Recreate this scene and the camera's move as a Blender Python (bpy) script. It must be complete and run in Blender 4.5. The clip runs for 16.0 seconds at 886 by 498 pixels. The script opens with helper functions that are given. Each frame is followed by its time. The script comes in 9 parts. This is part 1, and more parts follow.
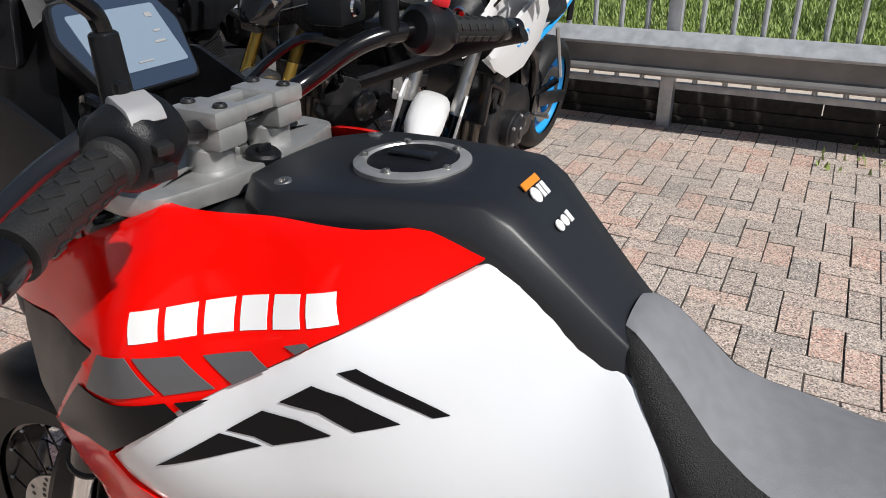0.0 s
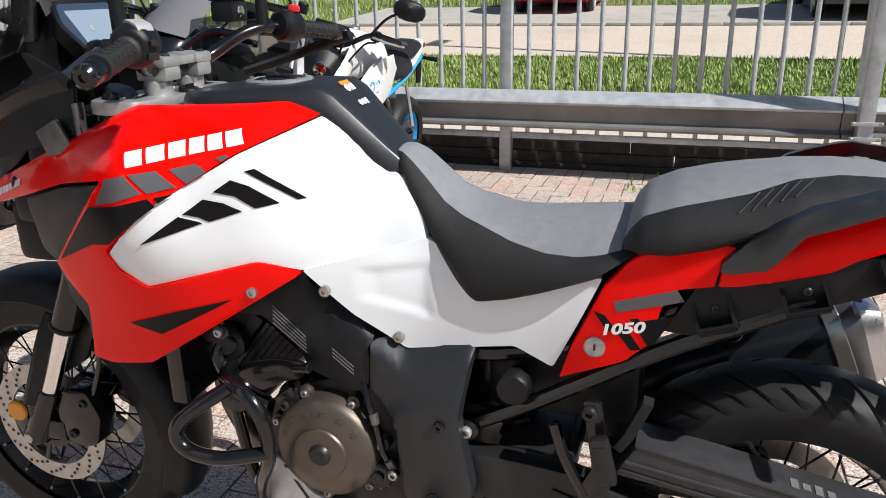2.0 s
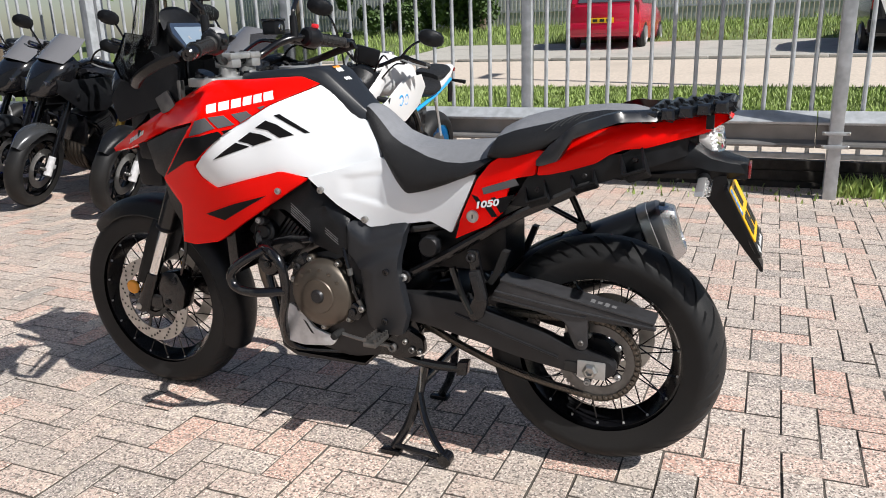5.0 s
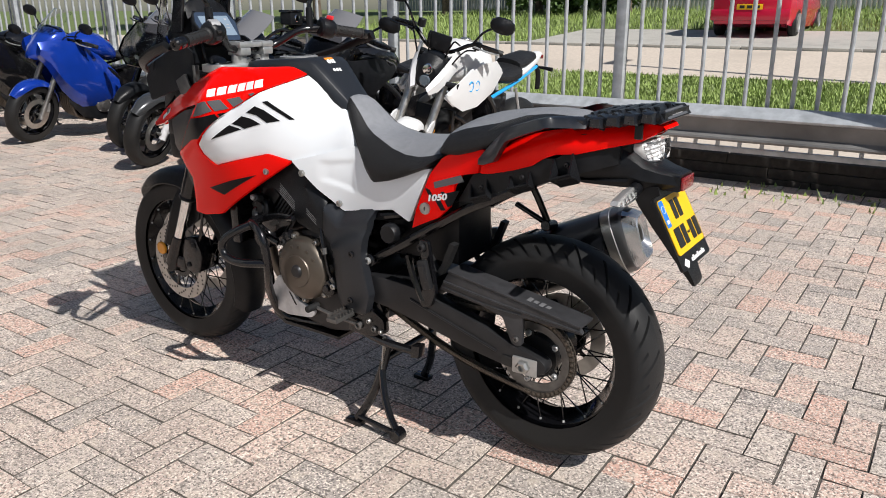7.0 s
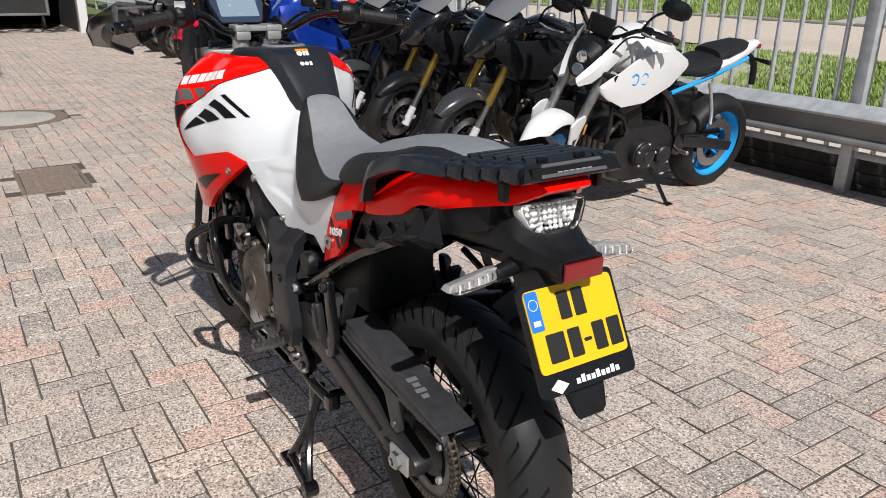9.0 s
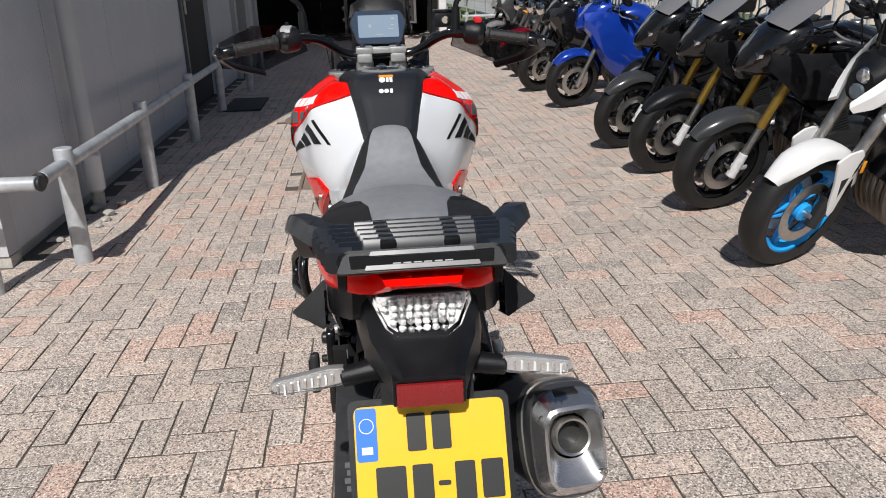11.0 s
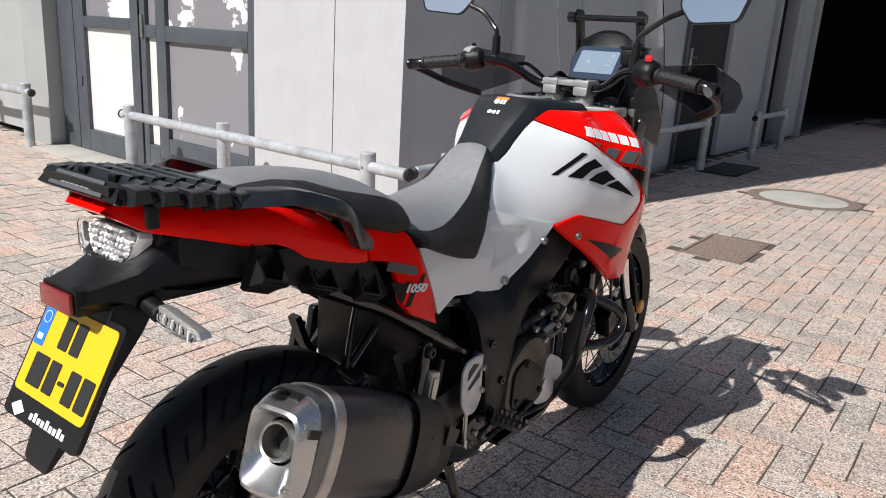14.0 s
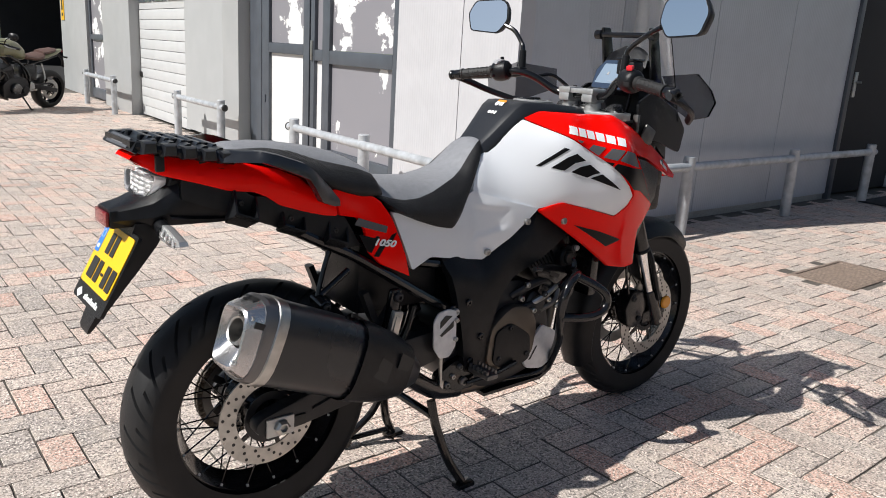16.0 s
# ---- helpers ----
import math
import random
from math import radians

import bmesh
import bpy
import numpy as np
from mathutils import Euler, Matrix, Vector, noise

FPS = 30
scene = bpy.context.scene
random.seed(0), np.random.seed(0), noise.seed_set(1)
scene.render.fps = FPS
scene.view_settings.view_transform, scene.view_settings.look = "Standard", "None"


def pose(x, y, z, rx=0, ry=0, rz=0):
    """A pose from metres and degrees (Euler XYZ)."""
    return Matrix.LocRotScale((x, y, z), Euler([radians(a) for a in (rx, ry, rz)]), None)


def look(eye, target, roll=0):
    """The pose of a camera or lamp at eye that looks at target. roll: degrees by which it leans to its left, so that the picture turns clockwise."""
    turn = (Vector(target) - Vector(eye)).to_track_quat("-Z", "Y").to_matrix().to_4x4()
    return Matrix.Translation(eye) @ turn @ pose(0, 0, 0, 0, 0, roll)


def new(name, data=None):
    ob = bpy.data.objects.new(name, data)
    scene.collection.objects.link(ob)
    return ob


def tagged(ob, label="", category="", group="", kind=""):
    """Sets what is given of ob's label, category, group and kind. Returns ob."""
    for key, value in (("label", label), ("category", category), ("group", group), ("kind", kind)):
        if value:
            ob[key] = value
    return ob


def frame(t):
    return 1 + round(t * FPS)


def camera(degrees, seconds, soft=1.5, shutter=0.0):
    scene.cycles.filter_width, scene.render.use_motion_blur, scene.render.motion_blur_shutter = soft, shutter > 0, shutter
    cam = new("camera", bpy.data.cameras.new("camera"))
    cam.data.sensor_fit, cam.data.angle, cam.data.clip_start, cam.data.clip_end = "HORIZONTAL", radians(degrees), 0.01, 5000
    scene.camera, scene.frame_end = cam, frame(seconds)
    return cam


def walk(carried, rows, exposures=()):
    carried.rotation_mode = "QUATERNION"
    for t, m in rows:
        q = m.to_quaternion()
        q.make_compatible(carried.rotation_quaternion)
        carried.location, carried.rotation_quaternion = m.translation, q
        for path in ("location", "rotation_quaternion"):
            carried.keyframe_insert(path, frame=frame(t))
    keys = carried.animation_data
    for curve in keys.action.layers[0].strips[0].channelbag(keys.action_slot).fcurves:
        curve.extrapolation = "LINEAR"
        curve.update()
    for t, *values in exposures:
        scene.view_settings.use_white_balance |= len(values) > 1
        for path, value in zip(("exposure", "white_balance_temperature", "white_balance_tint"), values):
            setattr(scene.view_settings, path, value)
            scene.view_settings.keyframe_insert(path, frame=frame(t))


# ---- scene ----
cam = camera(60.8, 16.0, 0.95)
PATH = [
    (0, (-0.222, 0.626, 1.362), (0.610, -0.968, 0.488), -0.6),
    (0.5, (-0.282, 0.779, 1.343), (0.452, -0.894, 0.529), -0.9),
    (1, (-0.335, 0.938, 1.317), (0.333, -0.788, 0.561), -1.0),
    (1.5, (-0.448, 1.078, 1.291), (0.175, -0.688, 0.588), -1.2),
    (2, (-0.565, 1.225, 1.266), (0.022, -0.569, 0.606), -1.1),
    (2.5, (-0.618, 1.373, 1.242), (-0.057, -0.44, 0.61), -1.0),
    (3, (-0.667, 1.519, 1.206), (-0.114, -0.303, 0.592), -1.0),
    (3.5, (-0.772, 1.61, 1.19), (-0.202, -0.21, 0.587), -1.1),
    (4, (-0.919, 1.685, 1.202), (-0.297, -0.123, 0.615), -1.4),
    (4.5, (-1.028, 1.8, 1.2), (-0.334, 0.013, 0.628), -1.7),
    (5, (-1.148, 1.938, 1.206), (-0.382, 0.178, 0.645), -1.8),
    (5.2, (-1.187, 1.969, 1.211), (-0.392, 0.217, 0.652), -1.8),
    (7.3, (-1.689, 1.658, 1.265), (-0.527, 0.152, 0.65), -0.1),
    (7.5, (-1.720, 1.556, 1.272), (-0.498, 0.1, 0.652), 0.0),
    (8, (-1.821, 1.338, 1.270), (-0.479, -0.002, 0.637), 0.3),
    (8.2, (-1.880, 1.220, 1.277), (-0.484, -0.06, 0.636), 0.4),
    (10.5, (-1.971, 0.256, 1.325), (-0.157, -0.187, 0.608), -0.5),
    (11, (-1.923, 0.059, 1.336), (-0.049, -0.126, 0.661), -1.6),
    (11.5, (-1.869, -0.129, 1.368), (0.03, -0.094, 0.739), -1.0),
    (12, (-1.835, -0.356, 1.365), (0.055, -0.081, 0.769), -0.2),
    (12.5, (-1.82, -0.563, 1.35), (0.024, -0.056, 0.767), 0.7),
    (13, (-1.745, -0.704, 1.304), (0.025, 0.027, 0.726), 1.7),
    (13.5, (-1.658, -0.837, 1.279), (0.012, 0.107, 0.714), 2.8),
    (14, (-1.603, -1.019, 1.244), (-0.045, 0.114, 0.706), 3.6),
    (14.5, (-1.587, -1.153, 1.224), (-0.128, 0.114, 0.707), 4.1),
    (15, (-1.606, -1.285, 1.208), (-0.23, 0.075, 0.704), 4.1),
    (15.5, (-1.618, -1.458, 1.225), (-0.317, -0.024, 0.725), 3.8),
    (16, (-1.542, -1.654, 1.233), (-0.311, -0.159, 0.733), 3.5),
]
walk(cam, [(t, look(eye, target, roll)) for t, eye, target, roll in PATH],
     [(0, -0.12), (0.5, -0.05), (1.5, 0.15), (2.5, 0.36), (5, 0.25), (8, 0.05), (11, -0.1), (12.5, 0.0), (14, 0.15), (16, 0.25)])

from mathutils.geometry import delaunay_2d_cdt

# ---------------------------------------------------------------- light
SUN_DIR = Vector((0.97, -0.22, -1.0)).normalized()
world = bpy.data.worlds.new("sky")
scene.world = world
world.use_nodes = True
wn = world.node_tree
sky = wn.nodes.new("ShaderNodeTexSky")
sky.sky_type, sky.sun_disc = "NISHITA", False
sky.sun_elevation = math.asin(-SUN_DIR.z)
sky.sun_rotation = math.atan2(-SUN_DIR.x, -SUN_DIR.y)
wn.links.new(sky.outputs[0], wn.nodes["Background"].inputs[0])
wn.nodes["Background"].inputs[1].default_value = 0.061
sun = new("sun", bpy.data.lights.new("sun", "SUN"))
sun.data.energy, sun.data.angle, sun.data.color = 5.0, radians(0.5), (1.0, 0.975, 0.94)
sun.matrix_world = look((0, 0, 12), Vector((0, 0, 12)) + SUN_DIR)
scene.view_settings.exposure = 0.35


# ---------------------------------------------------------------- materials
def material(name, color, rough=0.5, metal=0.0, grain=0.0, grain_scale=40.0, bump=0.0, bump_scale=200.0, stain=0.0, stain_scale=3.0, coat=0.0, vary=0.0, stain_color=None, spec=0.5):
    """A principled surface with grain, stains and relief in object space."""
    m = bpy.data.materials.new(name)
    m.use_nodes = True
    t = m.node_tree
    b = t.nodes["Principled BSDF"]
    b.inputs["Base Color"].default_value = (*color, 1)
    b.inputs["Roughness"].default_value = rough
    b.inputs["Metallic"].default_value = metal
    b.inputs["Coat Weight"].default_value = coat
    b.inputs["Specular IOR Level"].default_value = spec
    co = t.nodes.new("ShaderNodeTexCoord").outputs["Object"]
    out = None

    def noise_at(scale, detail=4.0):
        n = t.nodes.new("ShaderNodeTexNoise")
        n.inputs["Scale"].default_value, n.inputs["Detail"].default_value = scale, detail
        t.links.new(co, n.inputs["Vector"])
        return n.outputs["Fac"]

    def mixed(fac, a_color, b_color, lo, hi):
        r = t.nodes.new("ShaderNodeMapRange")
        r.inputs["From Min"].default_value, r.inputs["From Max"].default_value = lo, hi
        t.links.new(fac, r.inputs["Value"])
        x = t.nodes.new("ShaderNodeMix")
        x.data_type = "RGBA"
        t.links.new(r.outputs[0], x.inputs["Factor"])
        for sock, v in ((x.inputs["A"], a_color), (x.inputs["B"], b_color)):
            if isinstance(v, tuple):
                sock.default_value = (*v, 1)
            else:
                t.links.new(v, sock)
        return x.outputs["Result"]

    now = tuple(color)
    if grain:
        now = mixed(noise_at(grain_scale), tuple(c * (1 - grain) for c in color), tuple(min(1, c * (1 + grain)) for c in color), 0.3, 0.7)
    if stain:
        dark = stain_color or tuple(c * (1 - stain) for c in color)
        now = mixed(noise_at(stain_scale, 6.0), now, dark, 0.52, 0.75)
    if vary:
        info = t.nodes.new("ShaderNodeObjectInfo")
        h = t.nodes.new("ShaderNodeHueSaturation")
        r = t.nodes.new("ShaderNodeMapRange")
        r.inputs["To Min"].default_value, r.inputs["To Max"].default_value = 1 - vary, 1 + vary
        t.links.new(info.outputs["Random"], r.inputs["Value"])
        t.links.new(r.outputs[0], h.inputs["Value"])
        if isinstance(now, tuple):
            h.inputs["Color"].default_value = (*now, 1)
        else:
            t.links.new(now, h.inputs["Color"])
        now = h.outputs["Color"]
    if not isinstance(now, tuple):
        t.links.new(now, b.inputs["Base Color"])
    if grain or stain:
        r = t.nodes.new("ShaderNodeMapRange")
        r.inputs["To Min"].default_value, r.inputs["To Max"].default_value = max(0.03, rough - 0.1), min(1, rough + 0.12)
        t.links.new(noise_at(max(2.0, grain_scale * 0.35)), r.inputs["Value"])
        t.links.new(r.outputs[0], b.inputs["Roughness"])
    if bump:
        n = t.nodes.new("ShaderNodeBump")
        n.inputs["Strength"].default_value, n.inputs["Distance"].default_value = min(1.0, bump), 0.002
        t.links.new(noise_at(bump_scale, 3.0), n.inputs["Height"])
        t.links.new(n.outputs[0], b.inputs["Normal"])
    return m


def glass(name, color=(1, 1, 1), rough=0.0, ior=1.45):
    m = material(name, color, rough)
    m.node_tree.nodes["Principled BSDF"].inputs["Transmission Weight"].default_value = 1.0
    m.node_tree.nodes["Principled BSDF"].inputs["IOR"].default_value = ior
    return m


def ribbed(name, color, rough, period, depth, stain):
    """Sheet cladding with fine upright ribs."""
    m = material(name, color, rough, grain=0.04, grain_scale=5.0, stain=stain, stain_scale=0.7)
    t = m.node_tree
    wave = t.nodes.new("ShaderNodeTexWave")
    wave.wave_type, wave.bands_direction, wave.wave_profile = "BANDS", "X", "SIN"
    wave.inputs["Scale"].default_value = 0.3142 / period
    wave.inputs["Distortion"].default_value = 0.0
    t.links.new(t.nodes["Texture Coordinate"].outputs["Object"], wave.inputs["Vector"])
    n = t.nodes.new("ShaderNodeBump")
    n.inputs["Distance"].default_value, n.inputs["Strength"].default_value = depth, 0.6
    t.links.new(wave.outputs["Fac"], n.inputs["Height"])
    t.links.new(n.outputs[0], t.nodes["Principled BSDF"].inputs["Normal"])
    return m


def paver_material(name, per_object):
    """Washed concrete pavers: grey to pink by the piece, with bright and dark grit."""
    m = bpy.data.materials.new(name)
    m.use_nodes = True
    t = m.node_tree
    b = t.nodes["Principled BSDF"]
    b.inputs["Roughness"].default_value = 0.85
    co = t.nodes.new("ShaderNodeTexCoord").outputs["Object"]
    if per_object:
        pick = t.nodes.new("ShaderNodeObjectInfo").outputs["Random"]
        geo = t.nodes.new("ShaderNodeNewGeometry").outputs["Position"]
        co = geo
    else:
        pick = t.nodes.new("ShaderNodeNewGeometry").outputs["Random Per Island"]
    ramp = t.nodes.new("ShaderNodeValToRGB")
    stops = ((0.0, (0.35, 0.305, 0.280)), (0.28, (0.58, 0.484, 0.424)), (0.52, (0.46, 0.376, 0.330)), (0.75, (0.63, 0.482, 0.408)), (0.9, (0.64, 0.425, 0.346)), (1.0, (0.65, 0.395, 0.312)))
    while len(ramp.color_ramp.elements) < len(stops):
        ramp.color_ramp.elements.new(0.5)
    for e, (p, c) in zip(ramp.color_ramp.elements, stops):
        e.position, e.color = p, (*c, 1)
    t.links.new(pick, ramp.inputs[0])
    now = ramp.outputs[0]

    def layer(now, scale, lo, hi, to, detail=2.0, kind="MIX", fac=1.0):
        n = t.nodes.new("ShaderNodeTexNoise")
        n.inputs["Scale"].default_value, n.inputs["Detail"].default_value = scale, detail
        t.links.new(co, n.inputs["Vector"])
        r = t.nodes.new("ShaderNodeMapRange")
        r.inputs["From Min"].default_value, r.inputs["From Max"].default_value, r.inputs["To Max"].default_value = lo, hi, fac
        t.links.new(n.outputs["Fac"], r.inputs["Value"])
        x = t.nodes.new("ShaderNodeMix")
        x.data_type, x.blend_type = "RGBA", kind
        t.links.new(r.outputs[0], x.inputs["Factor"])
        t.links.new(now, x.inputs["A"])
        x.inputs["B"].default_value = (*to, 1)
        return x.outputs["Result"], n

    now, _ = layer(now, 110, 0.50, 0.60, (0.065, 0.056, 0.050), fac=0.82)
    now, fine = layer(now, 150, 0.53, 0.63, (0.92, 0.82, 0.72), fac=0.85)
    now, _ = layer(now, 45, 0.50, 0.68, (0.13, 0.113, 0.098), 3.0, fac=0.55)
    now, _ = layer(now, 17, 0.52, 0.72, (0.74, 0.62, 0.51), 4.0, fac=0.45)
    now, _ = layer(now, 1.3, 0.45, 0.8, (0.25, 0.232, 0.205), 6.0, fac=0.45)
    t.links.new(now, b.inputs["Base Color"])
    n = t.nodes.new("ShaderNodeBump")
    n.inputs["Strength"].default_value, n.inputs["Distance"].default_value = 0.8, 0.004
    t.links.new(fine.outputs["Fac"], n.inputs["Height"])
    t.links.new(n.outputs[0], b.inputs["Normal"])
    return m


def split_noise(name, a, b_color, scale, lo, hi, rough, stretch=(1, 1, 1), metal=0.0):
    """Two colours in hard-edged blotches, for torn window film and leaves of grass."""
    m = material(name, a, rough, metal)
    t = m.node_tree
    mp = t.nodes.new("ShaderNodeMapping")
    mp.inputs["Scale"].default_value = stretch
    t.links.new(t.nodes["Texture Coordinate"].outputs["Object"], mp.inputs["Vector"])
    n = t.nodes.new("ShaderNodeTexNoise")
    n.inputs["Scale"].default_value, n.inputs["Detail"].default_value, n.inputs["Roughness"].default_value = scale, 8.0, 0.65
    t.links.new(mp.outputs[0], n.inputs["Vector"])
    r = t.nodes.new("ShaderNodeMapRange")
    r.inputs["From Min"].default_value, r.inputs["From Max"].default_value = lo, hi
    t.links.new(n.outputs["Fac"], r.inputs["Value"])
    x = t.nodes.new("ShaderNodeMix")
    x.data_type = "RGBA"
    t.links.new(r.outputs[0], x.inputs["Factor"])
    x.inputs["A"].default_value, x.inputs["B"].default_value = (*a, 1), (*b_color, 1)
    t.links.new(x.outputs["Result"], t.nodes["Principled BSDF"].inputs["Base Color"])
    return m


RED = material("red_paint", (0.90, 0.004, 0.002), 0.1, coat=0.08, grain=0.03, grain_scale=3, spec=0.08)
WHITE = material("white_paint", (0.745, 0.77, 0.80), 0.2, coat=0.45, grain=0.015, grain_scale=4)
BLACK_PLASTIC = material("black_plastic", (0.0075, 0.008, 0.0095), 0.36, grain=0.3, grain_scale=30, bump=0.25, bump_scale=900, spec=0.26)
SATIN_BLACK = material("satin_black", (0.011, 0.0125, 0.016), 0.28, grain=0.12, grain_scale=12, spec=0.55)
COVER_BLACK = material("matt_black_cover", (0.013, 0.0145, 0.018), 0.4, grain=0.1, grain_scale=12, bump=0.1, bump_scale=900, spec=0.5)
FRAME_BLACK = material("black_enamel", (0.005, 0.005, 0.006), 0.16, grain=0.2, grain_scale=25, spec=0.55)
GRAPHITE = material("graphite_metal", (0.024, 0.024, 0.026), 0.38, 0.4, grain=0.15, grain_scale=20)
BRONZE = material("bronze_cover", (0.135, 0.115, 0.095), 0.42, 0.75, grain=0.12, grain_scale=18, stain=0.3, stain_scale=9)
ALU = material("brushed_aluminium", (0.46, 0.46, 0.455), 0.36, 0.65, grain=0.08, grain_scale=60)
SILVER = material("silver_paint", (0.50, 0.50, 0.50), 0.30, 0.6, grain=0.06, grain_scale=15)
STEEL = material("steel", (0.45, 0.44, 0.42), 0.32, 0.95, grain=0.12, grain_scale=40)
CHAIN = material("chain_steel", (0.14, 0.12, 0.10), 0.45, 0.8, grain=0.3, grain_scale=90)
RUBBER = material("tyre_rubber", (0.015, 0.015, 0.0155), 0.5, grain=0.25, grain_scale=8, bump=0.2, bump_scale=500, stain=0.5, stain_scale=5, stain_color=(0.020, 0.019, 0.018), spec=0.25)
GRIP = material("grip_rubber", (0.010, 0.010, 0.010), 0.6, bump=0.4, bump_scale=700)
SEAT_GREY = material("grey_vinyl", (0.20, 0.205, 0.22), 0.52, grain=0.08, grain_scale=60, bump=0.3, bump_scale=1100)
SEAT_BLACK = material("black_grain_vinyl", (0.011, 0.011, 0.012), 0.5, grain=0.3, grain_scale=400, bump=0.7, bump_scale=800, spec=0.35)
DECAL_GREY = material("grey_decal", (0.10, 0.10, 0.105), 0.3, spec=0.25)
DECAL_BLACK = material("black_decal", (0.006, 0.006, 0.007), 0.3, spec=0.12)
DECAL_WHITE = material("white_decal", (0.82, 0.82, 0.82), 0.3)
ORANGE = material("orange_label", (0.75, 0.24, 0.02), 0.4)
AMBER = material("amber_reflector", (0.75, 0.30, 0.02), 0.25, bump=0.5, bump_scale=400)
RED_LENS = material("red_reflector", (0.22, 0.006, 0.008), 0.2, bump=0.8, bump_scale=420, coat=0.6)
CLEAR = glass("clear_lens", (0.99, 0.99, 0.99), 0.03, 1.12)
SCREEN = glass("windscreen", (0.94, 0.94, 0.94), 0.0, 1.3)
# Opaque grey on the smoked screen stands in for reflected sky.
FLY_SCREEN = material("smoked_sky_grey", (0.16, 0.16, 0.17), 0.12, coat=0.6)
HUB_STEEL = material("dark_steel", (0.16, 0.155, 0.15), 0.4, 0.8, grain=0.2, grain_scale=40)
CHROME = material("chrome", (0.82, 0.82, 0.82), 0.08, 1.0)
MIRROR = material("mirror_glass", (0.86, 0.88, 0.90), 0.02, 1.0)
SWITCH_GREY = material("switch_grey", (0.30, 0.30, 0.31), 0.5, grain=0.05, grain_scale=40)
DISPLAY_GREY = material("pale_grey_plastic", (0.29, 0.29, 0.30), 0.5, grain=0.05, grain_scale=40)
PALE_SILVER = material("pale_silver", (0.62, 0.62, 0.63), 0.32, 0.15, grain=0.08, grain_scale=50, stain=0.2, stain_scale=30)
# Greyed base helps carry the sun's glare on a glossy black plaque.
PLAQUE = material("glare_plaque", (0.08, 0.08, 0.085), 0.4, grain=0.1, grain_scale=60, spec=0.8)
LABEL_GREY = material("label_grey", (0.13, 0.13, 0.135), 0.5)
DISPLAY = material("display_glass", (0.03, 0.045, 0.075), 0.12, coat=0.8)
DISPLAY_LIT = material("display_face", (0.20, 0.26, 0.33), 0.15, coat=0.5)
PLATE_YELLOW = material("plate_yellow", (0.83, 0.47, 0.006), 0.4, grain=0.03, grain_scale=30)
PLATE_BLUE = material("plate_blue", (0.02, 0.17, 0.62), 0.4)
# Also laid on as slots, where black takes the place of their shade.
INK = material("black_ink", (0.012, 0.012, 0.012), 0.5)
RED_SWITCH = material("red_switch", (0.7, 0.02, 0.03), 0.4)
GALV = material("galvanised_steel", (0.46, 0.48, 0.50), 0.42, 0.3, grain=0.18, grain_scale=14, stain=0.35, stain_scale=6)
# Darkened beyond its weathering to carry the shade on the rail's face.
BEAM = material("weathered_shaded_rail_steel", (0.22, 0.215, 0.21), 0.5, 0.35, grain=0.12, grain_scale=6, stain=0.45, stain_scale=2.2)
WALL_LIGHT = ribbed("light_cladding", (0.47, 0.47, 0.485), 0.5, 0.03, 0.0018, 0.08)
WALL_DARK = ribbed("grey_cladding", (0.48, 0.50, 0.53), 0.35, 0.03, 0.0015, 0.12)
WALL_PLAIN = material("plain_cladding", (0.38, 0.39, 0.39), 0.5, grain=0.04, grain_scale=3, stain=0.1, stain_scale=0.8)
ANTHRACITE = material("anthracite_frame", (0.07, 0.08, 0.095), 0.4, grain=0.12, grain_scale=6)
FILM = split_noise("printed_film", (0.22, 0.215, 0.235), (0.80, 0.80, 0.79), 1.9, 0.545, 0.56, 0.35, (1, 1, 1.4))
FILM_PLAIN = split_noise("worn_film", (0.23, 0.225, 0.245), (0.80, 0.80, 0.79), 2.6, 0.635, 0.65, 0.35, (1, 1, 0.8))
FILM_WHITE = material("white_film", (0.66, 0.66, 0.66), 0.4, grain=0.02, grain_scale=4)
DOOR_WHITE = material("white_door_steel", (0.52, 0.53, 0.53), 0.45, grain=0.03, grain_scale=5, bump=0.2, bump_scale=120)
# Near-black put in place of unlit depth; also the dark side door.
SHADE_AND_DOOR_BLACK = material("shade_and_door_black", (0.02, 0.02, 0.021), 0.8, grain=0.3, grain_scale=2)
WINDOW = material("window_glass", (0.08, 0.10, 0.12), 0.05, coat=0.6)
CONCRETE = material("concrete", (0.42, 0.40, 0.36), 0.9, grain=0.15, grain_scale=60, stain=0.25, stain_scale=2.5, bump=0.5, bump_scale=200)
CAST = material("cast_silver", (0.52, 0.52, 0.53), 0.26, 0.9, grain=0.05, grain_scale=20)
DARK_CAST = material("dark_cast_metal", (0.17, 0.17, 0.175), 0.34, 0.85, grain=0.08, grain_scale=20)
GRAB = material("satin_dark_grey", (0.012, 0.0135, 0.017), 0.30, grain=0.1, grain_scale=12, spec=0.75)
JOINT = material("joint_sand", (0.098, 0.085, 0.072), 0.95, grain=0.3, grain_scale=80, stain=0.5, stain_scale=3, bump=0.8, bump_scale=300)
PATH_SURFACE = material("sandy_asphalt", (0.56, 0.48, 0.40), 0.95, grain=0.12, grain_scale=20, stain=0.15, stain_scale=0.6)
GRASS_GROUND = material("grass_soil", (0.12, 0.16, 0.045), 0.95, grain=0.35, grain_scale=12, stain=0.3, stain_scale=1.2, stain_color=(0.12, 0.13, 0.05))
GRASS_BLADE = material("grass_blade", (0.25, 0.33, 0.09), 0.6, vary=0.2, grain=0.35, grain_scale=4)
LEAF = material("leaf_green", (0.055, 0.10, 0.022), 0.6, grain=0.4, grain_scale=3)
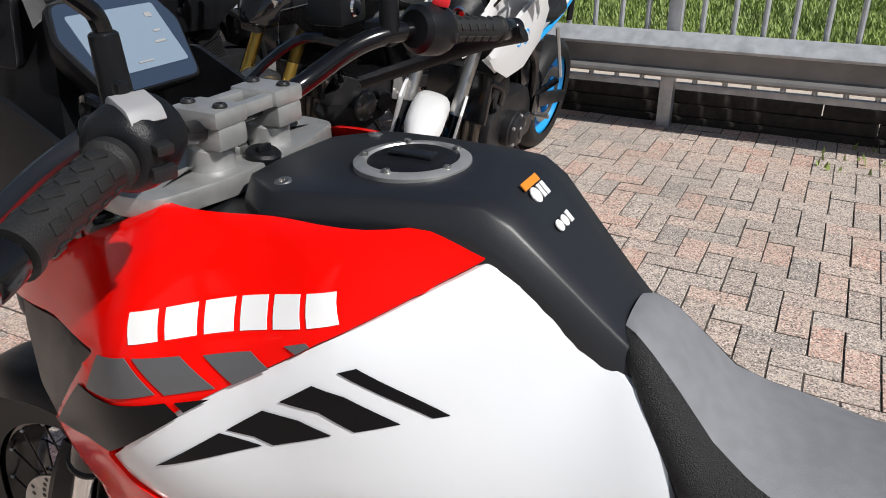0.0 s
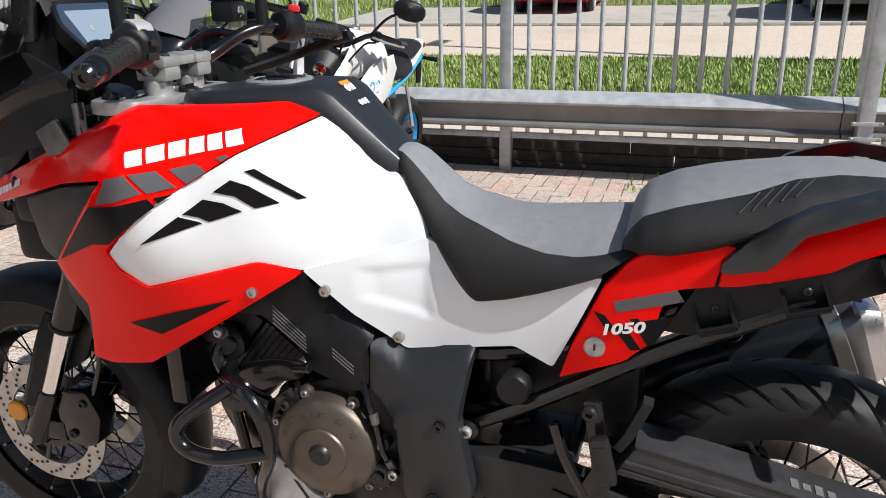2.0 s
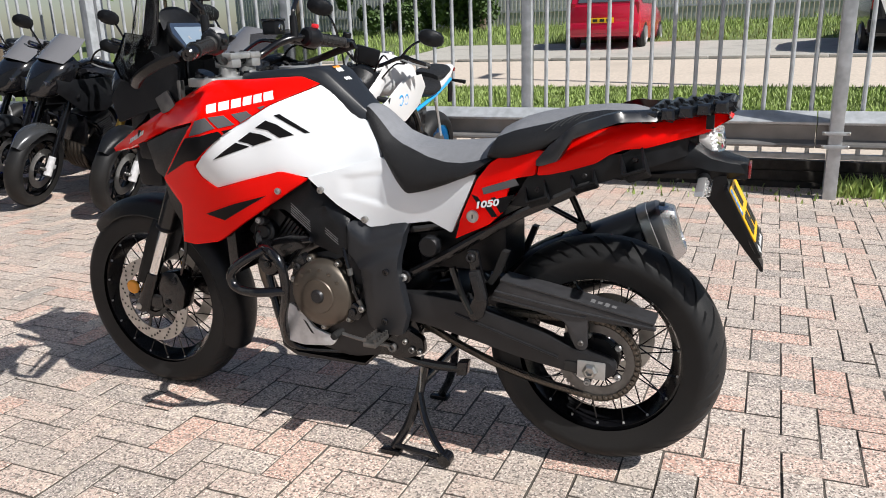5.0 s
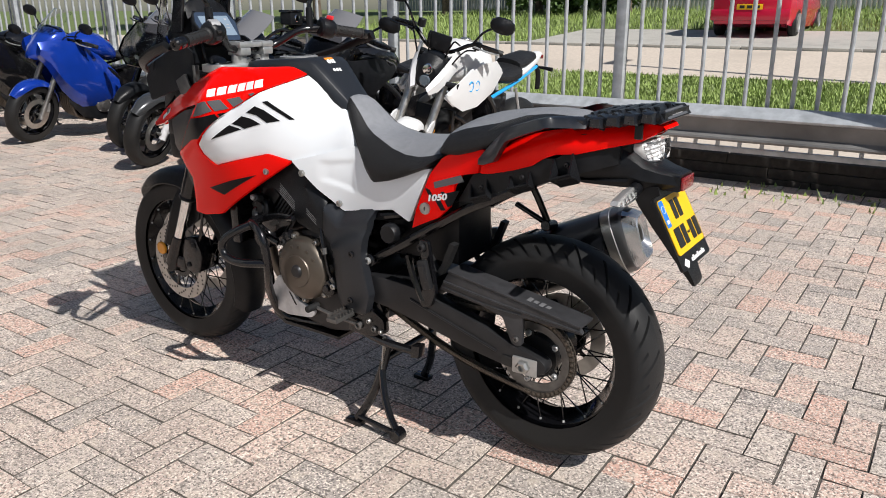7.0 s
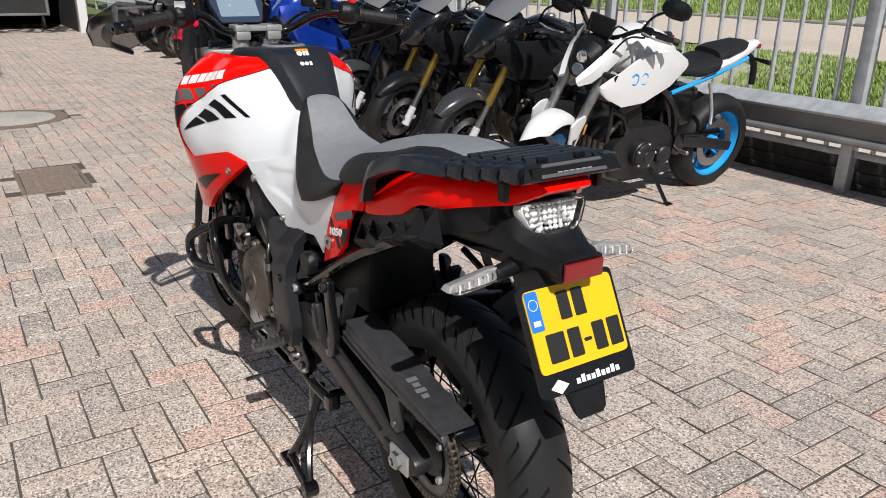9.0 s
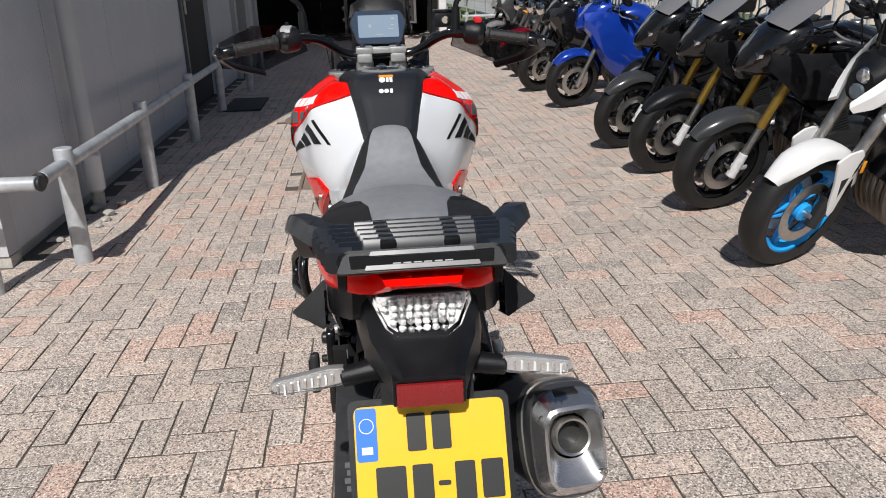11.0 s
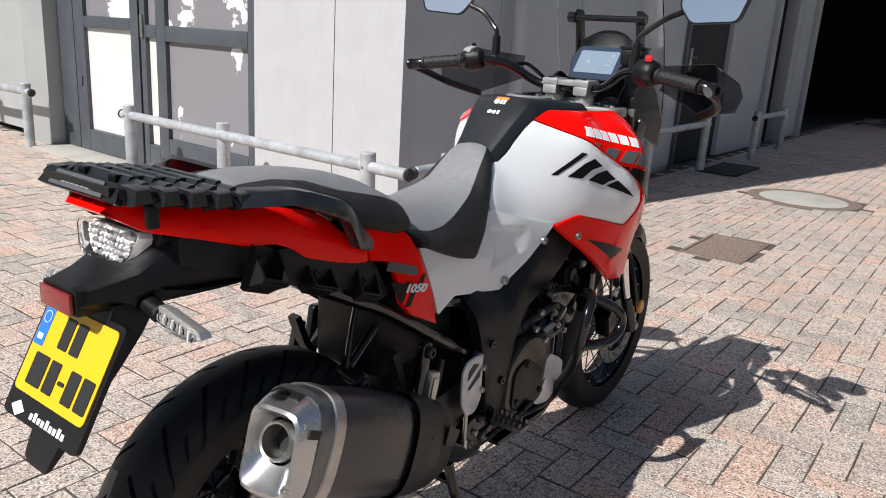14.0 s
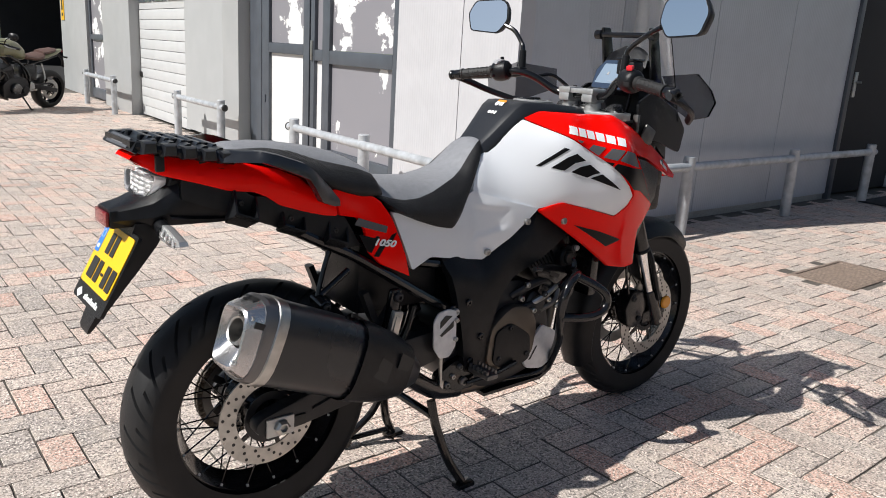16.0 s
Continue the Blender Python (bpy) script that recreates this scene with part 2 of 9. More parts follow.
IRON = material("cast_iron", (0.26, 0.20, 0.16), 0.7, 0.4, grain=0.25, grain_scale=40, bump=0.5, bump_scale=200)
RUBBER_MAT = material("rubber_mat", (0.03, 0.03, 0.032), 0.8, grain=0.2, grain_scale=20, bump=0.6, bump_scale=200)
BLUE_PAINT = material("blue_paint", (0.008, 0.045, 0.36), 0.15, 0.3, coat=0.8, grain=0.1, grain_scale=6)
BLUE_RIM = material("bright_blue_rim", (0.02, 0.34, 0.78), 0.3, coat=0.4)
BLACK_PAINT = material("black_paint", (0.006, 0.006, 0.007), 0.10, coat=0.6, grain=0.2, grain_scale=4)
GREY_PAINT = material("dark_grey_paint", (0.06, 0.062, 0.065), 0.25, 0.4, coat=0.4)
GOLD = material("gold_anodised", (0.60, 0.38, 0.08), 0.3, 0.9)
CAR_RED = material("car_red", (0.55, 0.006, 0.04), 0.2, coat=0.7)
PAVER = paver_material("washed_paver", True)
PAVER_STUFF = paver_material("washed_paver_field", False)
# Near-black that stands in for shaded bricks below the rail.
SHADE_BOARD = material("dark_shade_board", (0.035, 0.030, 0.026), 0.9, grain=0.35, grain_scale=25, stain=0.4, stain_scale=4, bump=0.6, bump_scale=90)
GUARD_SHELL = glass("smoked_plastic", (0.26, 0.26, 0.27), 0.06, 1.10)
GUARD_GREY = material("worn_grey_plastic", (0.034, 0.034, 0.037), 0.4, grain=0.2, grain_scale=40, stain=0.3, stain_scale=8)
BARK = material("bark", (0.12, 0.09, 0.065), 0.9, grain=0.3, grain_scale=20, bump=0.6, bump_scale=60)


# ---------------------------------------------------------------- mesh helpers
def part(name, bm, mat, parent=None, label="", smooth=35):
    """Link a bmesh as one mesh object under a thing or a part."""
    me = bpy.data.meshes.new(name)
    bm.to_mesh(me)
    bm.free()
    me.materials.append(mat)
    if smooth and len(me.polygons):
        me.shade_smooth()
        me.set_sharp_from_angle(angle=radians(smooth))
    ob = new(name, me)
    if parent is not None:
        ob.parent = parent
    if label:
        ob["label"] = label
    return ob


def thing(name, label, category, group="", m=None, kind=""):
    ob = new(name)
    ob.empty_display_size = 0.1
    if m is not None:
        ob.matrix_basis = m
    return tagged(ob, label, category, group, kind)


def shared(name, ob, parent, m):
    """One more part on the mesh of ob."""
    o = new(name, ob.data)
    o.parent = parent
    o.matrix_basis = m
    return o


def merged(*bms):
    """Several bmeshes as one."""
    out = bms[0]
    for b in bms[1:]:
        me = bpy.data.meshes.new("tmp")
        b.to_mesh(me)
        b.free()
        out.from_mesh(me)
        bpy.data.meshes.remove(me)
    return out


def moved(bm, m):
    bmesh.ops.transform(bm, matrix=m, verts=bm.verts)
    return bm


def mirrored(bm):
    """The same shape on the other side of the plane y = 0."""
    bmesh.ops.scale(bm, vec=(1, -1, 1), verts=bm.verts)
    bmesh.ops.reverse_faces(bm, faces=bm.faces)
    return bm


def box(c, s, bevel=0.0, m=None, seg=2):
    bm = bmesh.new()
    bmesh.ops.create_cube(bm, size=1, matrix=Matrix.Translation(c) @ Matrix.Diagonal((*s, 1)))
    if bevel:
        bmesh.ops.bevel(bm, geom=bm.edges[:], offset=bevel, segments=seg, profile=0.6, affect="EDGES")
    return moved(bm, m) if m is not None else bm


def span(a, b, bevel=0.0, m=None):
    """A box from one corner to the other."""
    a, b = Vector(a), Vector(b)
    d = b - a
    return box((a + b) / 2, (abs(d.x), abs(d.y), abs(d.z)), bevel, m)


def axis_matrix(p, d):
    return Matrix.Translation(p) @ Vector(d).to_track_quat("Z", "Y").to_matrix().to_4x4()


def lathe(profile, p, d, seg=24, closed=False):
    """Turn a profile of (radius, height) about the axis d through p."""
    bm = bmesh.new()
    rings = []
    for r, h in profile:
        if r < 1e-6:
            rings.append([bm.verts.new((0, 0, h))])
        else:
            rings.append([bm.verts.new((r * math.cos(2 * math.pi * i / seg), r * math.sin(2 * math.pi * i / seg), h)) for i in range(seg)])
    pairs = list(zip(rings, rings[1:]))
    if closed:
        pairs.append((rings[-1], rings[0]))
    for a, b in pairs:
        if len(a) == 1 and len(b) == 1:
            continue
        for i in range(seg):
            j = (i + 1) % seg
            if len(a) == 1:
                bm.faces.new((a[0], b[j], b[i]))
            elif len(b) == 1:
                bm.faces.new((a[i], a[j], b[0]))
            else:
                bm.faces.new((a[i], a[j], b[j], b[i]))
    bmesh.ops.recalc_face_normals(bm, faces=bm.faces)
    return moved(bm, axis_matrix(p, d))


def rod(a, b, r, r2=None, seg=14, chamfer=0.0):
    a, b = Vector(a), Vector(b)
    length = (b - a).length
    r2 = r if r2 is None else r2
    c = chamfer or min(r, r2) * 0.15
    return lathe(((0, 0), (r - c, 0), (r, c), (r2, length - c), (r2 - c, length), (0, length)), a, b - a, seg)


def spline(points, per=6):
    """A smooth line through points (Catmull-Rom)."""
    p = [Vector(q) for q in points]
    p = [2 * p[0] - p[1]] + p + [2 * p[-1] - p[-2]]
    out = []
    for i in range(1, len(p) - 2):
        for k in range(per):
            t = k / per
            a, b, c, d = p[i - 1], p[i], p[i + 1], p[i + 2]
            out.append(0.5 * ((2 * b) + (c - a) * t + (2 * a - 5 * b + 4 * c - d) * t * t + (3 * b - a - 3 * c + d) * t ** 3))
    return out + [p[-2]]


def loft(rings, caps=True, closed=True):
    bm = bmesh.new()
    vs = [[bm.verts.new(q) for q in ring] for ring in rings]
    n = len(vs[0])
    for a, b in zip(vs, vs[1:]):
        for i in range(n if closed else n - 1):
            j = (i + 1) % n
            bm.faces.new((a[i], a[j], b[j], b[i]))
    if caps and closed:
        bm.faces.new(list(reversed(vs[0])))
        bm.faces.new(vs[-1])
    bmesh.ops.recalc_face_normals(bm, faces=bm.faces)
    return bm


def tube(points, r, seg=10, per=6, smooth=True, flat=1.0):
    """A round bar along a line; flat squeezes it across."""
    line = spline(points, per) if smooth else [Vector(q) for q in points]
    rings = []
    side = None
    for i, q in enumerate(line):
        d = (line[min(i + 1, len(line) - 1)] - line[max(i - 1, 0)]).normalized()
        if side is None:
            side = d.orthogonal().normalized()
        side = (side - d * side.dot(d)).normalized()
        up = d.cross(side)
        rr = r if not isinstance(r, (tuple, list)) else r[0] + (r[1] - r[0]) * i / (len(line) - 1)
        rings.append([q + side * rr * math.cos(2 * math.pi * k / seg) + up * rr * flat * math.sin(2 * math.pi * k / seg) for k in range(seg)])
    return loft(rings)


def rounded(outline, r):
    """Corners of a plane outline cut round."""
    out = []
    n = len(outline)
    for i in range(n):
        a, b, c = (Vector(outline[(i + k) % n]) for k in (-1, 0, 1))
        u, v = (a - b), (c - b)
        d = min(r, u.length * 0.45, v.length * 0.45)
        p, q = b + u.normalized() * d, b + v.normalized() * d
        for t in (0.0, 0.33, 0.67, 1.0):
            out.append(tuple((1 - t) ** 2 * p + 2 * t * (1 - t) * b + t * t * q))
    return out


def prism(outline, y0, y1, bevel=0.0, r=0.0):
    """An outline in (x, z) drawn out along y."""
    if r:
        outline = rounded(outline, r)
    bm = bmesh.new()
    f = bm.faces.new([bm.verts.new((x, y0, z)) for x, z in outline])
    ext = bmesh.ops.extrude_face_region(bm, geom=[f])
    bmesh.ops.translate(bm, vec=(0, y1 - y0, 0), verts=[g for g in ext["geom"] if isinstance(g, bmesh.types.BMVert)])
    bmesh.ops.recalc_face_normals(bm, faces=bm.faces)
    if bevel:
        es = [e for e in bm.edges if len(e.link_faces) == 2 and abs(e.verts[0].co.y - e.verts[1].co.y) < 1e-6]
        bmesh.ops.bevel(bm, geom=es, offset=bevel, segments=2, profile=0.6, affect="EDGES", clamp_overlap=True)
    return bm


class Skin:
    """A smooth half-width y over (x, z), through a few control points."""

    def __init__(self, pts):
        self.p = np.array([(x, z) for x, z, y in pts])
        n = len(pts)
        d = np.linalg.norm(self.p[:, None] - self.p[None], axis=2)
        k = self.kernel(d) + np.eye(n) * 2e-4
        q = np.hstack([np.ones((n, 1)), self.p])
        a = np.block([[k, q], [q.T, np.zeros((3, 3))]])
        self.w = np.linalg.solve(a, np.concatenate([[y for x, z, y in pts], np.zeros(3)]))

    def kernel(self, d):
        return np.where(d > 1e-9, d * d * np.log(np.maximum(d, 1e-9)), 0.0)

    def __call__(self, x, z):
        d = np.linalg.norm(self.p - np.array((x, z)), axis=1)
        return float(self.kernel(d) @ self.w[:-3] + self.w[-3] + self.w[-2] * x + self.w[-1] * z)


def panel(outline, skin, off=0.0, thick=0.008, step=0.025, r=0.0, bevel=0.0, bulge=None):
    """A shell over an outline in (x, z) that lies on the skin, off proud of it."""
    if r:
        outline = rounded(outline, r)
    ring = []
    for i, p in enumerate(outline):
        q = outline[(i + 1) % len(outline)]
        n = max(1, int(math.hypot(q[0] - p[0], q[1] - p[1]) / step))
        ring += [(p[0] + (q[0] - p[0]) * k / n, p[1] + (q[1] - p[1]) * k / n) for k in range(n)]
    pts = [Vector(p) for p in ring]
    xs, zs = [p[0] for p in ring], [p[1] for p in ring]
    for i in range(int((max(xs) - min(xs)) / step) + 1):
        for j in range(int((max(zs) - min(zs)) / step) + 1):
            p = Vector((min(xs) + (i + 0.5 * (j % 2)) * step, min(zs) + j * step))
            if min((p - q).length for q in pts[:len(ring)]) > step * 0.45:
                pts.append(p)
    got = delaunay_2d_cdt(pts, [], [list(range(len(ring)))], 1, 1e-6)
    bm = bmesh.new()
    vs = [bm.verts.new((p.x, 0, p.y)) for p in got[0]]
    for f in got[2]:
        bm.faces.new([vs[k] for k in f])
    for v in [v for v in bm.verts if not v.link_faces]:
        bm.verts.remove(v)
    bm.normal_update()
    if sum(fc.normal.y for fc in bm.faces) < 0:
        bmesh.ops.reverse_faces(bm, faces=bm.faces)
    for v in bm.verts:
        v.co.y = skin(v.co.x, v.co.z) + off + (bulge(v.co.x, v.co.z) if bulge else 0.0)
    bm.normal_update()
    if thick:
        rim_verts = {v for e in bm.edges if len(e.link_faces) == 1 for v in e.verts}
        inner = {}
        for v in list(bm.verts):
            inner[v] = bm.verts.new(v.co - Vector((0, thick, 0)))
        for f in list(bm.faces):
            bm.faces.new([inner[v] for v in reversed(f.verts)])
        for e in [e for e in bm.edges if len(e.link_faces) == 1 and e.verts[0] in inner and e.verts[1] in inner]:
            f = e.link_faces[0]
            a, b = next(((l.vert, l.link_loop_next.vert) for l in f.loops if l.edge == e))
            bm.faces.new((b, a, inner[a], inner[b]))
        if bevel:
            for v in rim_verts:
                n = Vector((0, 0, 0))
                for f in v.link_faces:
                    if all(w in inner for w in f.verts):
                        c = f.calc_center_median() - v.co
                        n += Vector((c.x, 0, c.z))
                if n.length > 1e-9:
                    v.co += n.normalized() * bevel * 0.5
                    v.co.y -= bevel * 0.45
    return bm


def both(name, make, mat, parent, label=""):
    """The left part and its mirror image."""
    part(name, make(), mat, parent, label)
    return part(name, mirrored(make()), mat, parent, label)


def bolt(p, d, r=0.008, h=0.005):
    """A socket screw head."""
    return lathe(((0, -h), (r, -h), (r, h * 0.6), (r * 0.75, h), (r * 0.45, h), (r * 0.4, h * 0.3), (0, h * 0.3)), p, d, 12)


def text_mesh(body, size, depth, shear=0.0, bold=0.0):
    """Lettering in the built-in font, lying in the plane of x and y."""
    cu = bpy.data.curves.new("lettering", "FONT")
    cu.body, cu.size, cu.extrude, cu.align_x, cu.align_y, cu.shear, cu.offset = body, size, depth, "CENTER", "CENTER", shear, bold
    ob = bpy.data.objects.new("lettering", cu)
    scene.collection.objects.link(ob)
    bpy.context.view_layer.update()
    me = bpy.data.meshes.new_from_object(ob.evaluated_get(bpy.context.evaluated_depsgraph_get()))
    bpy.data.objects.remove(ob)
    bpy.data.curves.remove(cu)
    bm = bmesh.new()
    bm.from_mesh(me)
    bpy.data.meshes.remove(me)
    return bm


def finned(sx, sy, count, pitch, deep):
    """A block whose sides step in and out as cooling fins."""
    rings = []
    for k in range(count):
        for z, d in ((0.0, deep), (0.0, 0.0), (pitch * 0.6, 0.0), (pitch * 0.6, deep)):
            x, y = sx / 2 - d, sy / 2 - d
            rings.append([(-x, -y, k * pitch + z), (x, -y, k * pitch + z), (x, y, k * pitch + z), (-x, y, k * pitch + z)])
    return loft(rings)


# ---------------------------------------------------------------- ground
def land(y):
    """Height of the land beyond the fence, which rises gently."""
    return -0.03 + 0.06 * max(0.0, min(-y - 4.5, 19.5))


def sheet(name, xs, ys, lift, mat, rough=0.0):
    bm = bmesh.new()
    vs = [[bm.verts.new((x, y, land(y) + lift + (random.uniform(-rough, rough) if rough else 0))) for x in xs] for y in ys]
    for a, b in zip(vs, vs[1:]):
        for i in range(len(xs) - 1):
            bm.faces.new((a[i], a[i + 1], b[i + 1], b[i]))
    bmesh.ops.recalc_face_normals(bm, faces=bm.faces)
    if bm.faces and bm.faces[:][0].normal.z < 0:
        bmesh.ops.reverse_faces(bm, faces=bm.faces)
    return part(name, bm, mat, None, "", 80)


def stretch(a, b, n):
    return [a + (b - a) * i / n for i in range(n + 1)]


tagged(sheet("ground", [-900, -200, -60, -30, *stretch(-20, 20, 20), 30, 60, 200, 900], [-900, -200, -60, *stretch(-24, -4.5, 26), 0, 20, 60, 200, 900], 0, GRASS_GROUND), "grassy land rising gently behind the fence", "ground", kind="structure")
tagged(part("yard_bed", span((-30, -4.45, -0.025), (24, 30, -0.0046)), JOINT), "sandy bed under the brick yard", "ground", kind="structure")
tagged(sheet("path", stretch(-30, 30, 12), stretch(-13.2, -9.6, 5), 0.02, PATH_SURFACE), "sandy beige asphalt footpath behind the fence", "path", kind="structure")
tagged(sheet("parking_bay", stretch(-9, 6.8, 6), stretch(-17.2, -13.3, 5), 0.015, CONCRETE), "grey asphalt parking bay beside the path", "pavement", kind="structure")
tagged(sheet("verge", stretch(-30, 30, 20), stretch(-6.5, -4.46, 4), 0.012, PATH_SURFACE, 0.004), "bare sandy verge behind the fence", "ground", kind="structure")
tagged(sheet("side_path", stretch(3.6, 6.0, 3), stretch(-9.6, -6.55, 6), 0.015, CONCRETE), "grey slab path running to the fence", "path", kind="structure")
kerb_bm = bmesh.new()
for i in range(32):
    kerb_bm = merged(kerb_bm, span((-16 + i, -13.34, land(-13.3)), (-15.02 + i, -13.22, land(-13.3) + 0.07), 0.008))
tagged(part("kerb", kerb_bm, CONCRETE), "low grey concrete kerb beside the path", "kerb", kind="structure")


def blades(name, x0, x1, y0, y1, count, tall, label, lift=0.0):
    """Grass as single bent blades."""
    rng = random.Random(5)
    vs, fs = [], []
    for _ in range(count):
        x, y = rng.uniform(x0, x1), rng.uniform(y0, y1)
        h, a, w = tall * rng.uniform(0.4, 1.2), rng.uniform(0, 6.28), rng.uniform(0.006, 0.014)
        if noise.noise((x * 0.8, y * 0.8, 3.1)) < -0.28:
            h *= 0.45
        dx, dy = math.cos(a), math.sin(a)
        lean = rng.uniform(0.1, 0.6) * h
        z = land(y) + lift
        n = len(vs)
        vs += [(x - dy * w, y + dx * w, z), (x + dy * w, y - dx * w, z), (x + dx * lean * 0.4 + dy * w * 0.6, y + dy * lean * 0.4 - dx * w * 0.6, z + h * 0.6), (x + dx * lean, y + dy * lean, z + h)]
        fs += [(n, n + 1, n + 2), (n, n + 2, n + 3)]
    me = bpy.data.meshes.new(name)
    me.from_pydata(vs, [], fs)
    me.materials.append(GRASS_BLADE)
    return tagged(new(name, me), label, "grass", kind="stuff")


blades("grass", -7, 6.5, -9.55, -6.4, 60000, 0.07, "lush green grass strip behind the fence")
blades("grass", -14, 14, -24, -17.3, 16000, 0.22, "rough grass verge beyond the parking bay")
blades("grass", 6.9, 16, -17.3, -13.4, 6000, 0.16, "green grass beside the parking bay")
blades("weeds", -2.2, -0.2, -4.1, -3.55, 110, 0.05, "dry weeds growing at the foot of the fence", 0.03)
blades("weeds", -2.1, -1.62, -4.1, -3.82, 420, 0.13, "tall weeds round the fence post", 0.03)

# ---------------------------------------------------------------- brick yard, field beyond the middle
W = 0.105
NEAR = (-1.35, 1.35, -1.2, 1.25)


def yard_holds(x, y):
    if not (-5.2 < x < 19.5 and -4.4 < y < 15.5):
        return False
    if y > 1.8 and x > 1.9 + 0.05 * (y - 1.9):
        return False
    if (x - 5.98) ** 2 + (y - 0.39) ** 2 < 0.50 ** 2:
        return False
    return not (3.13 < x < 3.85 and 0.14 < y < 0.55)


def brick_places():
    for i in range(-52, 192):
        for j in range(-44, 152):
            k = (i + j) % 4
            if k == 0:
                yield (i + 1) * W, (j + 0.5) * W, False
            elif k == 2:
                yield (i + 0.5) * W, (j + 1) * W, True


wear = random.Random(31)


def brick_shape(x, y, upright, lift, tilt_x, tilt_y):
    hx, hy = (0.0498, 0.1023) if upright else (0.1023, 0.0498)
    low, top = [], []
    for sx, sy in ((-1, -1), (-0.1, -1), (1, -1), (1, 0.1), (1, 1), (0.1, 1), (-1, 1), (-1, -0.1)):
        jx, jy = wear.uniform(-0.0013, 0.0010), wear.uniform(-0.0013, 0.0010)
        px, py = x + sx * (hx + jx), y + sy * (hy + jy)
        b = wear.uniform(0.0008, 0.0024)
        low.append((px, py, -0.018))
        qx, qy = px - b * sx, py - b * sy
        top.append((qx, qy, lift + tilt_x * (qx - x) + tilt_y * (qy - y) - wear.uniform(0.0, 0.0008)))
    edge = [(px, py, -0.0028 + lift + tilt_x * (px - x) + tilt_y * (py - y)) for px, py, _ in low]
    return low + edge + top


BRICK_FACES = [tuple(range(16, 24))] + [(8 + i, 8 + (i + 1) % 8, 16 + (i + 1) % 8, 16 + i) for i in range(8)] + [(i, (i + 1) % 8, 8 + (i + 1) % 8, 8 + i) for i in range(8)]

rng = random.Random(11)
far_v, far_f, near_places = [], [], []
for bx, by, up in brick_places():
    if not yard_holds(bx, by):
        continue
    sink = rng.uniform(-0.0017, 0.0017) + 0.002 * noise.noise((bx * 0.9, by * 0.9, 0))
    if NEAR[0] < bx < NEAR[1] and NEAR[2] < by < NEAR[3]:
        near_places.append((bx, by, up, sink))
        continue
    n = len(far_v)
    far_v += brick_shape(bx, by, up, sink, rng.uniform(-0.012, 0.012), rng.uniform(-0.012, 0.012))
    far_f += [tuple(n + q for q in f) for f in BRICK_FACES]
me = bpy.data.meshes.new("brick_field")
me.from_pydata(far_v, [], far_f)
me.materials.append(PAVER_STUFF)
me.materials.append(JOINT)
me.polygons.foreach_set("material_index", [int(i % 17 > 8) for i in range(len(far_f))])
yard = tagged(new("yard"), "herringbone yard of grey and pink concrete pavers", "pavement", kind="structure")
field = tagged(new("brick_field", me), kind="stuff")
field.parent = yard

# drain and manhole in the yard
drain = thing("drain_grate", "rusty cast-iron drain grate set in the pavers", "drain", m=pose(3.49, 0.345, 0))
part("frame", merged(span((-0.35, -0.20, -0.02), (-0.32, 0.20, 0.004), 0.002), span((0.32, -0.20, -0.02), (0.35, 0.20, 0.004), 0.002), span((-0.32, -0.20, -0.02), (0.32, -0.175, 0.004), 0.002), span((-0.32, 0.175, -0.02), (0.32, 0.20, 0.004), 0.002)), IRON, drain)
# Near-black plate just below the bars in place of the unlit pit.
part("sump", span((-0.32, -0.175, -0.024), (0.32, 0.175, -0.0045)), SHADE_AND_DOOR_BLACK, drain)
bar_bm = bmesh.new()
for i in range(22):
    bar_bm = merged(bar_bm, span((-0.31 + i * 0.029, -0.17, -0.016), (-0.295 + i * 0.029, 0.17, 0.002), 0.001))
for k in (-0.09, 0.0, 0.09):
    bar_bm = merged(bar_bm, span((-0.318, k - 0.008, -0.016), (0.318, k + 0.008, -0.001)))
part("grating", bar_bm, IRON, drain)
hole = thing("manhole_cover", "round concrete manhole cover with an iron rim", "manhole", m=pose(5.98, 0.39, 0))
part("rim", lathe(((0.49, -0.02), (0.49, 0.003), (0.47, 0.006), (0.40, 0.006), (0.385, 0.0), (0.385, -0.02)), (0, 0, 0), (0, 0, 1), 56), IRON, hole)
part("lid", lathe(((0.383, -0.02), (0.383, 0.003), (0.37, 0.006), (0, 0.008)), (0, 0, 0), (0, 0, 1), 56), CONCRETE, hole)


# ---------------------------------------------------------------- fence and guard rail
FY = -4.02
fence = tagged(new("fence"), "tall galvanised steel bar fence", "fence", kind="structure")
post_ob = part("post", span((-0.04, -0.04, -0.05), (0.04, 0.04, 2.3), 0.006), GALV, fence)
post_ob.location = (0.66, FY, 0)
for i in range(-3, 18):
    if i:
        shared("post", post_ob, fence, Matrix.Translation((0.66 + 2.24 * i, FY, 0)))
bar_ob = part("bar", rod((0, 0, 0.24), (0, 0, 2.28), 0.0155, seg=10), GALV, fence)
bar_ob.location = (0.66 + 0.16, FY, 0)
for i in range(-3, 18):
    for k in range(1, 14):
        if not (i == 0 and k == 1):
            shared("bar", bar_ob, fence, Matrix.Translation((0.66 + 2.24 * i + 0.16 * k + random.uniform(-0.006, 0.006), FY, 0)))
for i in range(-3, 18):
    for z in (0.25, 2.2):
        part("rail", span((0.705 + 2.24 * i, FY - 0.02, z - 0.02), (2.855 + 2.24 * i, FY + 0.02, z + 0.02), 0.004), GALV, fence)

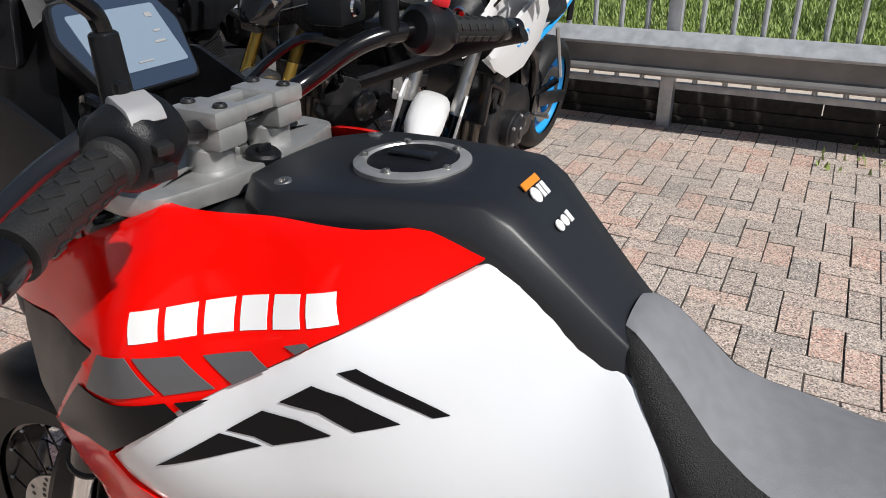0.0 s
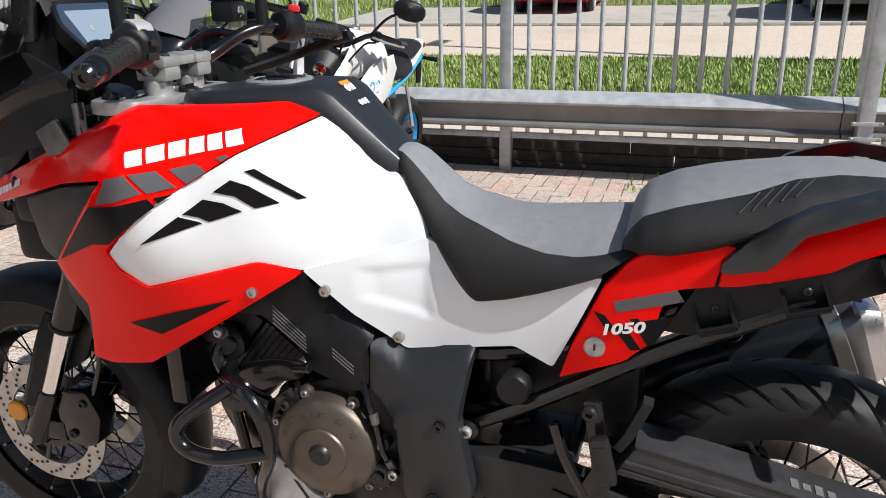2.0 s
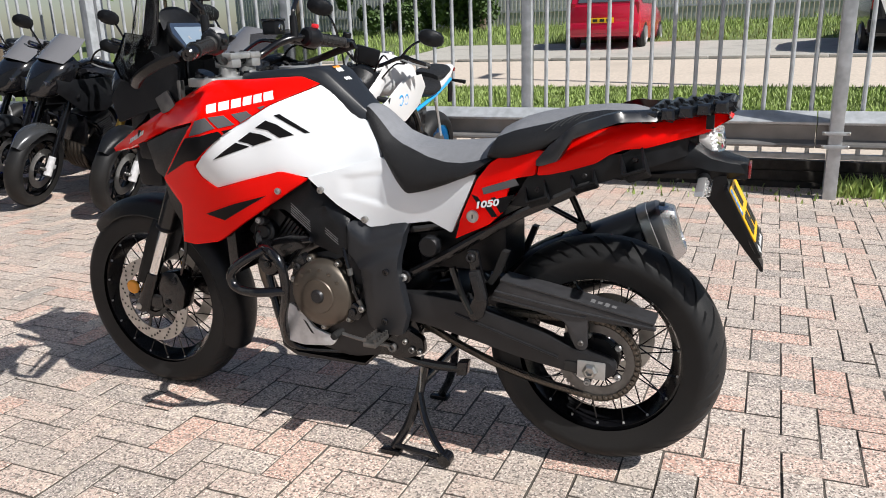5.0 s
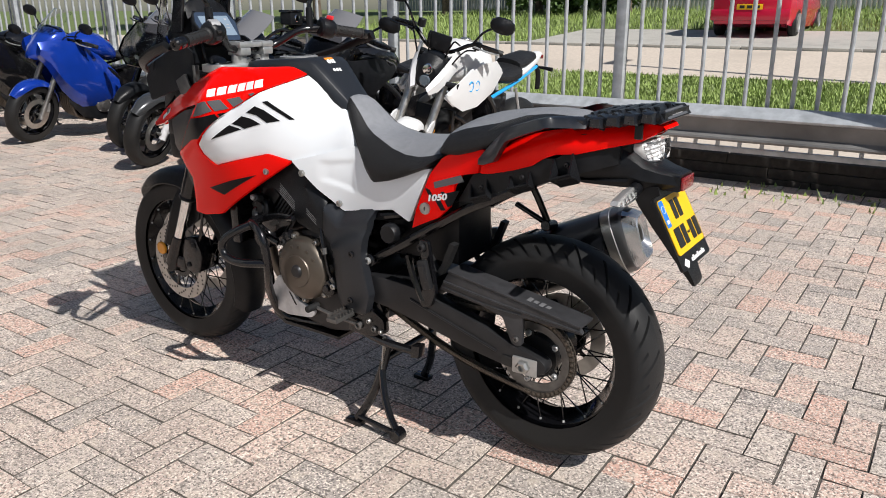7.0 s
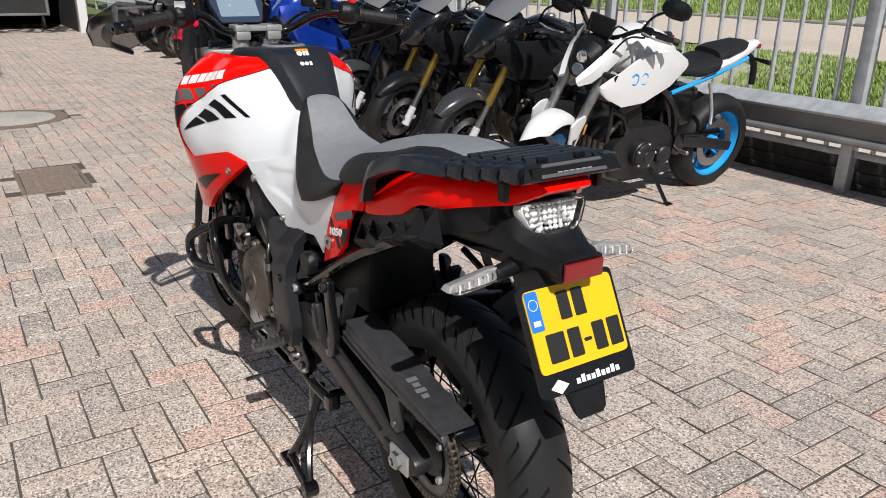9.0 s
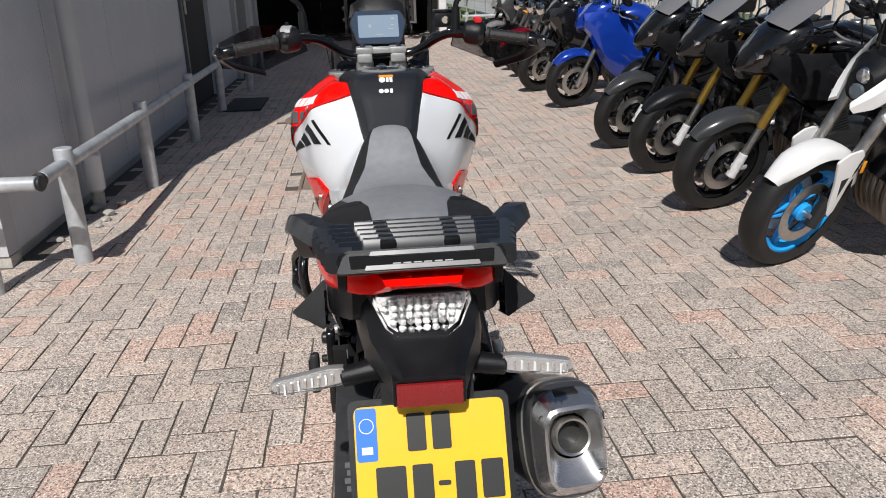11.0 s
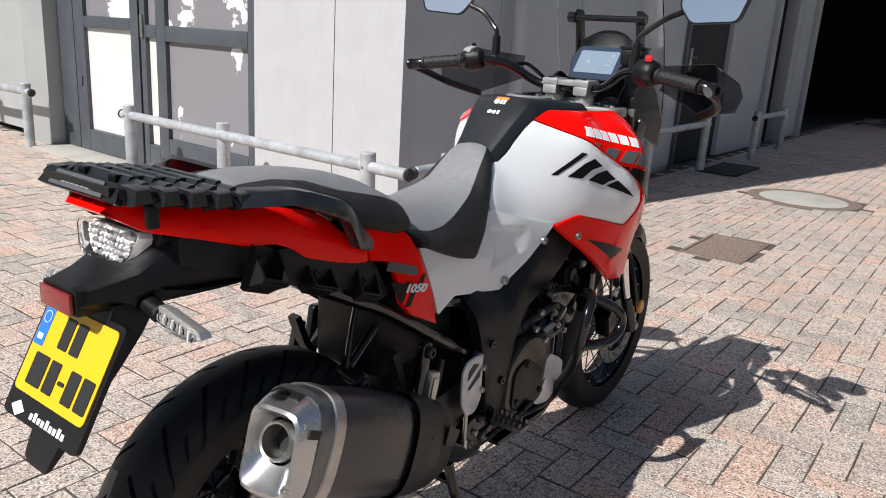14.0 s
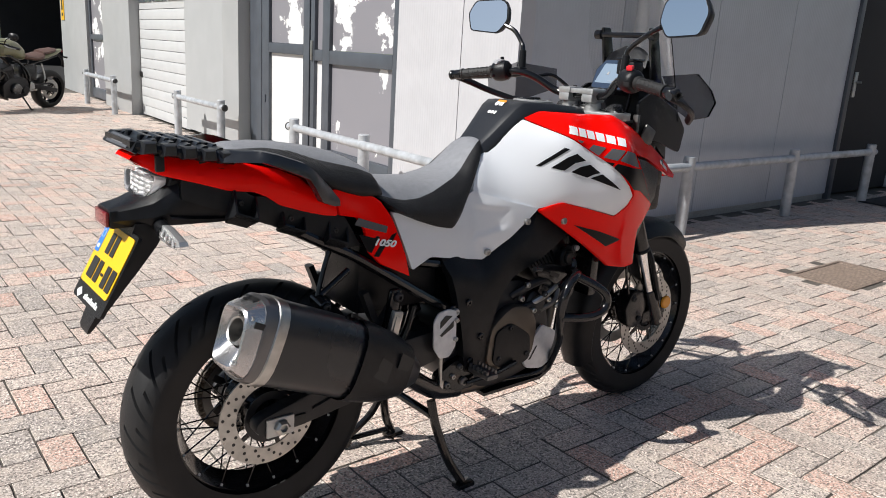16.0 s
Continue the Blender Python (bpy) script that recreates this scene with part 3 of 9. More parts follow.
guard = tagged(new("guard_rail"), "weathered steel guard rail along the fence", "guard rail", kind="structure")
prof = [(0.0, 0.585), (0.03, 0.59), (0.05, 0.58), (0.135, 0.532), (0.145, 0.522), (0.14, 0.508), (0.112, 0.50), (0.105, 0.49), (0.105, 0.40), (0.114, 0.39), (0.148, 0.376), (0.152, 0.362), (0.14, 0.347), (0.06, 0.338), (0.0, 0.34)]
# Beam face is darkened for its shade; the sunlit top flange takes paler steel.
for i in range(6):
    x0 = -6.0 + 4.4 * i + 0.15
    bm = loft([[(x, FY + 0.055 + a, z - 0.01) for a, z in [(0.0, 0.52)] + prof[6:]] for x in (x0, x0 + 4.392)])
    beam = part("beam", bm, BEAM, guard)
    part("top_flange", loft([[(x, FY + 0.055 + a, z - 0.01) for a, z in prof[:6] + [(0.112, 0.5005), (0.0, 0.5215)]] for x in (x0, x0 + 4.392)]), GALV, beam, "top flange in paler steel for the sun on it")
for i in range(3):
    x = -1.57 + 6.6 * (i - 1) if i != 1 else -1.57
    gp = part("post", span((x - 0.042, FY + 0.182, -0.05), (x + 0.042, FY + 0.28, 2.35), 0.006), GALV, guard, "square steel post bolted through the rail")
    for z in (0.36, 0.45):
        part("clamp", span((x - 0.085, FY + 0.28, z - 0.012), (x + 0.085, FY + 0.292, z + 0.012), 0.003), GALV, gp)
        for s in (-1, 1):
            part("bolt", bolt((x + s * 0.075, FY + 0.295, z), (0, 1, 0), 0.011, 0.008), STEEL, gp)
# Boards added to carry the dark band where bricks lie in shade.
plinth = tagged(new("shade_edging"), "added dark boards standing in for shaded bricks under the fence", "kerb", kind="structure")
for i in range(11):
    for k in range(3):
        part("sleeper", span((-8 + 2.4 * i + 0.3 * k, FY - 0.16, -0.03 + 0.078 * k), (-5.606 + 2.4 * i + 0.3 * k, FY - 0.075 - 0.006 * k, 0.044 + 0.078 * k), 0.006), SHADE_BOARD, plinth)

# ---------------------------------------------------------------- building
ROOF = 7.4
ML = pose(1.90, 1.90, 0, 0, 0, -2.9)


def lw(name, y0, y1, z0, z1, x0, x1, mat, parent, bevel=0.0, label=""):
    ob = part(name, span((x0, y0, z0), (x1, y1, z1), bevel), mat, parent, label)
    return ob


west = tagged(new("wall_west"), "light grey ribbed steel cladding wall in sun", "wall", kind="structure")
west.matrix_basis = ML
# ribs run along the local y here, so the cladding sheets stand in turned frames
def cladding(name, length, height, mat, parent, m, label=""):
    ob = part(name, span((0, 0, 0.06), (length, 0.12, height)), mat, parent, label)
    ob.matrix_basis = m
    return ob


TURN_L = pose(0, 0, 0, 0, 0, 90)
cladding("cladding_sheet", 0.594, ROOF, WALL_LIGHT, west, Matrix.Translation((0.12, 0.0, 0)) @ TURN_L)
cladding("cladding_sheet", 0.82, ROOF, WALL_LIGHT, west, Matrix.Translation((0.12, 0.602, 0)) @ TURN_L)
lw("plinth", 0, 1.425, -0.02, 0.055, 0.012, 0.12, CONCRETE, west)
cladding("cladding_sheet", 1.62, ROOF, WALL_PLAIN, west, Matrix.Translation((0.12, 5.03, 0)) @ TURN_L)
lw("corner_column", 4.50, 4.98, 0, ROOF, -0.10, 0.12, WALL_PLAIN, west, 0.004)
lw("cladding_above_door", 1.43, 4.49, 2.55, ROOF, 0.0, 0.12, WALL_PLAIN, west)
lw("cladding_above_door", 6.66, 9.04, 2.75, ROOF, 0.0, 0.12, WALL_PLAIN, west)
lw("column", 9.05, 10.85, 0, ROOF, -0.10, 0.12, WALL_PLAIN, west, 0.004)
lw("cladding_above_door", 10.86, 12.55, 2.55, ROOF, 0.0, 0.12, WALL_PLAIN, west)
lw("column", 12.56, 15.1, 0, ROOF, -0.02, 0.12, WALL_PLAIN, west, 0.004)
lw("cladding_above_door", 15.11, 27.0, 3.6, ROOF, 0.0, 0.12, WALL_PLAIN, west)
lw("cladding_sheet", 27.01, 40.0, 0, ROOF, 0.0, 0.12, WALL_PLAIN, west)

# shop front: anthracite frames with printed film on the panes
shop = tagged(new("door_1"), "anthracite-framed shop door with torn printed window film", "door", kind="structure")
shop.matrix_basis = ML
FX0, FX1 = 0.03, 0.11
for name, y0, y1, z0, z1 in (("jamb", 1.44, 1.54, 0.02, 2.54), ("mullion", 2.62, 2.76, 0.02, 2.54), ("mullion", 2.92, 3.00, 0.02, 2.54), ("mullion", 3.03, 3.16, 0.02, 2.54), ("jamb", 3.98, 4.17, 0.02, 2.54), ("jamb", 4.18, 4.49, 0.02, 2.54),
                             ("transom", 1.542, 2.618, 1.08, 1.20), ("transom", 2.762, 2.918, 1.10, 1.20), ("transom", 3.162, 3.978, 1.14, 1.24),
                             ("bottom_rail", 1.542, 2.618, 0.02, 0.30), ("bottom_rail", 2.762, 2.918, 0.02, 0.22), ("bottom_rail", 3.162, 3.978, 0.02, 0.22),
                             ("head_rail", 1.542, 2.618, 2.44, 2.54), ("head_rail", 2.762, 2.918, 2.44, 2.54), ("head_rail", 3.162, 3.978, 2.44, 2.54)):
    lw(name, y0, y1, z0, z1, FX0, FX1, ANTHRACITE, shop, 0.006)
for y0, y1, z0, z1, mat in ((1.542, 2.618, 1.202, 2.438, FILM), (1.542, 2.618, 0.302, 1.078, FILM_PLAIN), (2.762, 2.918, 1.202, 2.438, FILM), (2.762, 2.918, 0.222, 1.098, FILM_WHITE), (3.162, 3.978, 1.242, 2.438, FILM), (3.162, 3.978, 0.222, 1.138, FILM_WHITE)):
    lw("pane", y0, y1, z0, z1, 0.065, 0.075, mat, shop)
handle = lw("handle_plate", 2.94, 2.975, 1.10, 1.28, 0.012, 0.0295, STEEL, shop, 0.004)
lw("door_handle", 4.05, 4.11, 0.62, 0.70, 0.018, 0.0295, ANTHRACITE, shop, 0.004)
lw("sill", 1.44, 4.49, -0.02, 0.018, -0.30, 0.12, CONCRETE, west, 0.006)

garage = tagged(new("door_2"), "white sectional garage door with a row of windows", "door", kind="structure")
garage.matrix_basis = ML
for i in range(11):
    z0 = 0.02 + 0.145 * i
    part("slat", span((0.05, 6.68, z0 + 0.003), (0.10, 9.03, z0 + 0.142), 0.006), DOOR_WHITE, garage)
part("window_panel", span((0.05, 6.68, 1.62), (0.10, 9.03, 2.74), 0.004), DOOR_WHITE, garage)
for y0 in (6.80, 7.56, 8.32):
    part("pane", span((0.035, y0, 1.72), (0.0495, y0 + 0.70, 2.30), 0.006), WINDOW, garage)
part("latch", span((0.03, 8.95, 0.60), (0.0495, 9.07, 0.68), 0.006), INK, garage)

side_door = tagged(new("door_3"), "narrow glazed door with torn film", "door", kind="structure")
side_door.matrix_basis = ML
for y0, y1, z0, z1 in ((10.86, 10.96, 0.02, 2.54), (12.45, 12.55, 0.02, 2.54), (10.962, 12.448, 1.1, 1.2), (10.962, 12.448, 0.02, 0.2), (10.962, 12.448, 2.44, 2.54)):
    lw("frame", y0, y1, z0, z1, FX0, FX1, ANTHRACITE, side_door, 0.005)
for z0, z1 in ((1.202, 2.438), (0.202, 1.098)):
    lw("pane", 10.962, 12.448, z0, z1, 0.065, 0.075, FILM, side_door)
sign = thing("wall_sign", "small yellow sign on the wall", "sign", m=ML)
part("panel", span((-0.035, 14.65, 1.45), (-0.022, 14.95, 2.0), 0.003), PLATE_YELLOW, sign)
part("symbol", merged(span((-0.038, 14.73, 1.54), (-0.0355, 14.87, 1.60)), span((-0.038, 14.73, 1.66), (-0.0355, 14.87, 1.88))), INK, sign)
# Shell coloured near-black in place of the shade inside the workshop.
inside = tagged(part("workshop_interior", span((0.12, 15.12, 0.0), (6.0, 26.98, 3.59)), SHADE_AND_DOOR_BLACK), "near-black shell for the unlit inside of the open workshop", "interior", kind="structure")
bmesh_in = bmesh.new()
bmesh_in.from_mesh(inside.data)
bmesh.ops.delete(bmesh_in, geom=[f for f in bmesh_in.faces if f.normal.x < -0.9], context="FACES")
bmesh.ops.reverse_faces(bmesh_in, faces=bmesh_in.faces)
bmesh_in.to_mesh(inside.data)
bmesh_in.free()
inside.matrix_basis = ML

# shaded side of the building
MD = pose(1.90, 1.90, 0)
south = tagged(new("wall_south"), "dark grey steel cladding wall in shade", "wall", kind="structure")
south.matrix_basis = MD
for x0, length, mat in ((0.125, 0.875, WALL_DARK), (1.008, 1.17, WALL_DARK), (2.186, 1.2, WALL_DARK), (3.394, 1.2, WALL_DARK)):
    cladding("cladding_sheet", length, ROOF, mat, south, Matrix.Translation((x0, 0, 0)))
part("plinth", span((0.125, 0.02, -0.02), (4.60, 0.12, 0.055)), CONCRETE, south)
part("cladding_above_door", span((4.60, 0, 2.4), (6.20, 0.12, ROOF)), WALL_DARK, south)
part("door_post", span((4.60, -0.03, 0), (4.68, 0.12, 2.39), 0.004), ANTHRACITE, south)
part("cladding_sheet", span((6.21, 0, 0.02), (7.9, 0.12, ROOF)), WALL_DARK, south)
part("column", span((7.91, -0.06, 0), (8.1, 0.12, ROOF), 0.004), WALL_PLAIN, south)
part("cladding_above_door", span((8.11, 0, 3.4), (9.0, 0.12, ROOF)), WALL_DARK, south)
part("column", span((9.01, -0.06, 0), (9.4, 0.12, ROOF), 0.004), WALL_PLAIN, south)
part("cladding_sheet", span((9.41, 0, 0.02), (10.3, 0.12, ROOF)), WALL_DARK, south)
part("column", span((10.31, -0.06, 0), (10.55, 0.12, ROOF), 0.004), WALL_PLAIN, south)
# Left open below: the bay is added where a wall lay in deep shade.
part("cladding_sheet", span((10.56, 0, 3.3), (14.5, 0.12, ROOF)), WALL_DARK, south)
shade_door = tagged(new("door_4"), "dark steel side door with a bright latch plate", "door", kind="structure")
shade_door.matrix_basis = MD
leaf = part("leaf", span((4.685, 0.05, 0.03), (6.195, 0.10, 2.39), 0.004), SHADE_AND_DOOR_BLACK, shade_door)
part("latch_plate", span((4.70, -0.045, 1.05), (4.76, -0.032, 1.30), 0.003), ALU, shade_door)
part("handle", rod((4.73, -0.045, 1.20), (4.73, -0.10, 1.20), 0.012), STEEL, shade_door)
# The passage's darkness is put into the colour of this shell.
opening = tagged(part("passage_interior", span((8.11, 0.12, 0.0), (9.0, 3.0, 3.39)), SHADE_AND_DOOR_BLACK), "near-black shell for the unlit inside of a side passage", "interior", kind="structure")
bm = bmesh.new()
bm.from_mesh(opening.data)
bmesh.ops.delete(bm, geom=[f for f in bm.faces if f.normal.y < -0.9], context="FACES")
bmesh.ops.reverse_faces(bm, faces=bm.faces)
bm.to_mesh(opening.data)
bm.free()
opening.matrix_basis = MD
trolley = thing("steel_rack", "yellow painted steel rack inside the passage", "rack", m=pose(10.5, 2.35, 0))
YELLOW = material("yellow_paint", (0.75, 0.55, 0.02), 0.4)
for x in (-0.2, 0.2):
    part("upright", span((x - 0.03, -0.03, 0.0), (x + 0.03, 0.03, 1.3), 0.005), YELLOW, trolley)
for z in (0.3, 0.75, 1.2):
    part("crossbar", span((-0.169, -0.025, z), (0.169, 0.025, z + 0.06), 0.005), YELLOW, trolley)
pipe = thing("downpipe", "grey drainpipe ending in a white foot piece", "pipe")
part("tube", tube([(3.0, 1.80, 7.2), (3.0, 1.80, 3.0), (3.0, 1.80, 0.36)], 0.05, 14, 4), DOOR_WHITE, pipe)
part("foot", merged(rod((3.0, 1.80, 0.36), (3.0, 1.80, 0.10), 0.056, 0.056, 16, 0.02), rod((3.0, 1.80, 0.36), (3.0, 1.80, 0.42), 0.056, 0.03, 16)), FILM_WHITE, pipe)
part("stub", rod((3.0, 1.80, -0.02), (3.0, 1.80, 0.10), 0.04, seg=16), CONCRETE, pipe)
loose = thing("stone_chunks", "broken stones by the drainpipe", "stone")
for i in range(7):
    sx = random.uniform(0.02, 0.06)
    bm = bmesh.new()
    bmesh.ops.create_icosphere(bm, subdivisions=1, radius=sx)
    for v in bm.verts:
        v.co *= random.uniform(0.7, 1.2)
        v.co.z *= 0.6
    part("stone", moved(bm, Matrix.Translation((2.3 + 0.12 * i, 1.72 + random.uniform(-0.06, 0.1), sx * 0.4))), CONCRETE, loose)

# dark hall at the end of the yard
end = tagged(new("wall_end"), "end wall with a wide open hall doorway", "wall", kind="structure")
part("lintel", span((16.4, -1.80, 3.3), (16.6, 1.88, ROOF)), WALL_DARK, end)
part("pillar", span((16.3, -1.97, 0), (16.6, -1.801, ROOF), 0.005), FILM_WHITE, end)
# Hall hull in near-black, which stands in for its shade.
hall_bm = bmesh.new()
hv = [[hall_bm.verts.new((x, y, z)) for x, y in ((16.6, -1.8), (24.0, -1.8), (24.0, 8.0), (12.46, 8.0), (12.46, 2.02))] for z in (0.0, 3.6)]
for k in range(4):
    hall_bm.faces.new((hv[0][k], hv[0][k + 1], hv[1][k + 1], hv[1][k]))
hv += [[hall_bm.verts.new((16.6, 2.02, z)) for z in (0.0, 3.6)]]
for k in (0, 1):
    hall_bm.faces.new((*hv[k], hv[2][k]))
hall = tagged(part("hall_interior", hall_bm, SHADE_AND_DOOR_BLACK, None, "", 0), "near-black shell for the unlit inside of the storage hall", "interior", kind="structure")
cage = thing("wire_crate", "steel framed crate in the dark hall", "crate", m=pose(17.6, -0.75, 0))
for y in (-0.62, 0.62):
    part("upright", span((-0.03, y - 0.03, 0.3), (0.03, y + 0.03, 2.2), 0.004), STEEL, cage)
for z in (0.3, 1.2):
    part("crossbar", span((-0.028, -0.589, z), (0.028, 0.589, z + 0.05), 0.004), STEEL, cage)
# Panel coloured near-black to carry the hall's shade.
part("back_panel", span((0.05, -0.6, 0.35), (0.08, 0.6, 2.1)), SHADE_AND_DOOR_BLACK, cage)
for y in (-0.5, 0.5):
    part("caster", rod((0, y - 0.03, 0.15), (0, y + 0.03, 0.15), 0.15), INK, cage)
roof = tagged(part("roof", span((1.98, 1.87, ROOF + 0.01), (24, 40, ROOF + 0.3), 0.02), ANTHRACITE), "flat roof with an anthracite edge", "roof", kind="structure")


# ---------------------------------------------------------------- pipe barriers
def barrier(posts, ends, label):
    th = thing("pipe_barrier", label, "barrier", "pipe barriers")
    h, rail = 0.60, 0.52
    d = (Vector(posts[-1]) - Vector(posts[0])).normalized()
    a, b = Vector(posts[0]) - d * ends[0], Vector(posts[-1]) + d * ends[1]
    for x, y in posts:
        p = part("post", rod((x, y, -0.05), (x, y, h), 0.045, seg=20, chamfer=0.006), GALV, th)
        part("bolt", bolt((x - 0.046 * d.y, y + 0.046 * d.x, rail), (-d.y, d.x, 0), 0.008, 0.006), STEEL, p)
    part("rail", rod((a.x, a.y, rail), (b.x, b.y, rail), 0.034, seg=18, chamfer=0.004), GALV, th)
    for q, s in ((a, -1), (b, 1)):
        part("end_cap", rod((q.x, q.y, rail), (q.x + d.x * 0.03 * s, q.y + d.y * 0.03 * s, rail), 0.036, seg=18, chamfer=0.01), INK, th)
    return th


barrier([(1.545, 1.83), (1.645, 3.25), (1.68, 4.44)], (0.30, 0.10), "galvanised pipe barrier along the light wall")
barrier([(1.93, 1.55), (3.46, 1.58), (5.10, 1.60), (6.72, 1.62)], (0.32, 0.10), "long galvanised pipe barrier along the dark wall")
barrier([(8.38, 1.53), (9.85, 1.55)], (0.1, 0.1), "short galvanised pipe barrier along the dark wall")
barrier([(1.83, 6.42), (1.88, 7.88)], (0.1, 0.1), "short galvanised pipe barrier by the garage door")
barrier([(2.0, 11.0), (2.09, 12.95)], (0.1, 0.1), "short galvanised pipe barrier beside the workshop")
barrier([(15.6, -2.35), (15.7, -3.3)], (0.1, 0.1), "galvanised pipe barrier at the yard's end")
mat_th = thing("rubber_mat", "black rubber mat lying on the pavers", "mat", m=pose(7.15, 1.42, 0.004))
part("sheet", box((0, 0, 0.008), (0.95, 0.42, 0.016), 0.004), RUBBER_MAT, mat_th)


# ---------------------------------------------------------------- wheels
def tyre(radius, rim_r, width, pitches=22, depth=0.0085):
    """A motorcycle tyre about the y axis, with slanting grooves cut into the tread."""
    half = [0.0, 0.09, 0.105, 0.2, 0.3, 0.385, 0.40, 0.48, 0.56, 0.64, 0.655, 0.70, 0.715, 0.77, 0.82, 0.86, 0.93, 1.0] if depth else [0.0, 0.15, 0.3, 0.45, 0.6, 0.7, 0.8, 0.87, 0.94, 1.0]
    prof = []
    for u in [-h for h in reversed(half[1:])] + half:
        a = u * math.pi * 0.62
        crown = width * 0.36
        if abs(a) < math.pi / 2:
            prof.append((u, radius - crown * (1 - math.cos(a)), width / 2 * math.sin(a)))
        else:
            k = (abs(a) - math.pi / 2) / (math.pi * 0.12)
            prof.append((u, radius - crown - (radius - crown - rim_r) * k, width / 2 * math.copysign(1 - 0.11 * k, a)))
    cols = (0.0, 0.025, 0.10, 0.125, 0.31, 0.5, 0.525, 0.60, 0.625, 0.81) if depth else (0.0, 0.25, 0.5, 0.75)
    vs, fs = [], []
    for p in range(pitches):
        for f in cols:
            for u, r, y in prof:
                ang = 2 * math.pi * (p + f) / pitches + (0.42 * min(abs(u), 0.8) if depth else 0.0)
                long_side, short_side = ((0.02, 0.11), (0.52, 0.61)) if u > 0 else ((0.52, 0.61), (0.02, 0.11))
                cut = (long_side[0] < f < long_side[1] and 0.1 < abs(u) < 0.71) or (short_side[0] < f < short_side[1] and 0.39 < abs(u) < 0.65)
                r -= depth if cut else 0.0
                vs.append((r * math.cos(ang), y, r * math.sin(ang)))
    n, rows = len(prof), pitches * len(cols)
    for k in range(rows):
        k2 = (k + 1) % rows
        fs += [(k * n + i, k * n + i + 1, k2 * n + i + 1, k2 * n + i) for i in range(n - 1)]
    me = bpy.data.meshes.new("tyre")
    me.from_pydata(vs, [], fs)
    bm = bmesh.new()
    bm.from_mesh(me)
    bpy.data.meshes.remove(me)
    bmesh.ops.recalc_face_normals(bm, faces=bm.faces)
    return bm


def rim(rim_r, width, deep=0.03):
    w = width / 2
    return lathe(((rim_r + 0.004, -w), (rim_r + 0.006, -w + 0.006), (rim_r - 0.008, -w + 0.012), (rim_r - 0.012, -w * 0.4), (rim_r - deep, 0), (rim_r - 0.012, w * 0.4), (rim_r - 0.008, w - 0.012), (rim_r + 0.006, w - 0.006), (rim_r + 0.004, w), (rim_r - 0.010, w), (rim_r - 0.020, w * 0.5), (rim_r - deep - 0.008, 0), (rim_r - 0.020, -w * 0.5), (rim_r - 0.010, -w)), (0, 0, 0), (0, 1, 0), 72, True)


def disc(r0, r1, y, th=0.005):
    return lathe(((r0, y - th / 2), (r1, y - th / 2), (r1, y + th / 2), (r0, y + th / 2)), (0, 0, 0), (0, 1, 0), 64, True)


def spoke_wheel(name, parent, centre, radius, rim_r, width, rim_w, label):
    w = part(name, rim(rim_r, rim_w), FRAME_BLACK, parent, label)
    w.location = centre
    part("tyre", tyre(radius, rim_r - 0.004, width), RUBBER, w, "black road tyre with angled grooves")
    part("hub", lathe(((0, -0.075), (0.030, -0.075), (0.058, -0.055), (0.060, -0.045), (0.038, -0.03), (0.034, 0.0), (0.038, 0.03), (0.060, 0.045), (0.058, 0.055), (0.030, 0.075), (0, 0.075)), (0, 0, 0), (0, 1, 0), 32), FRAME_BLACK, w)
    for s in range(36):
        a = 2 * math.pi * s / 36
        side = 1 if s % 2 else -1
        turn = 0.62 if (s // 2) % 2 else -0.62
        p = (0.058 * math.cos(a + turn), side * 0.048, 0.058 * math.sin(a + turn))
        q = ((rim_r - 0.014) * math.cos(a), side * rim_w * 0.40, (rim_r - 0.014) * math.sin(a))
        part("spoke", rod(p, q, 0.0020, seg=6), FRAME_BLACK, w)
        o = Vector(q).normalized()
        part("nipple", rod((q[0] + 0.002 * o.x, side * rim_w * 0.43, q[2] + 0.002 * o.z), (q[0] - 0.004 * o.x, side * rim_w * 0.41, q[2] - 0.004 * o.z), 0.0033, seg=6), ALU, w)
    return w


def brake_disc(parent, r0, r1, y, holes, rows, mat, side):
    d = part("brake_disc", disc(r0, r1, y), mat, parent, "drilled steel brake disc")
    # Black dots on the disc stand in for the shade of drilled holes.
    hb = bmesh.new()
    for i in range(holes):
        a = 2 * math.pi * i / holes
        rr = r0 + (r1 - r0) * (0.2 + 0.6 * (i % rows) / max(1, rows - 1))
        hb = merged(hb, lathe(((0, 0), (0.0042, 0), (0.0042, 0.0008), (0, 0.0008)), (rr * math.cos(a), y + side * 0.0026, rr * math.sin(a)), (0, side, 0), 8))
    part("drilled_hole", hb, INK, d)
    part("carrier", merged(disc(0.045, 0.062, y), *[box((0, 0, 0), (r0 - 0.05, 0.004, 0.012), 0.001, Matrix.Rotation(2 * math.pi * k / 5, 4, "Y") @ Matrix.Translation(((r0 + 0.056) / 2, y, 0))) for k in range(5)]), FRAME_BLACK, d)
    return d


# ---------------------------------------------------------------- the large red and white motorcycle
bike = thing("motorcycle", "red, white and black adventure motorcycle on its centre stand", "motorcycle")

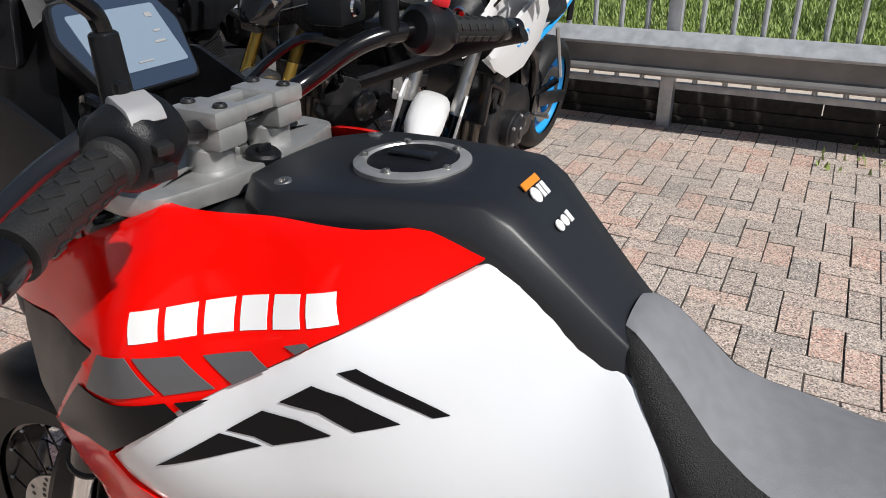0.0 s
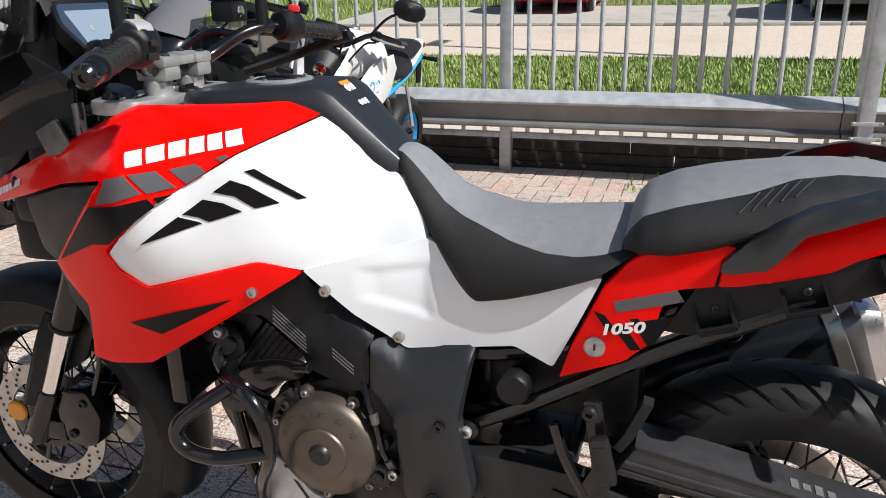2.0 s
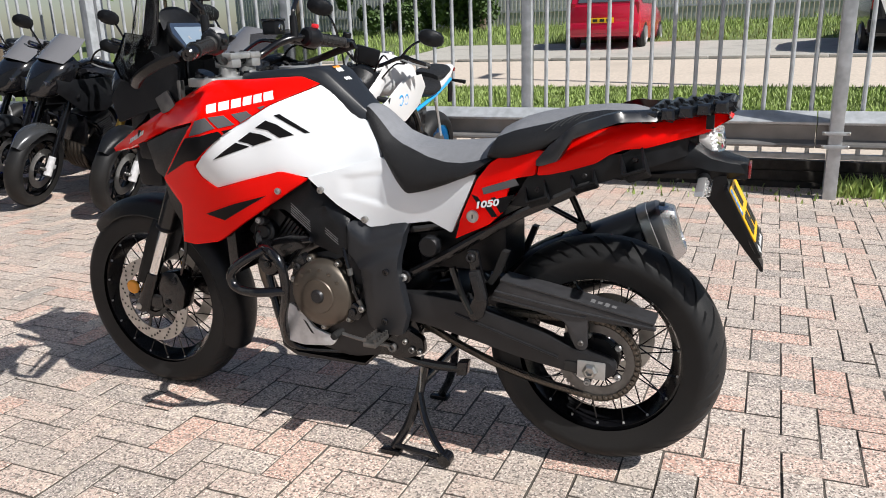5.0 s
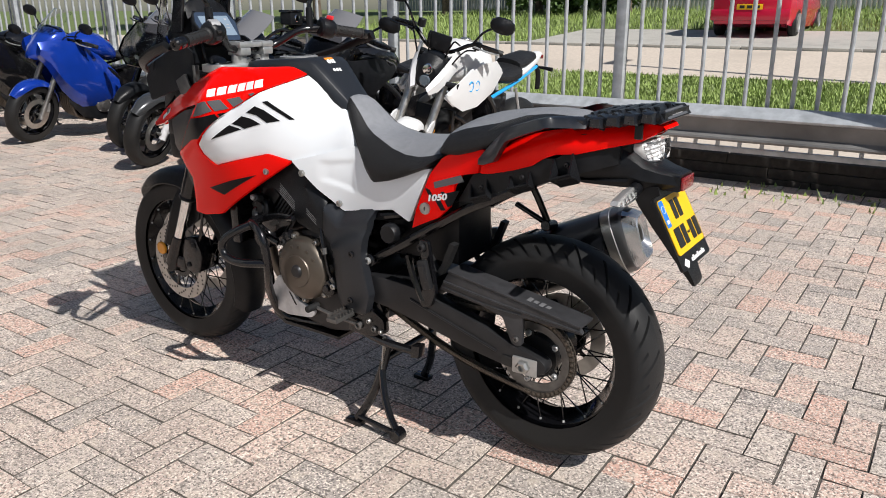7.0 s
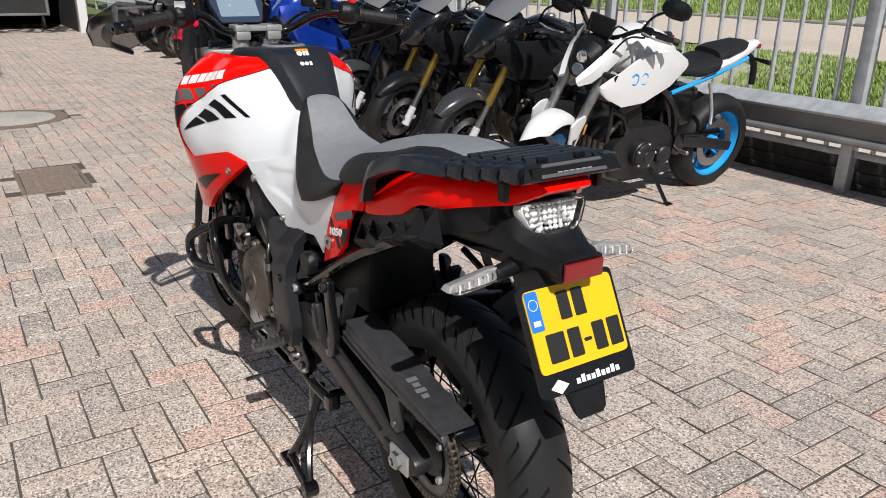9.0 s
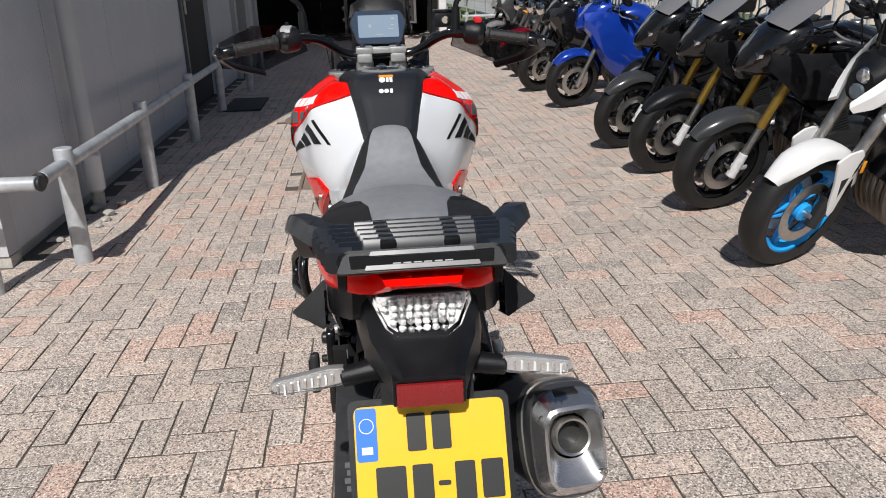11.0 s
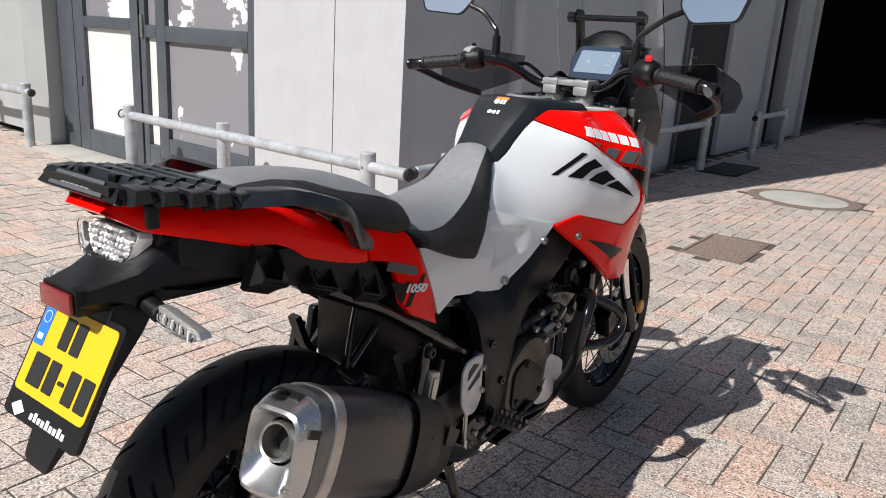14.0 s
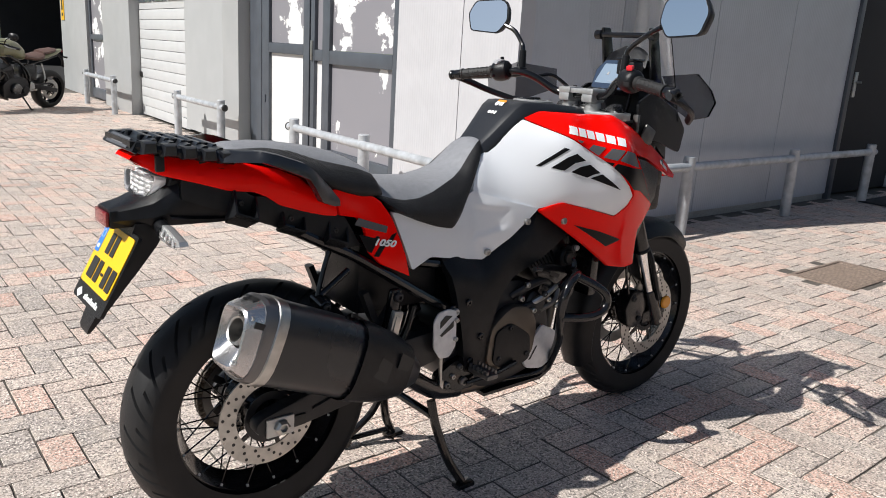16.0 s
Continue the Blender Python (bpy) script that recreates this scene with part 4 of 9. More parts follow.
SKIN_POINTS = [
    (0.01, 1.069, 0.087), (0.107, 1.051, 0.178), (0.294, 1.015, 0.243), (0.271, 0.878, 0.263), (0.184, 0.927, 0.231), (0.027, 0.940, 0.153), (0.117, 0.777, 0.187), (-0.125, 0.686, 0.117),
    (-0.094, 0.973, 0.063), (0.061, 1.095, 0.085), (0.22, 1.088, 0.128), (0.34, 1.085, 0.145), (0.342, 0.853, 0.257), (0.29, 0.79, 0.238), (0.10, 0.838, 0.195), (-0.173, 0.870, 0.105), (-0.14, 0.93, 0.085),
    (0.343, 0.965, 0.252), (0.52, 0.79, 0.198), (0.60, 0.90, 0.150), (0.463, 0.718, 0.200), (0.504, 0.588, 0.168), (0.352, 0.608, 0.186), (0.48, 1.0, 0.165), (0.75, 0.89, 0.075), (0.905, 0.845, 0.012),
]
TANK = Skin(SKIN_POINTS)
REAR = Skin([(0.033, 0.81, 0.168), (-0.10, 0.82, 0.135), (-0.173, 0.866, 0.108), (-0.139, 0.679, 0.128), (-0.248, 0.787, 0.126), (-0.394, 0.681, 0.138), (-0.466, 0.832, 0.136), (-0.46, 0.733, 0.147), (-0.56, 0.79, 0.150), (-0.64, 0.90, 0.142), (-0.80, 0.93, 0.146), (-0.90, 0.955, 0.128), (-1.0, 0.97, 0.088), (-1.06, 0.985, 0.030), (-0.7, 0.86, 0.146)])

# red shell, with its beak
SHELL = [(0.012, 1.068), (0.061, 1.089), (0.14, 1.087), (0.22, 1.083), (0.335, 1.082), (0.45, 1.03), (0.62, 0.965), (0.78, 0.905), (0.905, 0.848), (0.885, 0.836), (0.76, 0.862), (0.62, 0.902), (0.48, 0.945), (0.345, 0.972), (0.43, 0.885), (0.521, 0.797),
         (0.463, 0.718), (0.504, 0.590), (0.45, 0.587), (0.352, 0.606), (0.18, 0.715), (0.042, 0.803), (0.035, 0.811), (0.07, 0.827), (0.10, 0.835), (0.188, 0.814), (0.29, 0.786), (0.333, 0.82), (0.348, 0.853), (0.238, 0.941), (0.115, 1.017)]
both("side_fairing", lambda: panel(SHELL, TANK, 0.004, 0.014, 0.014, 0.006, 0.003), RED, bike, "glossy red fairing shell")
FLANK = [(0.008, 1.068), (0.112, 1.013), (0.236, 0.937), (0.344, 0.853), (0.33, 0.824), (0.29, 0.79), (0.188, 0.818), (0.10, 0.839), (0.07, 0.831), (0.033, 0.813), (-0.05, 0.832), (-0.172, 0.868), (-0.158, 0.915), (-0.128, 0.955), (-0.092, 0.975), (-0.04, 1.026)]
FLANK = [(x + (0.006 if x > 0.2 else 0.002 if x > 0.06 else 0.0), z + (0.005 if z > 0.9 and x > 0.03 else -0.006 if x > 0.05 else 0.0)) for x, z in FLANK]
both("tank_panel", lambda: panel(FLANK, TANK, 0.0, 0.012, 0.016, 0.008, 0.003), WHITE, bike, "glossy white tank side panel")
# Black plate lies on the shell in place of the shaded vent hole.
both("fairing_vent", lambda: panel([(0.362, 0.700), (0.30, 0.683), (0.15, 0.764), (0.25, 0.738)], TANK, 0.0062, 0.001, 0.012), DECAL_BLACK, bike)
both("vent_cowl", lambda: panel([(0.345, 0.966), (0.43, 0.879), (0.519, 0.795), (0.567, 0.81), (0.60, 0.855), (0.64, 0.892), (0.48, 0.940)], TANK, 0.0, 0.012, 0.025, 0.008, 0.003), BLACK_PLASTIC, bike, "matt black vented cowl")
both("cowl_fin", lambda: panel([(0.44, 0.915), (0.50, 0.84), (0.545, 0.83), (0.575, 0.86), (0.53, 0.90)], TANK, -0.006, 0.02, 0.03, 0.01), GRAPHITE, bike)
both("lower_cowl", lambda: panel([(0.52, 0.80), (0.465, 0.718), (0.50, 0.60), (0.56, 0.70), (0.57, 0.80)], TANK, -0.03, 0.02, 0.03, 0.008), BLACK_PLASTIC, bike)
DECALS = (
    ("black_decal", DECAL_BLACK, [(0.372, 0.928), (0.304, 0.938), (0.246, 0.952), (0.235, 0.939), (0.331, 0.869), (0.376, 0.862), (0.478, 0.818), (0.497, 0.808)]),
    ("black_decal", DECAL_BLACK, [(0.237, 0.953), (0.208, 0.958), (0.230, 0.944)]),
    ("grey_decal", DECAL_GREY, [(0.325, 0.978), (0.285, 0.988), (0.254, 0.960), (0.303, 0.945), (0.350, 0.935)]),
    ("grey_decal", DECAL_GREY, [(0.277, 0.989), (0.236, 0.994), (0.203, 0.969), (0.245, 0.960)]),
    ("grey_decal", DECAL_GREY, [(0.216, 0.996), (0.175, 1.004), (0.156, 0.992), (0.187, 0.974)]),
    ("grey_decal", DECAL_GREY, [(0.144, 1.013), (0.126, 1.018), (0.122, 1.015), (0.133, 1.008)]),
)
for name, mat, shape in DECALS:
    both(name, lambda: panel(shape, TANK, 0.0062, 0.0009, 0.010), mat, bike)
for shape in ([(0.274, 0.871), (0.207, 0.919), (0.172, 0.907)], [(0.200, 0.923), (0.167, 0.947), (0.136, 0.940), (0.110, 0.925), (0.161, 0.909), (0.177, 0.917)], [(0.150, 0.959), (0.122, 0.978), (0.097, 0.967), (0.057, 0.935), (0.091, 0.929), (0.118, 0.951)], [(0.101, 0.991), (0.088, 0.994), (0.021, 0.939), (0.033, 0.938)]):
    both("stripe_decal", lambda: panel(shape, TANK, 0.0018, 0.0009, 0.012), DECAL_BLACK, bike)


def emblem_bars(x0, z0, x1, z1, h, count, skin, off, gap=0.18, lean=0.12):
    """A row of plain upright bars on the skin."""
    shapes = []
    for i in range(count):
        a, b = i / count, (i + 1 - gap) / count
        xa, xb = x0 + (x1 - x0) * a, x0 + (x1 - x0) * b
        za, zb = z0 + (z1 - z0) * a, z0 + (z1 - z0) * b
        s = (x1 - x0) / abs(x1 - x0) * lean * h
        shapes.append([(xa, za), (xb, zb), (xb + s, zb + h), (xa + s, za + h)])
    return shapes


for shape in emblem_bars(0.283, 0.999, 0.096, 1.035, 0.022, 6, TANK, 0.0052, 0.20, -0.45):
    both("emblem_bar", lambda: panel(shape, TANK, 0.0055, 0.0009, 0.008), DECAL_WHITE, bike)
for shape in emblem_bars(0.765, 0.876, 0.655, 0.915, 0.014, 7, TANK, 0.0052):
    both("small_emblem_bar", lambda: panel(shape, TANK, 0.0055, 0.0009, 0.006), DECAL_WHITE, bike)

# beak top and nose
rings = []
for x in (0.36, 0.45, 0.55, 0.65, 0.75, 0.84, 0.90):
    top = float(np.interp(x, (0.335, 0.45, 0.62, 0.78, 0.905), (1.088, 1.03, 0.965, 0.905, 0.848)))
    w = TANK(x, top) - 0.004
    rings.append([(x, w * math.cos(math.pi * k / 10), top - 0.004 + (0.012 + 0.10 * w) * math.sin(math.pi * k / 10)) for k in range(11)])
part("nose_top", loft(rings, closed=False), BLACK_PAINT, bike, "dark gloss nose cover")
part("headlight", box((0.70, 0, 0.80), (0.10, 0.15, 0.13), 0.02), BLACK_PLASTIC, bike, "headlight unit under the beak")
part("headlight_bracket", merged(box((0.62, 0, 0.88), (0.16, 0.22, 0.10), 0.02), box((0.56, 0, 0.98), (0.14, 0.24, 0.12), 0.02)), BLACK_PLASTIC, bike)

# tank cover with cap
rings = []
for x, w, zt, ze in ((0.302, 0.066, 1.090, 1.066), (0.285, 0.088, 1.097, 1.074), (0.235, 0.124, 1.102, 1.082), (0.20, 0.121, 1.105, 1.086), (0.138, 0.111, 1.109, 1.090), (0.06, 0.098, 1.112, 1.089), (0.025, 0.093, 1.112, 1.080), (0.0, 0.088, 1.098, 1.064), (-0.04, 0.077, 1.058, 1.026), (-0.08, 0.067, 1.018, 0.985), (-0.115, 0.060, 0.985, 0.952)):
    ring = [(x, -w, ze - 0.03), (x, -w, ze), (x, -w * 0.985, ze + (zt - ze) * 0.16), (x, -w * 0.86, ze + (zt - ze) * 0.82), (x, -w * 0.82, ze + (zt - ze) * 0.92)] + [(x, w * f, zt - 0.004 * f * f) for f in (-0.5, -0.2, 0.2, 0.5)] + [(x, w * 0.82, ze + (zt - ze) * 0.92), (x, w * 0.86, ze + (zt - ze) * 0.82), (x, w * 0.985, ze + (zt - ze) * 0.16), (x, w, ze), (x, w, ze - 0.03)]
    rings.append(ring)
part("tank_cover", loft(rings), COVER_BLACK, bike, "satin black tank centre cover")
cap = part("fuel_cap", lathe(((0.060, -0.01), (0.060, 0.002), (0.057, 0.004), (0.048, 0.005), (0.046, 0.002)), (0.138, 0, 1.110), (0.02, 0, 1), 48), ALU, bike, "brushed ring of the fuel cap")
part("lid", lathe(((0.0455, -0.006), (0.0455, 0.003), (0.041, 0.005), (0, 0.006)), (0.138, 0, 1.110), (0.02, 0, 1), 40), BLACK_PLASTIC, cap)
part("key_flap", box((0.138, 0, 1.1185), (0.05, 0.016, 0.006), 0.002), SATIN_BLACK, cap)
for k in range(5):
    a = 2 * math.pi * k / 5 + 0.3
    part("cap_bolt", bolt((0.138 + 0.050 * math.cos(a), 0.050 * math.sin(a), 1.116), (0, 0, 1), 0.004, 0.002), STEEL, cap)
both("cover_screw", lambda: bolt((0.235, 0.085, 1.099), (0, 0.25, 1), 0.009, 0.004), STEEL, bike)
# stickers on the sloping back of the cover
sticker = part("sticker", moved(box((0, 0, 0.0), (0.036, 0.008, 0.0012)), Matrix.Translation((0.012, 0, 1.1085)) @ pose(0, 0, 0, 0, -43, 0) @ pose(0, 0, 0, 0, 0, 90)), ORANGE, bike, "orange and white warning sticker")
part("sticker_print", merged(*[moved(b, Matrix.Translation((0.002, 0, 1.1005)) @ pose(0, 0, 0, 0, -45, 0) @ pose(0, 0, 0, 0, 0, 90)) for b in (lathe(((0, 0), (0.008, 0), (0.008, 0.0012), (0, 0.0012)), (0.010, 0, 0), (0, 0, 1), 16), box((-0.003, 0, 0.0006), (0.006, 0.014, 0.0012)), box((-0.012, 0, 0.0006), (0.007, 0.014, 0.0012)))]), DECAL_WHITE, sticker)
part("sticker_dot", merged(*[moved(b, Matrix.Translation((-0.024, 0, 1.0765)) @ pose(0, 0, 0, 0, -46, 0) @ pose(0, 0, 0, 0, 0, 90)) for b in (lathe(((0, 0), (0.006, 0), (0.006, 0.0012), (0, 0.0012)), (0.014, 0, 0), (0, 0, 1), 16), lathe(((0, 0), (0.006, 0), (0.006, 0.0012), (0, 0.0012)), (0.001, 0, 0), (0, 0, 1), 16), box((-0.011, 0, 0.0006), (0.007, 0.012, 0.0012)))]), DECAL_WHITE, sticker)


# ---------------------------------------------------------------- seats
def saddle(stations, power=2.4):
    top, left = [], []
    xs = [s[0] for s in stations]
    n = 40
    for i in range(n + 1):
        x = xs[0] + (xs[-1] - xs[0]) * i / n
        yg, zt, zg, w, zb = (float(np.interp(-x, [-q for q in xs], [s[k] for s in stations])) for k in range(1, 6))
        top.append([(x, yg * f, zt - (zt - zg) * abs(f) ** power) for f in (-1, -0.93, -0.82, -0.65, -0.4, 0, 0.4, 0.65, 0.82, 0.93, 1)])
        left.append([(x, yg - 0.0005, zg + 0.0005), (x, yg + (w - yg) * 0.45, zg - (zg - zb) * 0.16), (x, yg + (w - yg) * 0.85, zg - (zg - zb) * 0.45), (x, w, zg - (zg - zb) * 0.75), (x, w - 0.006, zb + 0.004), (x, w - 0.03, zb), (x, 0.0, zb + 0.01)])
    return loft(top, closed=False), loft(left, closed=False)


RIDER = [(-0.098, 0.034, 1.006, 1.000, 0.046, 0.985), (-0.11, 0.042, 1.005, 0.999, 0.060, 0.966), (-0.13, 0.050, 0.992, 0.985, 0.076, 0.932), (-0.155, 0.056, 0.969, 0.961, 0.092, 0.895), (-0.19, 0.066, 0.934, 0.925, 0.112, 0.850), (-0.226, 0.080, 0.914, 0.906, 0.130, 0.805), (-0.25, 0.088, 0.908, 0.899, 0.137, 0.781), (-0.264, 0.092, 0.906, 0.894, 0.139, 0.774),
         (-0.315, 0.105, 0.905, 0.876, 0.144, 0.786), (-0.37, 0.118, 0.908, 0.866, 0.150, 0.805), (-0.42, 0.124, 0.912, 0.866, 0.153, 0.825), (-0.455, 0.124, 0.915, 0.872, 0.153, 0.839), (-0.49, 0.115, 0.917, 0.882, 0.142, 0.866), (-0.508, 0.10, 0.915, 0.888, 0.125, 0.878)]
PILLION = [(-0.487, 0.100, 0.903, 0.892, 0.118, 0.880), (-0.496, 0.108, 0.930, 0.912, 0.136, 0.883), (-0.515, 0.114, 0.955, 0.936, 0.149, 0.883), (-0.56, 0.114, 0.977, 0.953, 0.156, 0.886), (-0.61, 0.105, 0.991, 0.964, 0.158, 0.900), (-0.66, 0.095, 1.000, 0.975, 0.155, 0.918), (-0.72, 0.075, 1.007, 0.995, 0.148, 0.948), (-0.78, 0.062, 1.011, 1.002, 0.135, 0.965), (-0.84, 0.058, 1.009, 1.000, 0.12, 0.975), (-0.875, 0.05, 1.000, 0.992, 0.10, 0.978)]
for name, stations in (("rider_seat", RIDER), ("pillion_seat", PILLION)):
    t_bm, l_bm = saddle(stations)
    s_ob = part(name, t_bm, SEAT_GREY, bike, "grey vinyl seat top", 60)
    part("seat_side", l_bm, SEAT_BLACK, s_ob, "black grained seat side", 60)
    _, l_bm = saddle(stations)
    _.free()
    part("seat_side", mirrored(l_bm), SEAT_BLACK, s_ob, "black grained seat side", 60)


def pillion_flank(x, f):
    yg, zg, w, zb = (float(np.interp(-x, [-q[0] for q in PILLION], [q[k] for q in PILLION])) for k in (1, 3, 4, 5))
    return yg + (w - yg) * float(np.interp(f, (0, 0.45, 0.85), (0, 0.45, 0.85))), zg - (zg - zb) * float(np.interp(f, (0, 0.45, 0.85), (0, 0.16, 0.45)))


for s in (1, -1):
    for k in range(5):
        line = [(x, s * pillion_flank(x, f)[0], pillion_flank(x, f)[1]) for x, f in ((-0.672 - 0.018 * k, 0.05), (-0.660 - 0.018 * k, 0.3), (-0.644 - 0.018 * k, 0.6))]
        part("seat_ridge", tube(line, 0.0022, 6, 3), SEAT_BLACK, s_ob)
rings = [[(x, -0.13, z), (x, -0.145, z + 0.02), (x, 0.145, z + 0.02), (x, 0.13, z), (x, 0.08, z - 0.05), (x, -0.08, z - 0.05)] for x, z in ((-0.10, 0.94), (-0.25, 0.80), (-0.45, 0.81), (-0.65, 0.875), (-0.90, 0.95), (-1.0, 0.955))]
part("seat_base", loft([[(x, y * (0.45 if i == 0 else 0.55 if i == 5 else 0.85), z) for x, y, z in r] for i, r in enumerate(rings)]), BLACK_PLASTIC, bike)

# white lower side panel and red tail
SIDE = [(0.033, 0.816), (-0.06, 0.8385), (-0.170, 0.8715), (-0.192, 0.860), (-0.228, 0.812), (-0.262, 0.786), (-0.315, 0.797), (-0.389, 0.822), (-0.463, 0.840), (-0.428, 0.759), (-0.391, 0.679), (-0.327, 0.706), (-0.25, 0.692), (-0.137, 0.674), (-0.05, 0.735)]


def emboss(x, z):
    """A shallow pressed field that narrows towards the front."""
    u = min((x + 0.192) / 0.030, (0.822 - 0.12 * (x + 0.06) - z) / 0.016, (z - 0.732 - 0.25 * (x + 0.18)) / 0.016, (-0.045 - x) / 0.05)
    u = max(0.0, min(1.0, u))
    return -0.005 * u * u * (3 - 2 * u)


both("side_panel", lambda: panel(SIDE, REAR, -0.002, 0.012, 0.007, 0.007, 0.0, emboss), WHITE, bike, "white side panel with a pressed shape")
for x, z in ((-0.005, 0.780), (-0.125, 0.696)):
    both("panel_screw", lambda: bolt((x, REAR(x, z) + 0.003, z), (0, 1, 0), 0.010, 0.005), STEEL, bike)
both("fairing_screw", lambda: bolt((0.117, TANK(0.117, 0.777) + 0.006, 0.777), (0, 1, 0.1), 0.010, 0.005), STEEL, bike)
HIP = [(-0.402, 0.664), (-0.42, 0.725), (-0.466, 0.830), (-0.500, 0.872), (-0.522, 0.886), (-0.566, 0.897), (-0.632, 0.912), (-0.660, 0.906), (-0.628, 0.872), (-0.624, 0.847), (-0.574, 0.838), (-0.553, 0.806), (-0.540, 0.748), (-0.502, 0.712)]
both("hip_panel", lambda: panel(HIP, REAR, 0.003, 0.012, 0.02, 0.006, 0.003), RED, bike, "red hip panel below the seat")
TAIL = [(-0.627, 0.846), (-0.632, 0.876), (-0.69, 0.915), (-0.722, 0.943), (-0.773, 0.963), (-0.837, 0.977), (-0.91, 0.984), (-0.98, 0.990), (-1.04, 1.000), (-1.064, 0.994), (-1.060, 0.978), (-1.02, 0.953), (-0.95, 0.937), (-0.89, 0.920), (-0.838, 0.916), (-0.805, 0.903), (-0.775, 0.882), (-0.72, 0.864), (-0.66, 0.849)]


def tail_crease(x, z):
    """The tail's flank folds along a line; both sides of the fold lean inwards."""
    fold = float(np.interp(-x, (0.62, 0.75, 0.83, 0.95, 1.06), (0.862, 0.915, 0.945, 0.955, 0.98)))
    return -0.45 * max(0.0, z - fold) - 0.25 * max(0.0, fold - z)


both("tail_panel", lambda: panel(TAIL, REAR, 0.004, 0.012, 0.012, 0.006, 0.003, tail_crease), RED, bike, "red tail panel")
part("tail_rear", loft([[(x, y * w, z) for y in (-1, -0.6, 0, 0.6, 1)] for x, w, z in ((-1.03, 0.062, 0.998), (-1.062, 0.05, 0.992), (-1.070, 0.046, 0.984), (-1.050, 0.05, 0.972))], closed=False), RED, bike)
for mat, shape in ((DECAL_GREY, [(-0.482, 0.808), (-0.572, 0.838), (-0.584, 0.822), (-0.488, 0.792)]), (DECAL_BLACK, [(-0.512, 0.780), (-0.572, 0.798), (-0.548, 0.754), (-0.535, 0.748)]),
                   (DECAL_BLACK, [(-0.452, 0.790), (-0.470, 0.785), (-0.492, 0.760), (-0.474, 0.762)]), (DECAL_BLACK, [(-0.482, 0.770), (-0.500, 0.774), (-0.528, 0.738), (-0.512, 0.735)]), (DECAL_BLACK, [(-0.508, 0.785), (-0.520, 0.788), (-0.545, 0.752), (-0.536, 0.748)])):
    both("hip_decal", lambda: panel(shape, REAR, 0.0042, 0.0009, 0.03), mat, bike)
for s in (1, -1):
    bm = text_mesh("1050", 0.030, 0.0006, 0.25, 0.0010)
    if s == 1:
        m = pose(-0.496, REAR(-0.496, 0.768) + 0.0062, 0.768, 90, 0, 180)
        m = m @ pose(0, 0, 0, 0, 0, 11) @ Matrix.Diagonal((1.12, 0.78, 1, 1))
    else:
        m = pose(-0.496, -REAR(-0.496, 0.768) - 0.0062, 0.768, 90, 0, 0) @ pose(0, 0, 0, 0, 0, -11) @ Matrix.Diagonal((1.12, 0.78, 1, 1))
    part("number_decal", moved(bm, m), DECAL_WHITE, bike, "white figures on the hip panel", 0)
lock = part("seat_lock", lathe(((0, -0.01), (0.0165, -0.01), (0.0165, 0.004), (0.013, 0.006), (0.009, 0.004), (0, 0.004)), (-0.458, 0.152, 0.733), (0, 1, 0), 24), STEEL, bike)
part("key_slot", box((-0.458, 0.1565, 0.733), (0.003, 0.002, 0.010)), INK, lock)

# black pannier mounts below the tail
RAILS = [(-0.555, 0.765), (-0.60, 0.842), (-0.66, 0.858), (-0.74, 0.880), (-0.80, 0.904), (-0.835, 0.908), (-0.88, 0.932), (-0.98, 0.945), (-0.98, 0.90), (-0.88, 0.868), (-0.80, 0.838), (-0.70, 0.802), (-0.60, 0.762)]
both("pannier_rail", lambda: panel(RAILS, REAR, -0.012, 0.03, 0.03, 0.006, 0.003), BLACK_PLASTIC, bike, "black plastic pannier mount rail")


def hook(x, z, y, w, h, out):
    """An open-topped pocket: two three-cornered cheeks and a sloping front lip."""
    m = Matrix.Translation((x, y, z)) @ pose(0, 0, 0, 0, 19, 0)
    cheek = lambda u: loft([[(u + e, 0.0, h * 0.5), (u + e, out, -h * 0.12), (u + e, out * 0.9, -h * 0.24), (u + e, 0.0, -h * 0.5)] for e in (-0.0025, 0.0025)])
    lip = loft([[(u, out, -h * 0.10), (u, out * 1.02, -h * 0.16), (u, 0.004, -h * 0.54), (u, -0.004, -h * 0.46)] for u in (-w * 0.5, w * 0.5)])
    floor = box((0, out * 0.4, -h * 0.22), (w * 0.98, out * 0.85, 0.005))
    return moved(merged(cheek(-w * 0.5), cheek(w * 0.5), lip, floor), m)


for x, z, w, h, out in ((-0.628, 0.798, 0.052, 0.062, 0.026), (-0.746, 0.838, 0.056, 0.048, 0.030), (-0.866, 0.882, 0.052, 0.070, 0.046)):
    both("pannier_hook", lambda: hook(x, z, 0.134, w, h, out), BLACK_PLASTIC, bike, "black moulded pannier hook")
    both("hook_bolt", lambda: bolt((x, 0.136, z + 0.012), (0, 1, 0), 0.007, 0.004), GRAPHITE, bike)

# tail underside, light, indicators, plate
rings = []
for x, hw, z0, z1 in ((-0.80, 0.100, 0.845, 0.93), (-0.90, 0.092, 0.842, 0.945), (-0.98, 0.085, 0.842, 0.945), (-1.03, 0.075, 0.842, 0.905), (-1.07, 0.058, 0.842, 0.890), (-1.112, 0.045, 0.842, 0.880)):
    rings.append([(x, -hw * 0.8, z0), (x, hw * 0.8, z0), (x, hw, z0 + (z1 - z0) * 0.35), (x, hw * 0.92, z0 + (z1 - z0) * 0.8), (x, hw * 0.7, z1), (x, -hw * 0.7, z1), (x, -hw * 0.92, z0 + (z1 - z0) * 0.8), (x, -hw, z0 + (z1 - z0) * 0.35)])
part("tail_underside", loft(rings), BLACK_PLASTIC, bike, "matt black plastic tail section")
